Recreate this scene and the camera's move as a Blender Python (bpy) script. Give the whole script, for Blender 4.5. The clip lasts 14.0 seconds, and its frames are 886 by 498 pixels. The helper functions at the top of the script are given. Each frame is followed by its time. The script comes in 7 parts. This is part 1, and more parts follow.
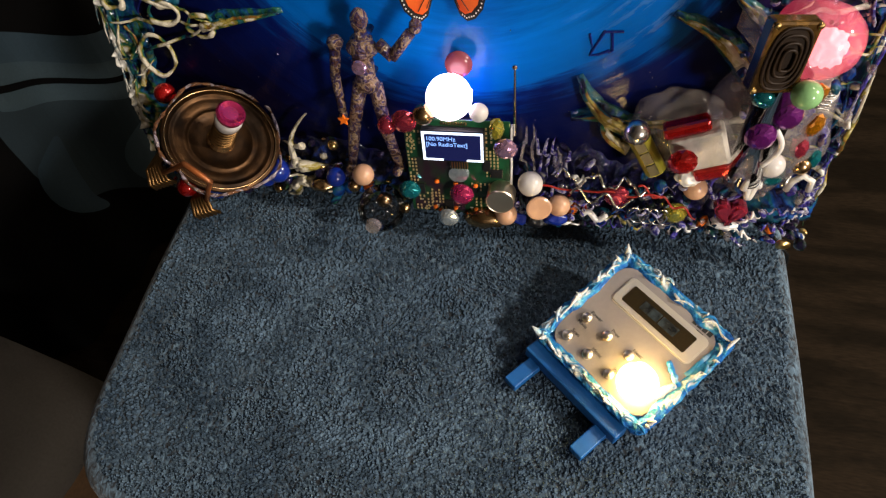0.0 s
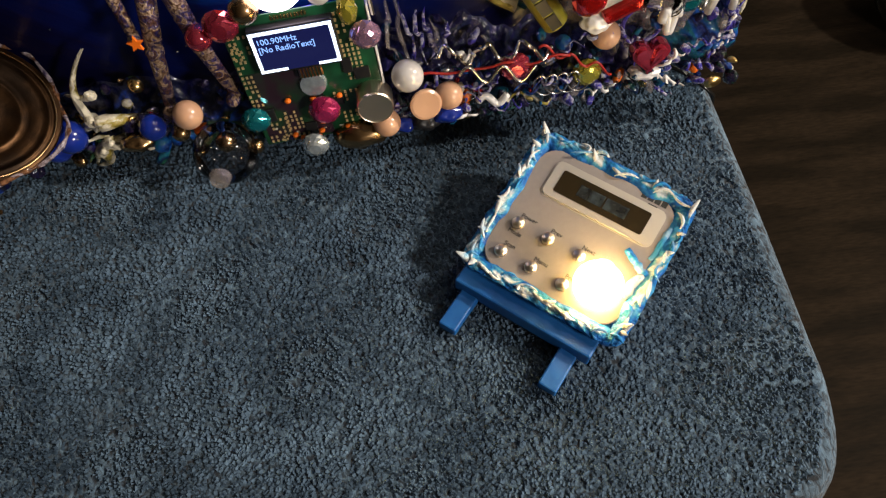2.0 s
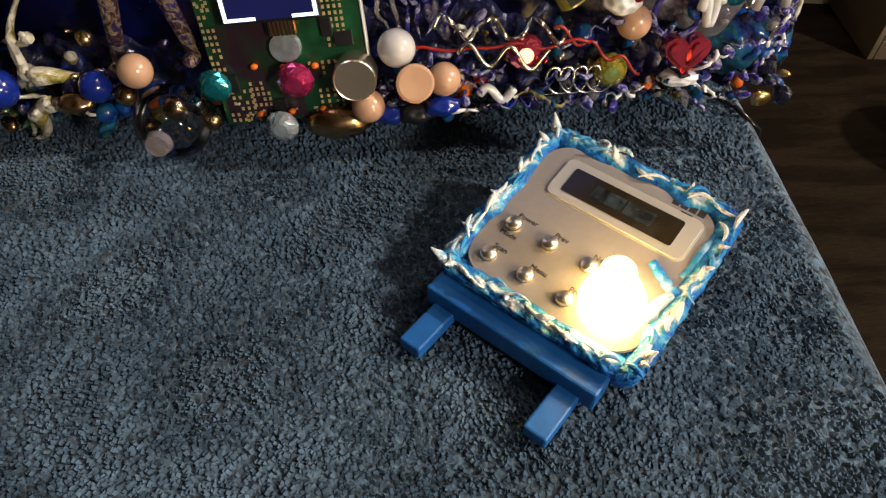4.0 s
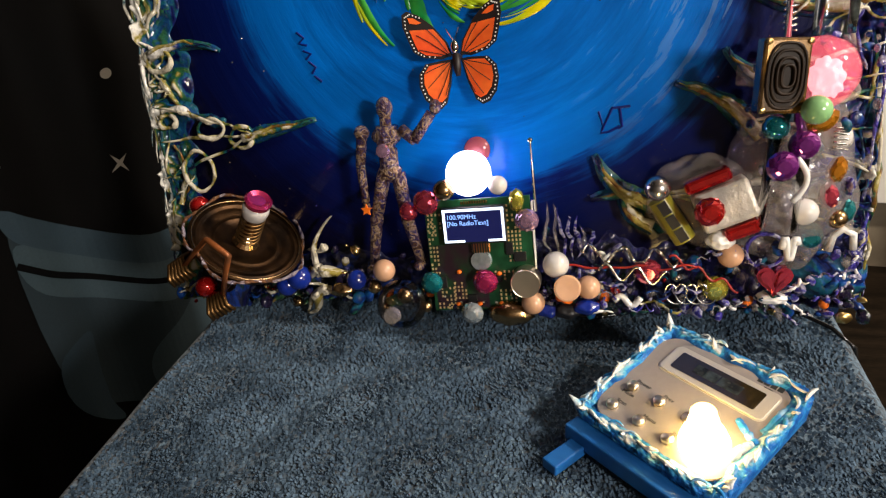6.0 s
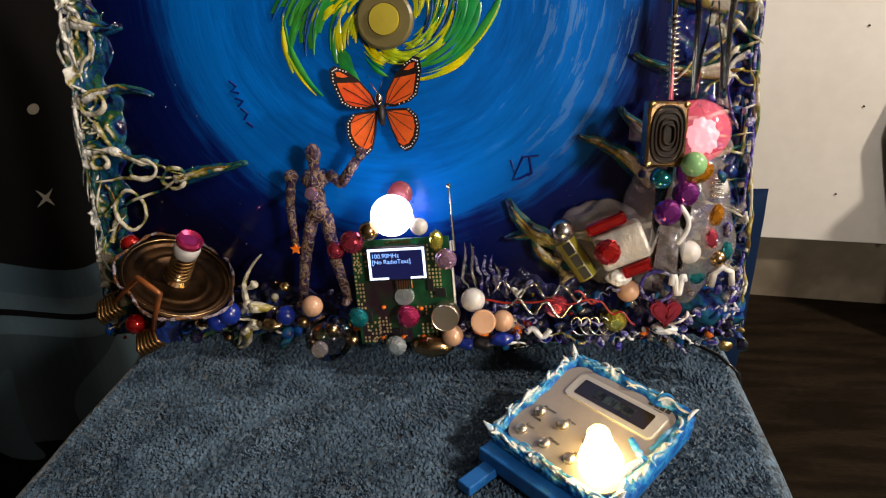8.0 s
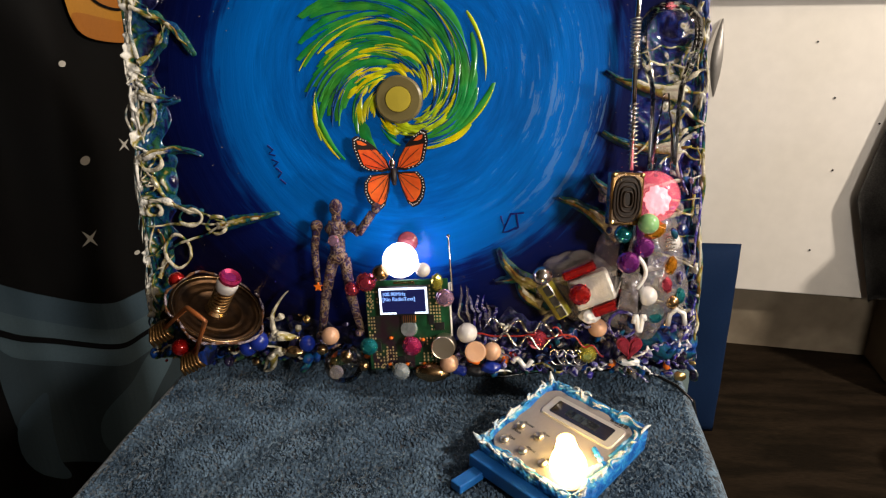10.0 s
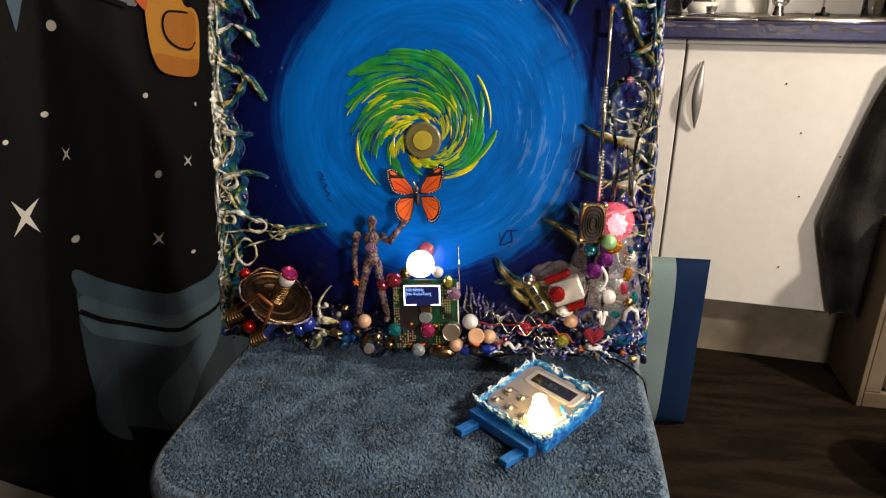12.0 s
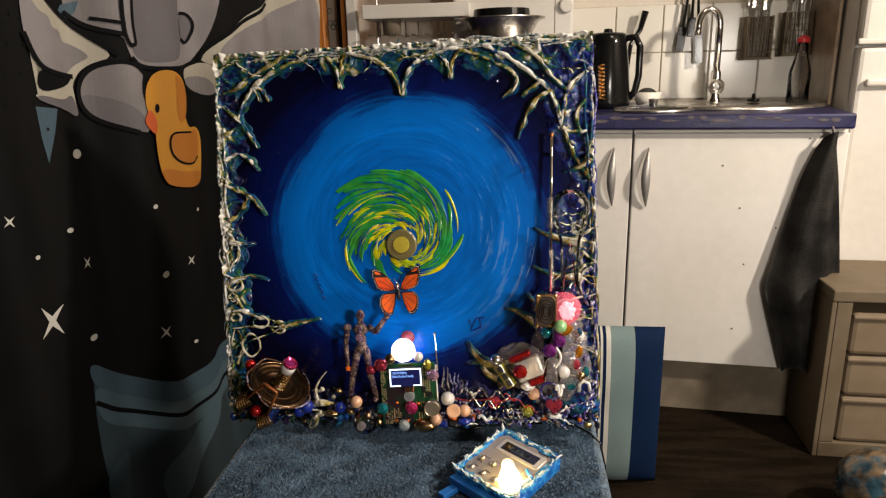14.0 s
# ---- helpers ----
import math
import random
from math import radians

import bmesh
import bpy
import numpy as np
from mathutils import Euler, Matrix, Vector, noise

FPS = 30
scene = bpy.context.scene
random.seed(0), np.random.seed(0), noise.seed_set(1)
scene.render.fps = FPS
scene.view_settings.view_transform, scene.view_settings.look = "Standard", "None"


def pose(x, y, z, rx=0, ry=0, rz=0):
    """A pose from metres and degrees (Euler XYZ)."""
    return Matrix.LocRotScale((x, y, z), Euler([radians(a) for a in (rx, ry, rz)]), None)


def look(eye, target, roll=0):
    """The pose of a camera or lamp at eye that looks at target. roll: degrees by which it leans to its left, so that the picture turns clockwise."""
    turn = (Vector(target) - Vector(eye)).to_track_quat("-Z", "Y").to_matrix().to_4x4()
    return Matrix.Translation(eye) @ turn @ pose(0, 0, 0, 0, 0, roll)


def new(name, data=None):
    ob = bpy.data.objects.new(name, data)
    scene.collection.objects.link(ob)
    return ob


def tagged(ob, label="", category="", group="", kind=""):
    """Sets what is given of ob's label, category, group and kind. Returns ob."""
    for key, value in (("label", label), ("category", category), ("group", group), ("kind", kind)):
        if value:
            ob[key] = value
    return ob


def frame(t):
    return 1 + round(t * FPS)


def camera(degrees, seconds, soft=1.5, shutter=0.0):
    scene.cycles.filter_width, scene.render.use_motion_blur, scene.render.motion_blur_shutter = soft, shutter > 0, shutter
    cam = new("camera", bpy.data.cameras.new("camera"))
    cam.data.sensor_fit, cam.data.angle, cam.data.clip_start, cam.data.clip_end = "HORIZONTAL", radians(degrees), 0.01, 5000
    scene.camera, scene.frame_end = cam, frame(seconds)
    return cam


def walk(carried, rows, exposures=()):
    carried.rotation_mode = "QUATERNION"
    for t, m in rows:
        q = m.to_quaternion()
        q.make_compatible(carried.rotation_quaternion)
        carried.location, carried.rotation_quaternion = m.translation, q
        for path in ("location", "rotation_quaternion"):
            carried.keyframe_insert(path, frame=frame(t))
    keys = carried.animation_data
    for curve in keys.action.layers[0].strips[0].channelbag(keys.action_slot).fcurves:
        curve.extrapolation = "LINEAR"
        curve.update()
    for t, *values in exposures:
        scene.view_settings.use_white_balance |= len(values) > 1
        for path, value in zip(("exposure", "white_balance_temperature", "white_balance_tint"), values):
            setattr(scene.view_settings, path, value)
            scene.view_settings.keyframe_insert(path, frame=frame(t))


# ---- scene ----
cam = camera(67.7, 14.0, soft=1.25)
SEAT = 0.5
# the artwork leans back on its seat; its own frame: x along its foot, y into it, z up its face
BASE = pose(0, 0, SEAT, 0, -1.8, 0) @ pose(0, 0, 0, -12, 0, 0)
PATH = [
    (0, (0.056, -0.373, 1.005), (-0.193, 0.719, -0.652), -3.5),
    (0.5, (0.052, -0.367, 0.978), (-0.192, 0.704, -0.694), -3.3),
    (1, (0.052, -0.358, 0.95), (-0.087, 0.663, -0.764), -3.6),
    (1.5, (0.056, -0.341, 0.923), (-0.056, 0.631, -0.821), -10.0),
    (2, (0.042, -0.316, 0.904), (0.131, 0.612, -0.865), -2.5),
    (2.2, (0.04, -0.312, 0.895), (0.159, 0.6, -0.881), -2.4),
    (4.3, (0.067, -0.34, 0.778), (0.065, 1.023, -0.686), 1.7),
    (4.5, (0.067, -0.344, 0.775), (0.004, 1.066, -0.641), 2.4),
    (5, (0.064, -0.358, 0.772), (-0.267, 1.17, -0.475), -1.4),
    (5.5, (0.064, -0.404, 0.798), (-0.351, 1.224, -0.288), -4.4),
    (6, (0.078, -0.48, 0.845), (-0.355, 1.235, -0.089), -5.2),
    (6.5, (0.089, -0.493, 0.853), (-0.206, 1.265, -0.054), -3.1),
    (7, (0.089, -0.493, 0.848), (-0.144, 1.278, -0.051), -1.9),
    (7.5, (0.087, -0.497, 0.853), (-0.154, 1.282, -0.027), -2.0),
    (8, (0.095, -0.509, 0.867), (-0.149, 1.279, 0.004), -2.4),
    (8.2, (0.097, -0.513, 0.872), (-0.156, 1.282, 0.028), -3.2),
    (10.3, (0.113, -0.634, 0.912), (-0.137, 1.212, 0.184), -0.6),
    (10.5, (0.116, -0.653, 0.916), (-0.136, 1.192, 0.188), -0.3),
    (11, (0.119, -0.699, 0.93), (-0.145, 1.143, 0.196), -0.3),
    (11.5, (0.126, -0.748, 0.951), (-0.159, 1.095, 0.229), -0.3),
    (12, (0.127, -0.792, 0.98), (-0.14, 1.058, 0.268), 0.4),
    (12.5, (0.141, -0.839, 1.016), (-0.126, 1.037, 0.374), 0.4),
    (13, (0.148, -0.874, 1.037), (-0.09, 1.016, 0.426), -0.7),
    (13.5, (0.149, -0.9, 1.055), (-0.086, 1.012, 0.514), -1.2),
    (14, (0.153, -0.922, 1.069), (-0.065, 0.994, 0.538), -1.4),
]
walk(cam, [(t, look(eye, target, roll)) for t, eye, target, roll in PATH],
     [(0, 0.08), (1, 0.15), (2, 0.0), (4.5, 0.0), (5, 0.2), (6, 0.22), (7.0, 0.0), (7.5, -0.05), (8, 0.0), (10.5, 0.15), (11.5, 0.2), (14, 0.06)])

# ---- light ----
world = bpy.data.worlds.new("world")
scene.world = world
world.use_nodes = True
world.node_tree.nodes["Background"].inputs[0].default_value = (0.9, 0.75, 0.6, 1)
world.node_tree.nodes["Background"].inputs[1].default_value = 0.01


def lamp(name, kind, place, power, colour, size=0.05, target=None):
    data = bpy.data.lights.new(name, kind)
    data.energy, data.color = power, colour
    if kind == "AREA":
        data.shape, data.size = "DISK", size
    else:
        data.shadow_soft_size = size
    ob = new(name, data)
    ob.matrix_basis = look(place, target) if target else pose(*place)
    return ob


lamp("room_lamp_light", "POINT", (1.0, -1.13, 1.14), 58, (1.0, 0.92, 0.83), 0.11)
lamp("kitchen_lamp_light", "POINT", (1.95, -0.2, 1.95), 200, (1.0, 0.89, 0.76), 0.07)
# weak fill added from above to lift the room, no actual ceiling lamp
lamp("overhead_fill_light", "AREA", (0.9, 0.1, 2.38), 5, (1.0, 0.86, 0.70), 0.3, (0.9, 0.1, 0))

# ---- materials ----


def mat(name, colour, rough=0.6, metal=0.0, vary=0.25, scale=40.0, bump=0.0, bump_scale=None, second=None, second_scale=6.0,
        trans=0.0, ior=1.45, emit=None, emit_power=0.0, coat=0.0, spread=0.0, alpha=1.0, stretch=(1, 1, 1), spec=0.5):
    """A surface with grain at one scale, patches at another, fine relief, and a tint that varies from piece to piece."""
    m = bpy.data.materials.new(name)
    m.use_nodes = True
    nt = m.node_tree
    b = nt.nodes["Principled BSDF"]
    co = nt.nodes.new("ShaderNodeTexCoord")
    mp = nt.nodes.new("ShaderNodeMapping")
    mp.inputs["Scale"].default_value = stretch
    nt.links.new(co.outputs["Object"], mp.inputs["Vector"])
    n1 = nt.nodes.new("ShaderNodeTexNoise")
    n1.inputs["Scale"].default_value, n1.inputs["Detail"].default_value = scale, 5
    n2 = nt.nodes.new("ShaderNodeTexNoise")
    n2.inputs["Scale"].default_value, n2.inputs["Detail"].default_value = second_scale, 3
    for n in (n1, n2):
        nt.links.new(mp.outputs[0], n.inputs["Vector"])
    c = Vector(colour)
    d = Vector(second) if second else c
    mix = nt.nodes.new("ShaderNodeMix")
    mix.data_type = "RGBA"
    mix.inputs["A"].default_value, mix.inputs["B"].default_value = (*c, 1), (*d, 1)
    r2 = nt.nodes.new("ShaderNodeValToRGB")
    r2.color_ramp.elements[0].position, r2.color_ramp.elements[1].position = 0.4, 0.6
    nt.links.new(n2.outputs["Fac"], r2.inputs[0])
    nt.links.new(r2.outputs[0], mix.inputs["Factor"])
    hsv = nt.nodes.new("ShaderNodeHueSaturation")
    nt.links.new(mix.outputs["Result"], hsv.inputs["Color"])
    mr = nt.nodes.new("ShaderNodeMapRange")
    mr.inputs["From Min"].default_value, mr.inputs["From Max"].default_value = 0.25, 0.75
    mr.inputs["To Min"].default_value, mr.inputs["To Max"].default_value = 1 - vary, 1 + vary
    nt.links.new(n1.outputs["Fac"], mr.inputs["Value"])
    last = mr.outputs[0]
    if spread:
        info = nt.nodes.new("ShaderNodeObjectInfo")
        m2 = nt.nodes.new("ShaderNodeMapRange")
        m2.inputs["To Min"].default_value, m2.inputs["To Max"].default_value = 1 - spread, 1 + spread
        nt.links.new(info.outputs["Random"], m2.inputs["Value"])
        mul = nt.nodes.new("ShaderNodeMath")
        mul.operation = "MULTIPLY"
        nt.links.new(last, mul.inputs[0])
        nt.links.new(m2.outputs[0], mul.inputs[1])
        last = mul.outputs[0]
    nt.links.new(last, hsv.inputs["Value"])
    nt.links.new(hsv.outputs[0], b.inputs["Base Color"])
    rr = nt.nodes.new("ShaderNodeMapRange")
    rr.inputs["To Min"].default_value, rr.inputs["To Max"].default_value = max(0.02, rough * 0.75), min(1, rough * 1.25)
    nt.links.new(n2.outputs["Fac"], rr.inputs["Value"])
    nt.links.new(rr.outputs[0], b.inputs["Roughness"])
    b.inputs["Metallic"].default_value, b.inputs["IOR"].default_value = metal, ior
    b.inputs["Transmission Weight"].default_value, b.inputs["Coat Weight"].default_value = trans, coat
    b.inputs["Coat Roughness"].default_value = 0.08
    b.inputs["Alpha"].default_value = alpha
    b.inputs["Specular IOR Level"].default_value = spec
    if emit:
        b.inputs["Emission Color"].default_value, b.inputs["Emission Strength"].default_value = (*emit, 1), emit_power
    if bump:
        n3 = nt.nodes.new("ShaderNodeTexNoise")
        n3.inputs["Scale"].default_value, n3.inputs["Detail"].default_value = bump_scale or scale, 4
        nt.links.new(mp.outputs[0], n3.inputs["Vector"])
        bp = nt.nodes.new("ShaderNodeBump")
        bp.inputs["Strength"].default_value, bp.inputs["Distance"].default_value = bump, 0.002
        nt.links.new(n3.outputs["Fac"], bp.inputs["Height"])
        nt.links.new(bp.outputs[0], b.inputs["Normal"])
    return m


M = {
    # brown floor, its colour lowered further for the shadow lying over it
    "floor": mat("floor_lino", (0.008, 0.0058, 0.0038), 0.6, vary=0.35, scale=60, bump=0.1, second=(0.016, 0.011, 0.007), second_scale=5, stretch=(1, 5, 1), spec=0.03),
    "wall": mat("wall_paint", (0.62, 0.56, 0.48), 0.8, vary=0.05, scale=120, bump=0.15, second=(0.58, 0.52, 0.44), second_scale=2),
    # for unseen walls and ceiling: dark colour stands in for an unlit room
    "wall_dark": mat("wall_unseen_dark", (0.10, 0.08, 0.06), 0.85, vary=0.08, scale=100, bump=0.15, second=(0.08, 0.065, 0.05), second_scale=2),
    "door_white": mat("cabinet_laminate", (0.74, 0.70, 0.65), 0.45, vary=0.04, scale=30, second=(0.70, 0.66, 0.60), second_scale=2.5, bump=0.03),
    # beige taken darker to hold the shade under the overhanging doors
    "plinth": mat("plinth_board", (0.22, 0.18, 0.13), 0.75, vary=0.15, scale=20, second=(0.15, 0.12, 0.085), spec=0.1),
    "counter_blue": mat("counter_paint", (0.012, 0.011, 0.055), 0.35, vary=0.3, scale=50, second=(0.02, 0.018, 0.075), second_scale=8, bump=0.3, bump_scale=90),
    "chipped": mat("chipped_paint", (0.11, 0.09, 0.10), 0.7, vary=0.3, scale=80),
    "tile": mat("wall_tile", (0.72, 0.68, 0.6), 0.2, vary=0.04, scale=12, spread=0.05, second=(0.68, 0.64, 0.56)),
    "grout": mat("tile_grout", (0.45, 0.38, 0.3), 0.9, vary=0.2, scale=60),
    "steel": mat("stainless_steel", (0.6, 0.57, 0.53), 0.28, 1.0, vary=0.1, scale=60),
    "handle_grey": mat("matt_handle", (0.36, 0.34, 0.32), 0.45, 0.5, vary=0.1, scale=60),
    "chrome": mat("chrome", (0.75, 0.73, 0.7), 0.08, 1.0, vary=0.05, scale=20),
    "black_plastic": mat("black_plastic", (0.006, 0.006, 0.006), 0.16, vary=0.2, scale=40, spec=0.35),
    "fridge": mat("fridge_enamel", (0.66, 0.62, 0.57), 0.3, vary=0.04, scale=40, second=(0.6, 0.56, 0.5), second_scale=3),
    "gap": mat("dark_gap", (0.01, 0.01, 0.01), 0.9),
    # drawers and cart: the shadow they stand in is mixed into these colours
    "drawer": mat("drawer_plastic", (0.22, 0.165, 0.11), 0.5, vary=0.06, scale=20, second=(0.19, 0.14, 0.09)),
    "cart": mat("cart_wood", (0.15, 0.112, 0.072), 0.6, spec=0.2, vary=0.1, scale=30, second=(0.16, 0.125, 0.085)),
    "dark_towel": mat("dark_towel", (0.062, 0.058, 0.053), 0.95, vary=0.35, scale=260, bump=0.8, bump_scale=300, second=(0.028, 0.026, 0.025), second_scale=9, spec=0.1),
    "curtain_black": mat("curtain_black", (0.0022, 0.0022, 0.0024), 0.75, vary=0.25, scale=500, second=(0.0035, 0.0032, 0.0032), second_scale=7, spec=0.12),
    "print_grey": mat("curtain_grey", (0.1240, 0.1116, 0.1116), 0.75, vary=0.08, scale=300, second=(0.17, 0.155, 0.16)),
    "print_shade": mat("curtain_faint_dots", (0.005, 0.006, 0.0045), 0.8, spec=0.1, vary=0.1),
    "print_lilac": mat("curtain_dark_grey", (0.0868, 0.0775, 0.0837), 0.75, vary=0.08, scale=300),
    "print_cream": mat("curtain_cream", (0.2852, 0.2604, 0.2108), 0.75, vary=0.06, scale=300),
    "print_yellow": mat("curtain_yellow", (0.3844, 0.1674, 0.0124), 0.75, vary=0.06, scale=300),
    "print_amber": mat("curtain_amber", (0.3100, 0.1054, 0.0074), 0.75, vary=0.06, scale=300),
    "print_orange": mat("curtain_orange", (0.3720, 0.0620, 0.0124), 0.75, vary=0.06, scale=300),
    "print_line": mat("curtain_line", (0.004, 0.004, 0.0045), 0.85, spec=0.08, vary=0.1, scale=300),
    "print_blue": mat("curtain_blue", (0.0316, 0.0593, 0.0830), 0.75, vary=0.08, scale=300),
    "print_slate": mat("curtain_slate", (0.0198, 0.0359, 0.0473), 0.75, vary=0.08, scale=300),
    "print_pale": mat("curtain_pale", (0.0506, 0.0843, 0.1054), 0.75, vary=0.08, scale=300),
    "print_deep": mat("curtain_deep", (0.0150, 0.0270, 0.0340), 0.75, vary=0.08, scale=300),
    "print_star": mat("curtain_star", (0.42, 0.40, 0.36), 0.75, vary=0.05, scale=300),
    "pine": mat("orange_pine", (0.5, 0.18, 0.035), 0.4, vary=0.25, scale=18, second=(0.38, 0.12, 0.02), stretch=(14, 14, 1), coat=0.2),
    "stripe_navy": mat("cushion_navy", (0.004, 0.014, 0.045), 0.9, spec=0.1, vary=0.2, scale=500, bump=0.3, bump_scale=600),
    "stripe_teal": mat("cushion_teal", (0.17, 0.23, 0.23), 0.9, spec=0.1, vary=0.12, scale=500, bump=0.3, bump_scale=600),
    "stripe_white": mat("cushion_white", (0.55, 0.52, 0.46), 0.9, vary=0.1, scale=500, bump=0.3, bump_scale=600),
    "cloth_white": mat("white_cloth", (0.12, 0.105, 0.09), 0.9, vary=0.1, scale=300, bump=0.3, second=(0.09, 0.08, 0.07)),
    "wood_dark": mat("dark_wood", (0.09, 0.05, 0.025), 0.5, vary=0.3, scale=20, stretch=(1, 8, 8)),
    "red_plastic": mat("red_plastic", (0.5, 0.02, 0.02), 0.4, vary=0.1),
}


def towel_material():
    m = bpy.data.materials.new("blue_terry")
    m.use_nodes = True
    nt = m.node_tree
    b = nt.nodes["Principled BSDF"]
    co = nt.nodes.new("ShaderNodeTexCoord")
    mp = nt.nodes.new("ShaderNodeMapping")
    mp.inputs["Scale"].default_value = (1.0, 0.6, 1.0)
    nt.links.new(co.outputs["Object"], mp.inputs[0])
    tuft = nt.nodes.new("ShaderNodeTexNoise")
    tuft.inputs["Scale"].default_value, tuft.inputs["Detail"].default_value = 300, 3
    tuft.inputs["Distortion"].default_value = 0.8
    patch = nt.nodes.new("ShaderNodeTexNoise")
    patch.inputs["Scale"].default_value, patch.inputs["Detail"].default_value = 14, 4
    nt.links.new(mp.outputs[0], tuft.inputs[0])
    nt.links.new(co.outputs["Object"], patch.inputs[0])
    # shade between the tufts is put into the colour: hollows go near-black
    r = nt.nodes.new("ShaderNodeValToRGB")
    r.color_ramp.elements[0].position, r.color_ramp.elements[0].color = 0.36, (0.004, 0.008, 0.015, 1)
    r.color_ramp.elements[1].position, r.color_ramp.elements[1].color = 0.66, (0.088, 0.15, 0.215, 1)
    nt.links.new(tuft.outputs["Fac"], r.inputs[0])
    hsv = nt.nodes.new("ShaderNodeHueSaturation")
    mr = nt.nodes.new("ShaderNodeMapRange")
    mr.inputs["From Min"].default_value, mr.inputs["From Max"].default_value = 0.3, 0.7
    mr.inputs["To Min"].default_value, mr.inputs["To Max"].default_value = 0.62, 1.35
    nt.links.new(patch.outputs["Fac"], mr.inputs[0])
    nt.links.new(mr.outputs[0], hsv.inputs["Value"])
    nt.links.new(r.outputs[0], hsv.inputs["Color"])
    nt.links.new(hsv.outputs[0], b.inputs["Base Color"])
    b.inputs["Roughness"].default_value = 0.95
    b.inputs["Sheen Weight"].default_value = 0.25
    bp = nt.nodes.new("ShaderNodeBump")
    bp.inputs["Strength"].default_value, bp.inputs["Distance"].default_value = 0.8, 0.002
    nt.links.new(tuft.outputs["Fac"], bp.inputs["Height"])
    nt.links.new(bp.outputs[0], b.inputs["Normal"])
    return m


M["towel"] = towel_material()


def thin_glass(name, tint=(0.97, 0.97, 0.97)):
    """Thin clear glass: what lies behind shows, with gloss towards the edges."""
    m = bpy.data.materials.new(name)
    m.use_nodes = True
    nt = m.node_tree
    nt.nodes.remove(nt.nodes["Principled BSDF"])
    out = nt.nodes["Material Output"]
    tr, gl, mx, lw = (nt.nodes.new("ShaderNode" + k) for k in ("BsdfTransparent", "BsdfGlossy", "MixShader", "Fresnel"))
    tr.inputs[0].default_value = (*tint, 1)
    gl.inputs["Roughness"].default_value = 0.04
    lw.inputs["IOR"].default_value = 1.38
    nt.links.new(lw.outputs[0], mx.inputs[0])
    nt.links.new(tr.outputs[0], mx.inputs[1])
    nt.links.new(gl.outputs[0], mx.inputs[2])
    nt.links.new(mx.outputs[0], out.inputs[0])
    return m


M["glass"] = thin_glass("clear_glass")
M["globe"] = thin_glass("grey_glass", (0.7, 0.7, 0.72))

# ---- making things ----


def mesh_of(name, bm, material, smooth=False):
    me = bpy.data.meshes.new(name)
    bm.normal_update()
    bm.to_mesh(me)
    bm.free()
    me.materials.append(M[material] if isinstance(material, str) else material)
    if smooth:
        for p in me.polygons:
            p.use_smooth = True
    return me


def thing(name, m, label, category, group="", bm=None, material=None, smooth=False, kind=""):
    """A top-level thing: an Empty at m, or the mesh bm."""
    ob = new(name, mesh_of(name, bm, material, smooth) if bm else None)
    ob.matrix_basis = m
    return tagged(ob, label, category, group, kind)


def part(name, bm, material, parent, label="", smooth=False):
    ob = new(name, mesh_of(name, bm, material, smooth))
    ob.parent = parent
    if label:
        ob["label"] = label
    return ob


def box(x0, y0, z0, x1, y1, z1, bevel=0.0, bm=None, segments=2):
    bm = bm or bmesh.new()
    made = bmesh.ops.create_cube(bm, size=1)["verts"]
    for v in made:
        v.co = Vector(((x0 + x1) / 2 + v.co.x * (x1 - x0), (y0 + y1) / 2 + v.co.y * (y1 - y0), (z0 + z1) / 2 + v.co.z * (z1 - z0)))
    if bevel:
        es = list({e for v in made for e in v.link_edges})
        bmesh.ops.bevel(bm, geom=es, offset=bevel, segments=segments, affect="EDGES", profile=0.5)
    return bm


def lathe(profile, steps=32, bm=None, m=None):
    """A turned body: profile of (radius, height) from the bottom up, round z."""
    bm = bm or bmesh.new()
    rings = []
    for r, z in profile:
        if r < 1e-6:
            rings.append([bm.verts.new((0, 0, z))])
        else:
            rings.append([bm.verts.new((r * math.cos(2 * math.pi * i / steps), r * math.sin(2 * math.pi * i / steps), z)) for i in range(steps)])
    for a, b in zip(rings, rings[1:]):
        for i in range(steps):
            j = (i + 1) % steps
            if len(a) == 1 and len(b) > 1:
                bm.faces.new((a[0], b[j], b[i]))
            elif len(b) == 1 and len(a) > 1:
                bm.faces.new((a[i], a[j], b[0]))
            elif len(a) > 1:
                bm.faces.new((a[i], a[j], b[j], b[i]))
    if m is not None:
        bmesh.ops.transform(bm, matrix=m, verts=[v for ring in rings for v in ring])
    bmesh.ops.recalc_face_normals(bm, faces=bm.faces)
    return bm


def tube(points, radius, steps=8, bm=None, closed=False):
    """A round rod along points; radius a number or one per point."""
    bm = bm or bmesh.new()
    pts = [Vector(p) for p in points]
    n = len(pts)
    rs = radius if isinstance(radius, (list, tuple)) else [radius] * n
    rings, side = [], None
    for i, p in enumerate(pts):
        a, b = (pts[i - 1] if i or closed else p), (pts[(i + 1) % n] if i < n - 1 or closed else p)
        d = (b - a).normalized()
        if side is None:
            side = d.orthogonal().normalized()
        side = (side - d * side.dot(d)).normalized()
        other = d.cross(side)
        rings.append([bm.verts.new(p + rs[i] * (math.cos(2 * math.pi * k / steps) * side + math.sin(2 * math.pi * k / steps) * other)) for k in range(steps)])
    pairs = list(zip(rings, rings[1:])) + ([(rings[-1], rings[0])] if closed else [])
    for a, b in pairs:
        for k in range(steps):
            j = (k + 1) % steps
            bm.faces.new((a[k], a[j], b[j], b[k]))
    if not closed:
        bm.faces.new(rings[0][::-1])
        bm.faces.new(rings[-1])
    return bm


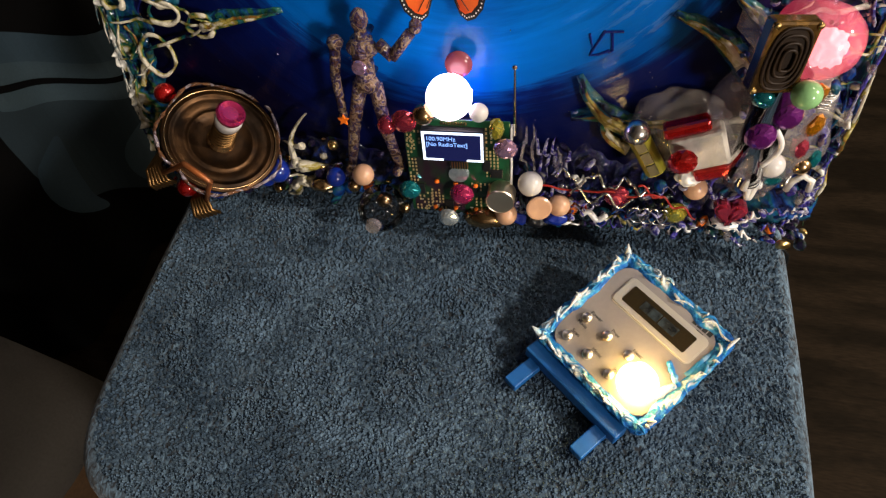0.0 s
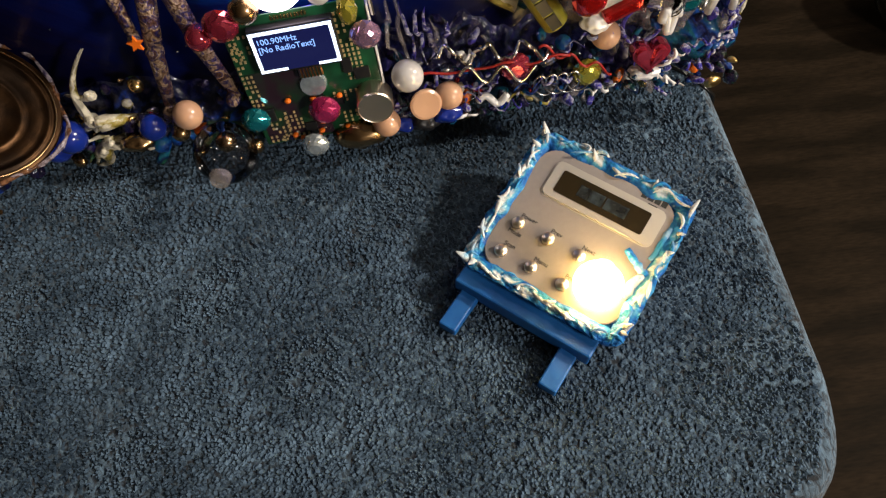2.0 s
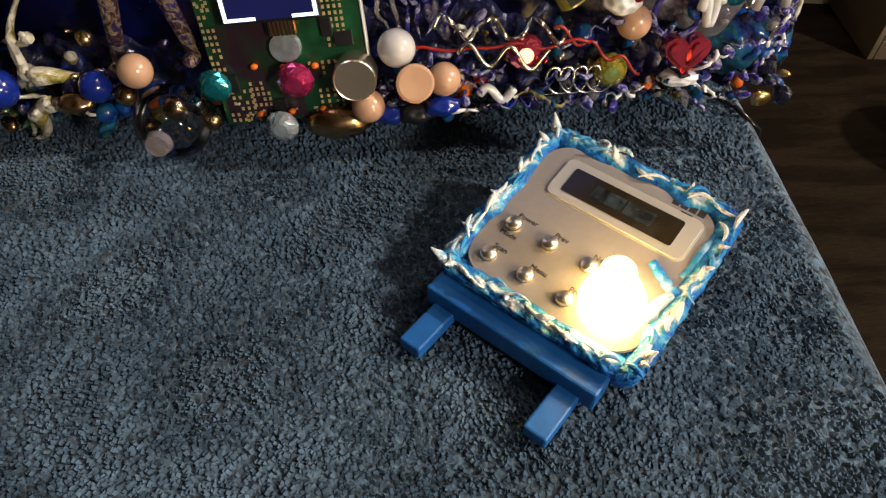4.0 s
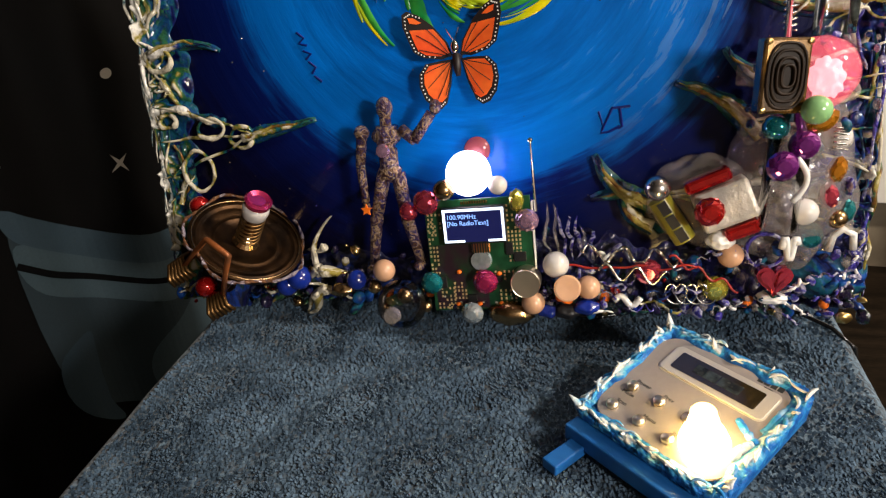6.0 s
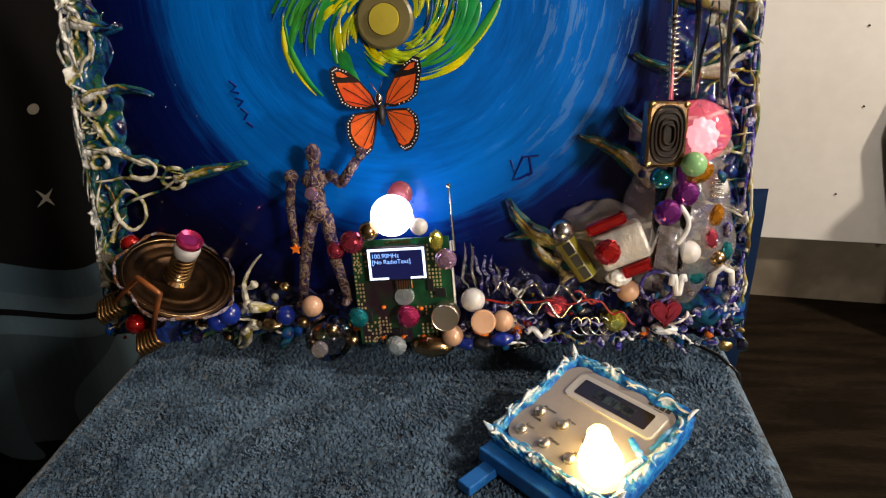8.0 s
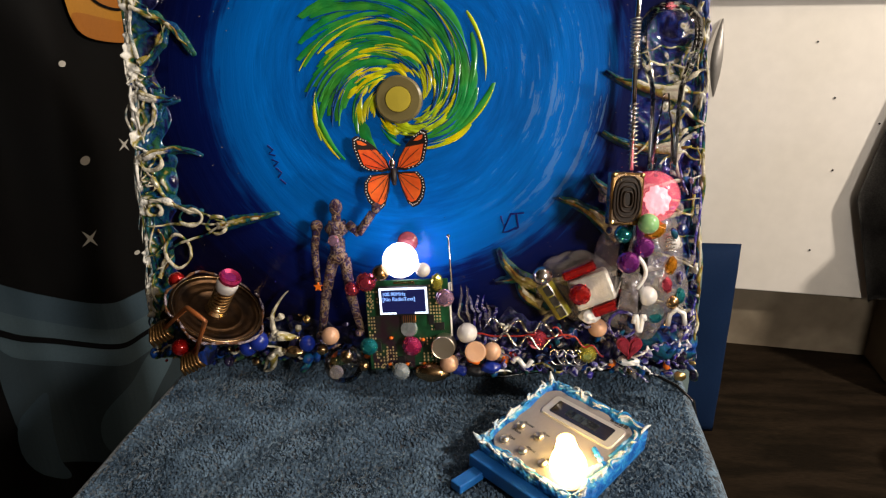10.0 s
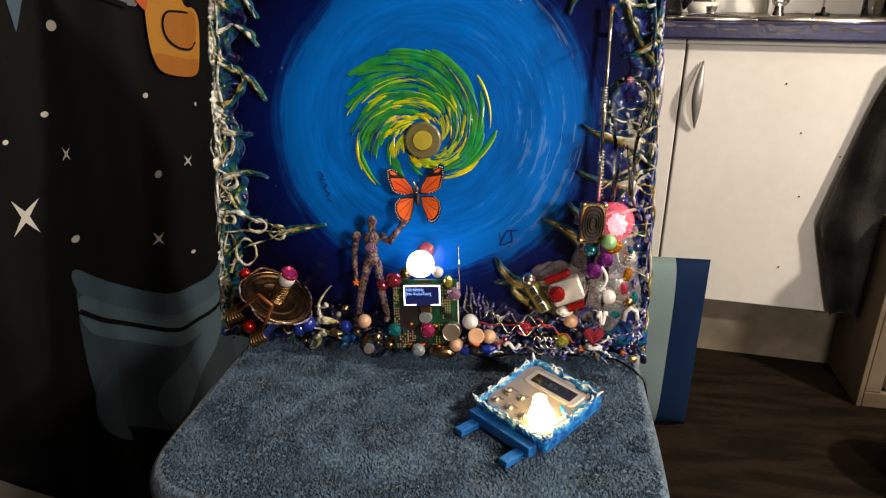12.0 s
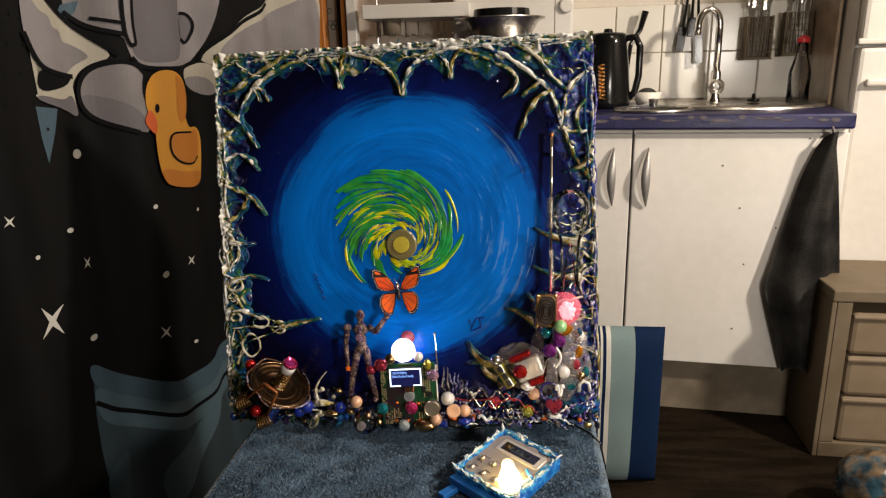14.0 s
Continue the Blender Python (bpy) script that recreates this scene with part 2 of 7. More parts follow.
def slab(outline, y0, y1, bm=None, bevel=0.0):
    """A flat piece with an (x, z) outline, from depth y0 (front) to y1."""
    bm = bm or bmesh.new()
    f = bm.faces.new([bm.verts.new((x, y0, z)) for x, z in outline])
    f.normal_update()
    if f.normal.y > 0:
        f.normal_flip()
    made = bmesh.ops.extrude_face_region(bm, geom=[f])["geom"]
    front = [v for v in made if isinstance(v, bmesh.types.BMVert)]
    for v in front:
        v.co.y = y1
    if bevel:
        es = [e for e in bm.edges if all(abs(v.co.y - y0) < 1e-6 for v in e.verts)]
        bmesh.ops.bevel(bm, geom=es, offset=bevel, segments=2, affect="EDGES")
    bmesh.ops.recalc_face_normals(bm, faces=bm.faces)
    return bm


def ball(r, place=(0, 0, 0), bm=None, sub=3, squash=(1, 1, 1)):
    bm = bm or bmesh.new()
    bmesh.ops.create_icosphere(bm, subdivisions=sub, radius=r, matrix=Matrix.Translation(place) @ Matrix.Diagonal((*squash, 1)))
    return bm


# ---- the room ----
def structure(name, bm, material, label, category):
    return thing(name, Matrix(), label, category, bm=bm, material=material, kind="structure")


structure("floor", box(-2.2, -2.4, -0.05, 2.6, 2.2, 0.0), "floor", "dark brown worn vinyl floor", "floor")
# ceiling, south, west and east walls are added unseen, dark to dim reflections
structure("ceiling", box(-2.3, -2.5, 2.45, 2.7, 2.3, 2.55), "wall_dark", "plain unseen ceiling, coloured dark to keep reflections dim", "ceiling")
structure("wall_north", box(-2.3, 1.75, 0.0, 2.7, 1.85, 2.45), "wall", "cream painted kitchen wall behind the counter", "wall")
structure("wall_south", box(-2.3, -2.5, 0.0, 2.7, -2.4, 2.45), "wall_dark", "plain unseen wall, coloured dark to keep reflections dim", "wall")
structure("wall_west", box(-2.3, -2.4, 0.0, -2.2, 1.75, 2.45), "wall_dark", "plain unseen wall, coloured dark to keep reflections dim", "wall")
structure("wall_east", box(2.6, -2.4, 0.0, 2.7, 1.75, 2.45), "wall_dark", "plain unseen wall, coloured dark to keep reflections dim", "wall")

# ---- kitchen, turned a little: its own frame has x along the front, y into the wall, origin on the floor below the door seam ----
KIT = pose(0.485, 1.02, 0, 0, 0, -6)


def door_handle_bm():
    pts = [(0, -0.004 - 0.022 * math.sin(math.pi * i / 12), -0.085 + 0.17 * i / 12) for i in range(13)]
    bm = bmesh.new()
    for i, p in enumerate(pts):
        w = 0.002 + 0.017 * math.sin(math.pi * i / 12)
        for dx, dy in ((-w - 0.006, 0), (w * 0.3 - 0.006, 0), (w * 0.3 - 0.006, -0.006), (-w - 0.006, -0.006)):
            bm.verts.new((p[0] + dx, p[1] + dy, p[2]))
    bm.verts.ensure_lookup_table()
    for i in range(12):
        for k in range(4):
            j = (k + 1) % 4
            bm.faces.new([bm.verts[q] for q in (4 * i + k, 4 * i + j, 4 * i + 4 + j, 4 * i + 4 + k)])
    bm.faces.new([bm.verts[q] for q in (3, 2, 1, 0)])
    bm.faces.new([bm.verts[q] for q in (48, 49, 50, 51)])
    bmesh.ops.recalc_face_normals(bm, faces=bm.faces)
    return bm


def cabinet(x0, x1, handle_x, label):
    ob = thing("kitchen_cabinet", KIT, label, "cabinet", "kitchen base cabinets")
    part("body", box(x0 + 0.002, 0.02, 0.177, x1 - 0.002, 0.55, 0.885), "door_white", ob)
    d = part("door", box(x0 + 0.003, 0.0, 0.182, x1 - 0.003, 0.019, 0.875, 0.003), "door_white", ob)
    h = part("handle", door_handle_bm(), "handle_grey", d, "curved matt grey bow handle", smooth=True)
    h.location = (handle_x, 0.0, 0.75)
    part("plinth", box(x0 + 0.001, 0.05, 0.0, x1 - 0.001, 0.07, 0.175), "plinth", ob, "scuffed beige plinth board")
    return ob, d


cabinet(-0.55, 0.0, -0.045, "white laminate base cabinet with a bow handle")
_, door = cabinet(0.0, 0.56, 0.05, "white laminate sink cabinet with small screw holes")
for hx, hz in ((0.245, 0.785), (0.30, 0.665), (0.40, 0.61), (0.325, 0.50), (0.46, 0.86), (0.31, 0.30)):
    part("screw_hole", lathe([(0, -0.001), (0.0022, -0.001), (0.0022, 0.002), (0, 0.002)], 10, m=pose(hx, 0, hz, 90, 0, 0)), "gap", door)

top = thing("worktop", KIT, "chipped dark blue painted kitchen worktop with sink", "worktop")
bm = box(-1.4, -0.03, 0.887, 0.60, 0.60, 0.928, 0.006)
for v in bm.verts:
    # the end is cut at a slant
    if v.co.x > 0.5 and v.co.y < 0.3:
        v.co.x -= 0.042
part("slab", bm, "counter_blue", top)
rng = random.Random(5)
for i in range(16):
    x = -0.1 + 0.62 * i / 15 + rng.uniform(-0.02, 0.02)
    w, h = rng.uniform(0.006, 0.03), rng.uniform(0.002, 0.006)
    z = rng.choice([0.921, 0.918, 0.912])
    part("paint_chip", slab([(x - w, z), (x - w * 0.3, z - h), (x + w * 0.6, z - h * 0.8), (x + w, z + h * 0.2), (x + w * 0.2, z + h * 0.8), (x - w * 0.6, z + h * 0.6)], -0.0325, -0.029), "chipped", top)

# ---- kitchen things ----
def tile_wall():
    ob = tagged(new("tiled_splashback"), "cream glazed square wall tiles with brown grout", "wall tiles", kind="structure")
    ob.matrix_basis = KIT
    part("grout", box(-1.6, 0.604, 0.9, 1.2, 0.64, 1.262), "grout", ob)
    t = mesh_of("tile", box(-0.079, -0.004, -0.079, 0.079, 0.004, 0.079, 0.002, segments=1), "tile")
    t2 = mesh_of("tile", box(-0.079, -0.004, -0.08, 0.079, 0.004, 0.08, 0.002, segments=1), "tile")
    for i in range(16):
        for z, me in ((1.181, t), (1.019, t2)):
            p = new("tile", me)
            p.parent = ob
            p.location = (-1.42 + 0.162 * i, 0.602, z)


tile_wall()
structure("wall_kitchen", box(-1.6, 0.606, 1.262, 1.9, 0.66, 2.44), "wall", "cream painted wall above the tiles", "wall").matrix_basis = KIT

sink = thing("sink", KIT, "stainless steel sink set into the blue worktop", "sink")
prof = [(0.0, 0.93), (0.13, 0.932), (0.155, 0.936), (0.165, 0.941), (0.178, 0.938), (0.18, 0.93)]
part("rim", lathe(prof, 40, m=pose(0.31, 0.30, 0, 0, 0, 0) @ Matrix.Diagonal((1.5, 1.05, 1, 1))), "steel", sink, smooth=True)
part("plug", lathe([(0, 0.936), (0.018, 0.936), (0.02, 0.945), (0.006, 0.948), (0.005, 0.96), (0, 0.962)], 16, m=pose(0.40, 0.42, 0)), "black_plastic", sink)

tap = thing("tap", KIT @ pose(0.285, 0.46, 0.93), "chrome gooseneck kitchen tap with a round dial", "tap")
part("base", lathe([(0, 0), (0.024, 0), (0.024, 0.008), (0.017, 0.02), (0.016, 0.10), (0.013, 0.105), (0, 0.105)], 20), "chrome", tap, smooth=True)
arc = [(0, 0, 0.10), (0, 0, 0.25)] + [(-0.035 + 0.035 * math.cos(a), -0.01 * (1 - math.cos(a)), 0.25 + 0.05 * math.sin(a)) for a in [math.pi * i / 10 for i in range(1, 11)]] + [(-0.07, -0.02, 0.22)]
part("spout", tube(arc, 0.011, 12), "chrome", tap, smooth=True)
part("lever", tube([(0, -0.01, 0.06), (-0.012, -0.02, 0.13)], [0.005, 0.003], 8), "chrome", tap)
part("dial", lathe([(0, 0), (0.024, 0), (0.026, 0.006), (0.022, 0.012), (0.012, 0.013), (0.01, 0.009), (0, 0.009)], 24, m=pose(0, -0.018, 0.055, 90, 0, 0)), "chrome", tap)

kettle = thing("kettle", KIT @ pose(-0.075, 0.30, 0.928), "glossy black electric kettle on the worktop", "kettle")
part("body", lathe([(0, 0), (0.075, 0), (0.077, 0.02), (0.07, 0.12), (0.06, 0.2), (0.058, 0.225), (0.05, 0.232), (0, 0.236)], 28), "black_plastic", kettle, smooth=True)
part("handle", tube([(0.058, 0, 0.215), (0.085, 0, 0.22), (0.1, 0, 0.19), (0.1, 0, 0.1), (0.09, 0, 0.05), (0.072, 0, 0.03)], 0.011, 10), "black_plastic", kettle, smooth=True)
part("lid_knob", lathe([(0, 0.235), (0.015, 0.235), (0.012, 0.245), (0, 0.247)], 14), "black_plastic", kettle)

ladle = thing("ladle", KIT @ pose(0.01, 0.56, 1.08), "black ladle handle standing behind the kettle", "ladle")
part("handle", tube([(-0.02, 0, -0.15), (0.0, 0, 0.05), (0.03, 0, 0.10), (0.045, 0, 0.16)], [0.006, 0.008, 0.009, 0.012], 8), "black_plastic", ladle)
part("bowl", ball(0.03, (-0.02, 0, -0.14), squash=(1, 1, 0.5), sub=2), "black_plastic", ladle)

bowl = thing("bowl", KIT @ pose(0.062, 0.40, 0.928), "small white bowl with a dark scouring pad", "bowl")
part("dish", lathe([(0, 0), (0.03, 0), (0.05, 0.045), (0.047, 0.045), (0.028, 0.006), (0, 0.006)], 24), "tile", bowl, smooth=True)
part("scourer", ball(0.03, (0, 0, 0.04), sub=3, squash=(1, 1, 0.6)), "dark_towel", bowl)
lid = thing("pan_lid", KIT @ pose(0.06, 0.13, 0.928), "round glass pan lid with a steel rim", "pan lid")
part("rim", lathe([(0.10, 0), (0.113, 0), (0.115, 0.006), (0.11, 0.01), (0.10, 0.008), (0.10, 0)], 36), "steel", lid, smooth=True)
part("pane", lathe([(0, 0.02), (0.05, 0.017), (0.10, 0.007), (0.10, 0.003), (0, 0.015)], 36), "glass", lid, smooth=True)
part("knob", lathe([(0, 0.02), (0.012, 0.02), (0.014, 0.035), (0, 0.037)], 16), "steel", lid)

# utensils hanging on a rail of the tiled wall
rail = thing("utensil_rail", KIT, "steel rail fixed to the tiled wall", "rail")
part("rod", tube([(0.12, 0.575, 1.30), (0.85, 0.575, 1.30)], 0.005, 8), "steel", rail)
for x in (0.13, 0.84):
    part("bracket", tube([(x, 0.575, 1.30), (x, 0.606, 1.30)], 0.006, 8), "steel", rail)


def utensil(x, length, lean, label):
    ob = thing("utensil", KIT @ pose(x, 0.566, 1.30, 0, lean, 0), label, "utensil", "utensils on the rail")
    part("handle", tube([(0, 0, 0.0), (0, 0, -length * 0.6)], [0.004, 0.006], 8), "black_plastic", ob)
    part("blade", box(-0.014, -0.002, -length, 0.014, 0.002, -length * 0.58, 0.0015), "black_plastic", ob)


utensil(0.195, 0.20, 6, "black slotted spatula hanging on the rail")
utensil(0.225, 0.24, -4, "black kitchen spoon hanging on the rail")
utensil(0.21, 0.15, 0, "dark serving fork hanging on the rail")


def cutlery_basket(x, z):
    ob = thing("cutlery_basket", KIT @ pose(x, 0.545, z), "grey plastic mesh basket full of cutlery", "basket", "cutlery baskets on the wall")
    for i in range(9):
        a = -0.04 + 0.01 * i
        part("bar", box(a * 0.85 - 0.0013, -0.028, -0.065, a * 0.85 + 0.0013, -0.025, 0.065), "plinth", ob)
    for k in range(8):
        q = -0.065 + 0.0185 * k
        part("bar", box(-0.04, -0.029, q - 0.0013, 0.04, -0.026, q + 0.0013), "plinth", ob)
    part("back", box(-0.042, 0.02, -0.068, 0.042, 0.024, 0.068), "plinth", ob)
    part("side", box(-0.042, -0.028, -0.068, -0.038, 0.024, 0.068), "plinth", ob)
    part("side", box(0.038, -0.028, -0.068, 0.042, 0.024, 0.068), "plinth", ob)
    part("base", box(-0.045, -0.03, -0.072, 0.045, 0.06, -0.067), "plinth", ob)
    for i in range(11):
        x, y = rng.uniform(-0.03, 0.03), rng.uniform(-0.016, 0.014)
        dx, dy, h = rng.uniform(-0.018, 0.018), rng.uniform(-0.012, 0.006), 0.085 + 0.045 * rng.random()
        kind = rng.choice(["fork", "spoon", "knife"])
        top_at = (x + dx, y + dy, h)
        piece = part(kind, tube([(x, y, -0.06), (x + dx * 0.7, y + dy * 0.7, h * 0.7), top_at], [0.0032, 0.0022, 0.0026], 6), "steel", ob)
        if kind == "spoon":
            part("bowl", ball(0.0115, (top_at[0], top_at[1], h + 0.012), sub=2, squash=(0.8, 0.3, 1.3)), "steel", piece, smooth=True)
        elif kind == "fork":
            for k in (-1, 0, 1):
                part("tine", tube([top_at, (top_at[0] + 0.005 * k, top_at[1], h + 0.010), (top_at[0] + 0.005 * k, top_at[1], h + 0.03)], 0.0013, 5), "steel", piece)
        else:
            part("blade", box(top_at[0] - 0.006, top_at[1] - 0.001, h - 0.004, top_at[0] + 0.006, top_at[1] + 0.001, h + 0.028, 0.0008), "steel", piece)


cutlery_basket(0.422, 1.14)
cutlery_basket(0.540, 1.15)

bottle = thing("bottle", KIT @ pose(0.515, 0.36, 0.928), "clear glass oil bottle with a red pourer", "bottle")
part("glass", lathe([(0, 0), (0.03, 0), (0.032, 0.01), (0.032, 0.1), (0.018, 0.15), (0.014, 0.19), (0.012, 0.19), (0.016, 0.15), (0.029, 0.1), (0.029, 0.006), (0, 0.006)], 24), "glass", bottle, smooth=True)
part("cap", lathe([(0, 0.188), (0.018, 0.188), (0.018, 0.2), (0.008, 0.208), (0, 0.21)], 16), "red_plastic", bottle, "red plastic pourer")
M["smoked"] = mat("smoked_glass", (0.40, 0.31, 0.23), 0.15, vary=0.1, scale=30, second=(0.26, 0.19, 0.13))
thing("splash_panel", KIT, "brown translucent splash panel at the end of the worktop", "panel", bm=box(0.586, 0.30, 0.93, 0.596, 0.60, 1.46, 0.002), material="smoked")

fridge = thing("fridge", pose(1.100, 1.10, 0, 0, 0, -6), "tall white fridge freezer with two doors", "fridge")
part("body", box(0, 0.055, 0.02, 0.6, 0.62, 1.75, 0.01), "fridge", fridge)
d = part("door", box(0, 0, 0.06, 0.6, 0.05, 1.095, 0.012), "fridge", fridge)
part("handle", box(0.02, -0.02, 0.99, 0.2, -0.002, 1.01, 0.006), "fridge", d)
d = part("door", box(0, 0, 1.107, 0.6, 0.05, 1.75, 0.012), "fridge", fridge)
part("handle", box(-0.012, -0.012, 1.102, 0.2, -0.002, 1.118, 0.004), "fridge", d)
for x in (0.04, 0.54):
    for y in (0.08, 0.56):
        part("foot", lathe([(0, 0), (0.02, 0), (0.02, 0.022), (0, 0.022)], 12, m=pose(x, y, 0)), "black_plastic", fridge)

cart = thing("storage_cart", pose(0.977, 0.80, 0, 0, 0, -3), "cream wooden cart holding stacked plastic drawers", "cart")
part("top", box(-0.001, -0.003, 0.455, 0.5, 0.295, 0.487, 0.004), "cart", cart)
part("side_panel", box(0, 0, 0, 0.012, 0.285, 0.454, 0.002), "cart", cart)
part("side_panel", box(0.484, 0, 0, 0.496, 0.285, 0.454, 0.002), "cart", cart)
part("front_post", box(0.013, 0, 0.045, 0.05, 0.02, 0.454, 0.002), "cart", cart)
part("front_rail", box(0.013, 0, 0.0, 0.483, 0.02, 0.044, 0.002), "cart", cart)
part("back", box(0.013, 0.27, 0, 0.483, 0.284, 0.454), "cart", cart)
for z in (0.046, 0.185, 0.305):
    h = 0.135 if z < 0.1 else 0.115
    dr = part("drawer", box(0.058, 0.005, z, 0.47, 0.25, z + h, 0.012), "drawer", cart, "beige plastic drawer")
    part("lip", box(0.056, -0.003, z + h - 0.012, 0.47, 0.004, z + h - 0.002, 0.003), "drawer", dr)


def hung_towel():
    bm = bmesh.new()
    nu, nv = 36, 40
    grid = []
    for j in range(nv + 1):
        v = j / nv
        z = 0.885 - 0.75 * v
        left = 0.963 - 0.105 * min(1, v / 0.58) ** 0.8 + (0.075 * max(0, (v - 0.6) / 0.4))
        right = 1.002 + 0.060 * min(1, v / 0.6) - 0.03 * max(0, (v - 0.7) / 0.3)
        row = []
        for i in range(nu + 1):
            u = i / nu
            fold = math.sin(u * 15 + 1.2 * v + 0.8 * math.sin(6 * v)) * 0.010 * min(1, 0.2 + v) + math.sin(u * 6 + 2) * 0.014 - 0.02 * math.sin(math.pi * u)
            zz = z - 0.03 * max(0, 1 - v * 6) * (2 * u - 1) ** 2 - (0.10 * v * math.sin(math.pi * (0.2 + u)) if v > 0.5 else 0) * (v - 0.5) * 2 * -0.8
            row.append(bm.verts.new((left + (right - left) * u, 0.940 + fold - 0.012 * v, zz)))
        grid.append(row)
    for a, b in zip(grid, grid[1:]):
        for i in range(nu):
            bm.faces.new((a[i], a[i + 1], b[i + 1], b[i]))
    bmesh.ops.solidify(bm, geom=bm.faces[:], thickness=0.006)
    return bm


hook = thing("towel_hook", pose(0.982, 0.958, 0.87), "small steel hook on the worktop edge", "hook", bm=tube([(0, 0.012, 0.03), (0, -0.01, 0.03), (0, -0.03, 0.01), (0, -0.026, -0.01)], 0.004, 8), material="steel")
thing("hand_towel", Matrix(), "dark grey terry hand towel hanging in folds", "towel", bm=hung_towel(), material="dark_towel", smooth=True)

# things at the far end of the worktop, seen over the artwork
box_oven = thing("washing_machine", pose(-0.06, 1.42, 0.93), "white appliance with a round dial on the worktop", "appliance")
part("body", box(0, 0, 0, 0.40, 0.20, 0.5, 0.01), "fridge", box_oven)
part("dial", lathe([(0, 0), (0.024, 0), (0.022, 0.012), (0.018, 0.014), (0, 0.014)], 28, m=pose(0.375, -0.001, 0.325, 90, 0, 0)), "fridge", box_oven)
part("seam", box(0.338, -0.0015, 0.02, 0.340, 0.001, 0.48), "plinth", box_oven)
pan = thing("frying_pan", pose(0.105, 1.30, 0.93), "wide stainless steel pan on the worktop", "pan")
part("stack", lathe([(0, 0), (0.10, 0), (0.105, 0.22), (0, 0.22)], 32), "steel", pan, smooth=True)
part("bowl", lathe([(0, 0.222), (0.09, 0.222), (0.115, 0.27), (0.135, 0.278), (0.14, 0.284), (0.13, 0.285), (0.11, 0.278), (0.085, 0.232), (0, 0.23)], 40), "steel", pan, smooth=True)
part("lid", lathe([(0, 0.286), (0.09, 0.286), (0.088, 0.31), (0, 0.315)], 32), "black_plastic", pan)
wt = thing("side_worktop", Matrix(), "dark blue side worktop below the shelf", "worktop", bm=box(-0.60, 1.32, 0.887, -0.14, 1.66, 0.928, 0.006), material="counter_blue")
thing("base_cupboard", Matrix(), "plain white base cupboard under the side worktop", "cupboard", bm=box(-0.60, 1.34, 0.0, -0.14, 1.66, 0.884, 0.004), material="door_white")
shelf = thing("dish_rack", pose(-0.36, 1.36, 0.928), "steel dish rack with a white shelf above", "dish rack")
for x in (0.02, 0.30):
    part("post", tube([(x, 0.16, 0), (x, 0.16, 0.42)], 0.006, 8), "steel", shelf)
for k in range(7):
    part("wire", tube([(0.02 + 0.047 * k, 0.02, 0.25), (0.02 + 0.047 * k, 0.20, 0.25), (0.02 + 0.047 * k, 0.20, 0.30)], 0.003, 6), "steel", shelf)
part("shelf", box(0.0, 0.0, 0.30, 0.36, 0.20, 0.345, 0.004), "fridge", shelf, "white laminate shelf")
cup = thing("cup", pose(-0.27, 1.42, 1.178), "grey mug standing in the dish rack", "cup", bm=lathe([(0, 0), (0.03, 0), (0.034, 0.08), (0.03, 0.08), (0.027, 0.005), (0, 0.005)], 20), material="plinth", smooth=True)
post = thing("white_post", Matrix(), "tall white painted door post", "door post", bm=box(-0.43, 1.43, 0.93, -0.395, 1.47, 2.44, 0.003), material="fridge")
pine = thing("pine_cupboard", Matrix(), "tall orange pine cupboard with upright grain", "cupboard")
part("side", box(-0.70, 1.45, 0, -0.515, 1.75, 2.1, 0.004), "pine", pine)
part("side", box(-0.455, 1.452, 0.93, -0.432, 1.475, 2.1, 0.003), "pine", pine)
pict = thing("wall_picture", Matrix(), "grey picture of linked hexagons in a dark frame", "picture")
part("board", box(-0.513, 1.5, 0.93, -0.47, 1.51, 1.5), "print_cream", pict)
part("frame", box(-0.472, 1.47, 0.93, -0.458, 1.51, 1.6, 0.002), "black_plastic", pict)
for hx, hz in ((-0.505, 1.23), (-0.496, 1.215), (-0.487, 1.23), (-0.505, 1.27)):
    part("hexagon", tube([(hx + 0.009 * math.cos(math.pi / 3 * k), 1.498, hz + 0.009 * math.sin(math.pi / 3 * k)) for k in range(6)], 0.0012, 5, closed=True), "black_plastic", pict)


def cushion():
    bm = bmesh.new()
    w, h = 0.42, 0.437
    nu, nv = 150, 30
    rows = []
    for side in (-1, 1):
        rr = []
        for j in range(nv + 1):
            v = j / nv
            r = []
            for i in range(nu + 1):
                u = i / nu
                puff = 0.05 * (max(0, 1 - abs(2 * u - 1) ** 4) ** 0.5) * (max(0, 1 - abs(2 * v - 1) ** 4) ** 0.5)
                puff += 0.004 * noise.noise((u * 6, v * 5, side)) * (puff > 0)
                r.append(bm.verts.new((0.511 - w + w * u, 0.6 + side * puff + 0.05, h * v + 0.0)))
            rr.append(r)
        rows.append(rr)
    edges = [0.511 - q for q in (0.076, 0.134, 0.145, 0.154, 0.161, 0.165)]
    kinds = [0, 1, 2, 0, 2, 0, 2]
    for rr in rows:
        for a, b in zip(rr, rr[1:]):
            for i in range(nu):
                f = bm.faces.new((a[i], a[i + 1], b[i + 1], b[i]))
                x = sum(v.co.x for v in f.verts) / 4
                k = 0
                while k < len(edges) and x < edges[k]:
                    k += 1
                if x < 0.30:
                    k = 0 if int((x + 1) / 0.07) % 2 else 1
                f.material_index = kinds[k]
                f.smooth = True
    bmesh.ops.remove_doubles(bm, verts=bm.verts, dist=0.0005)
    bmesh.ops.recalc_face_normals(bm, faces=bm.faces)
    return bm


cu = thing("striped_cushion", pose(0.012, 0, 0), "navy, teal and white striped cushion standing on the floor", "cushion", bm=cushion(), material="stripe_navy")
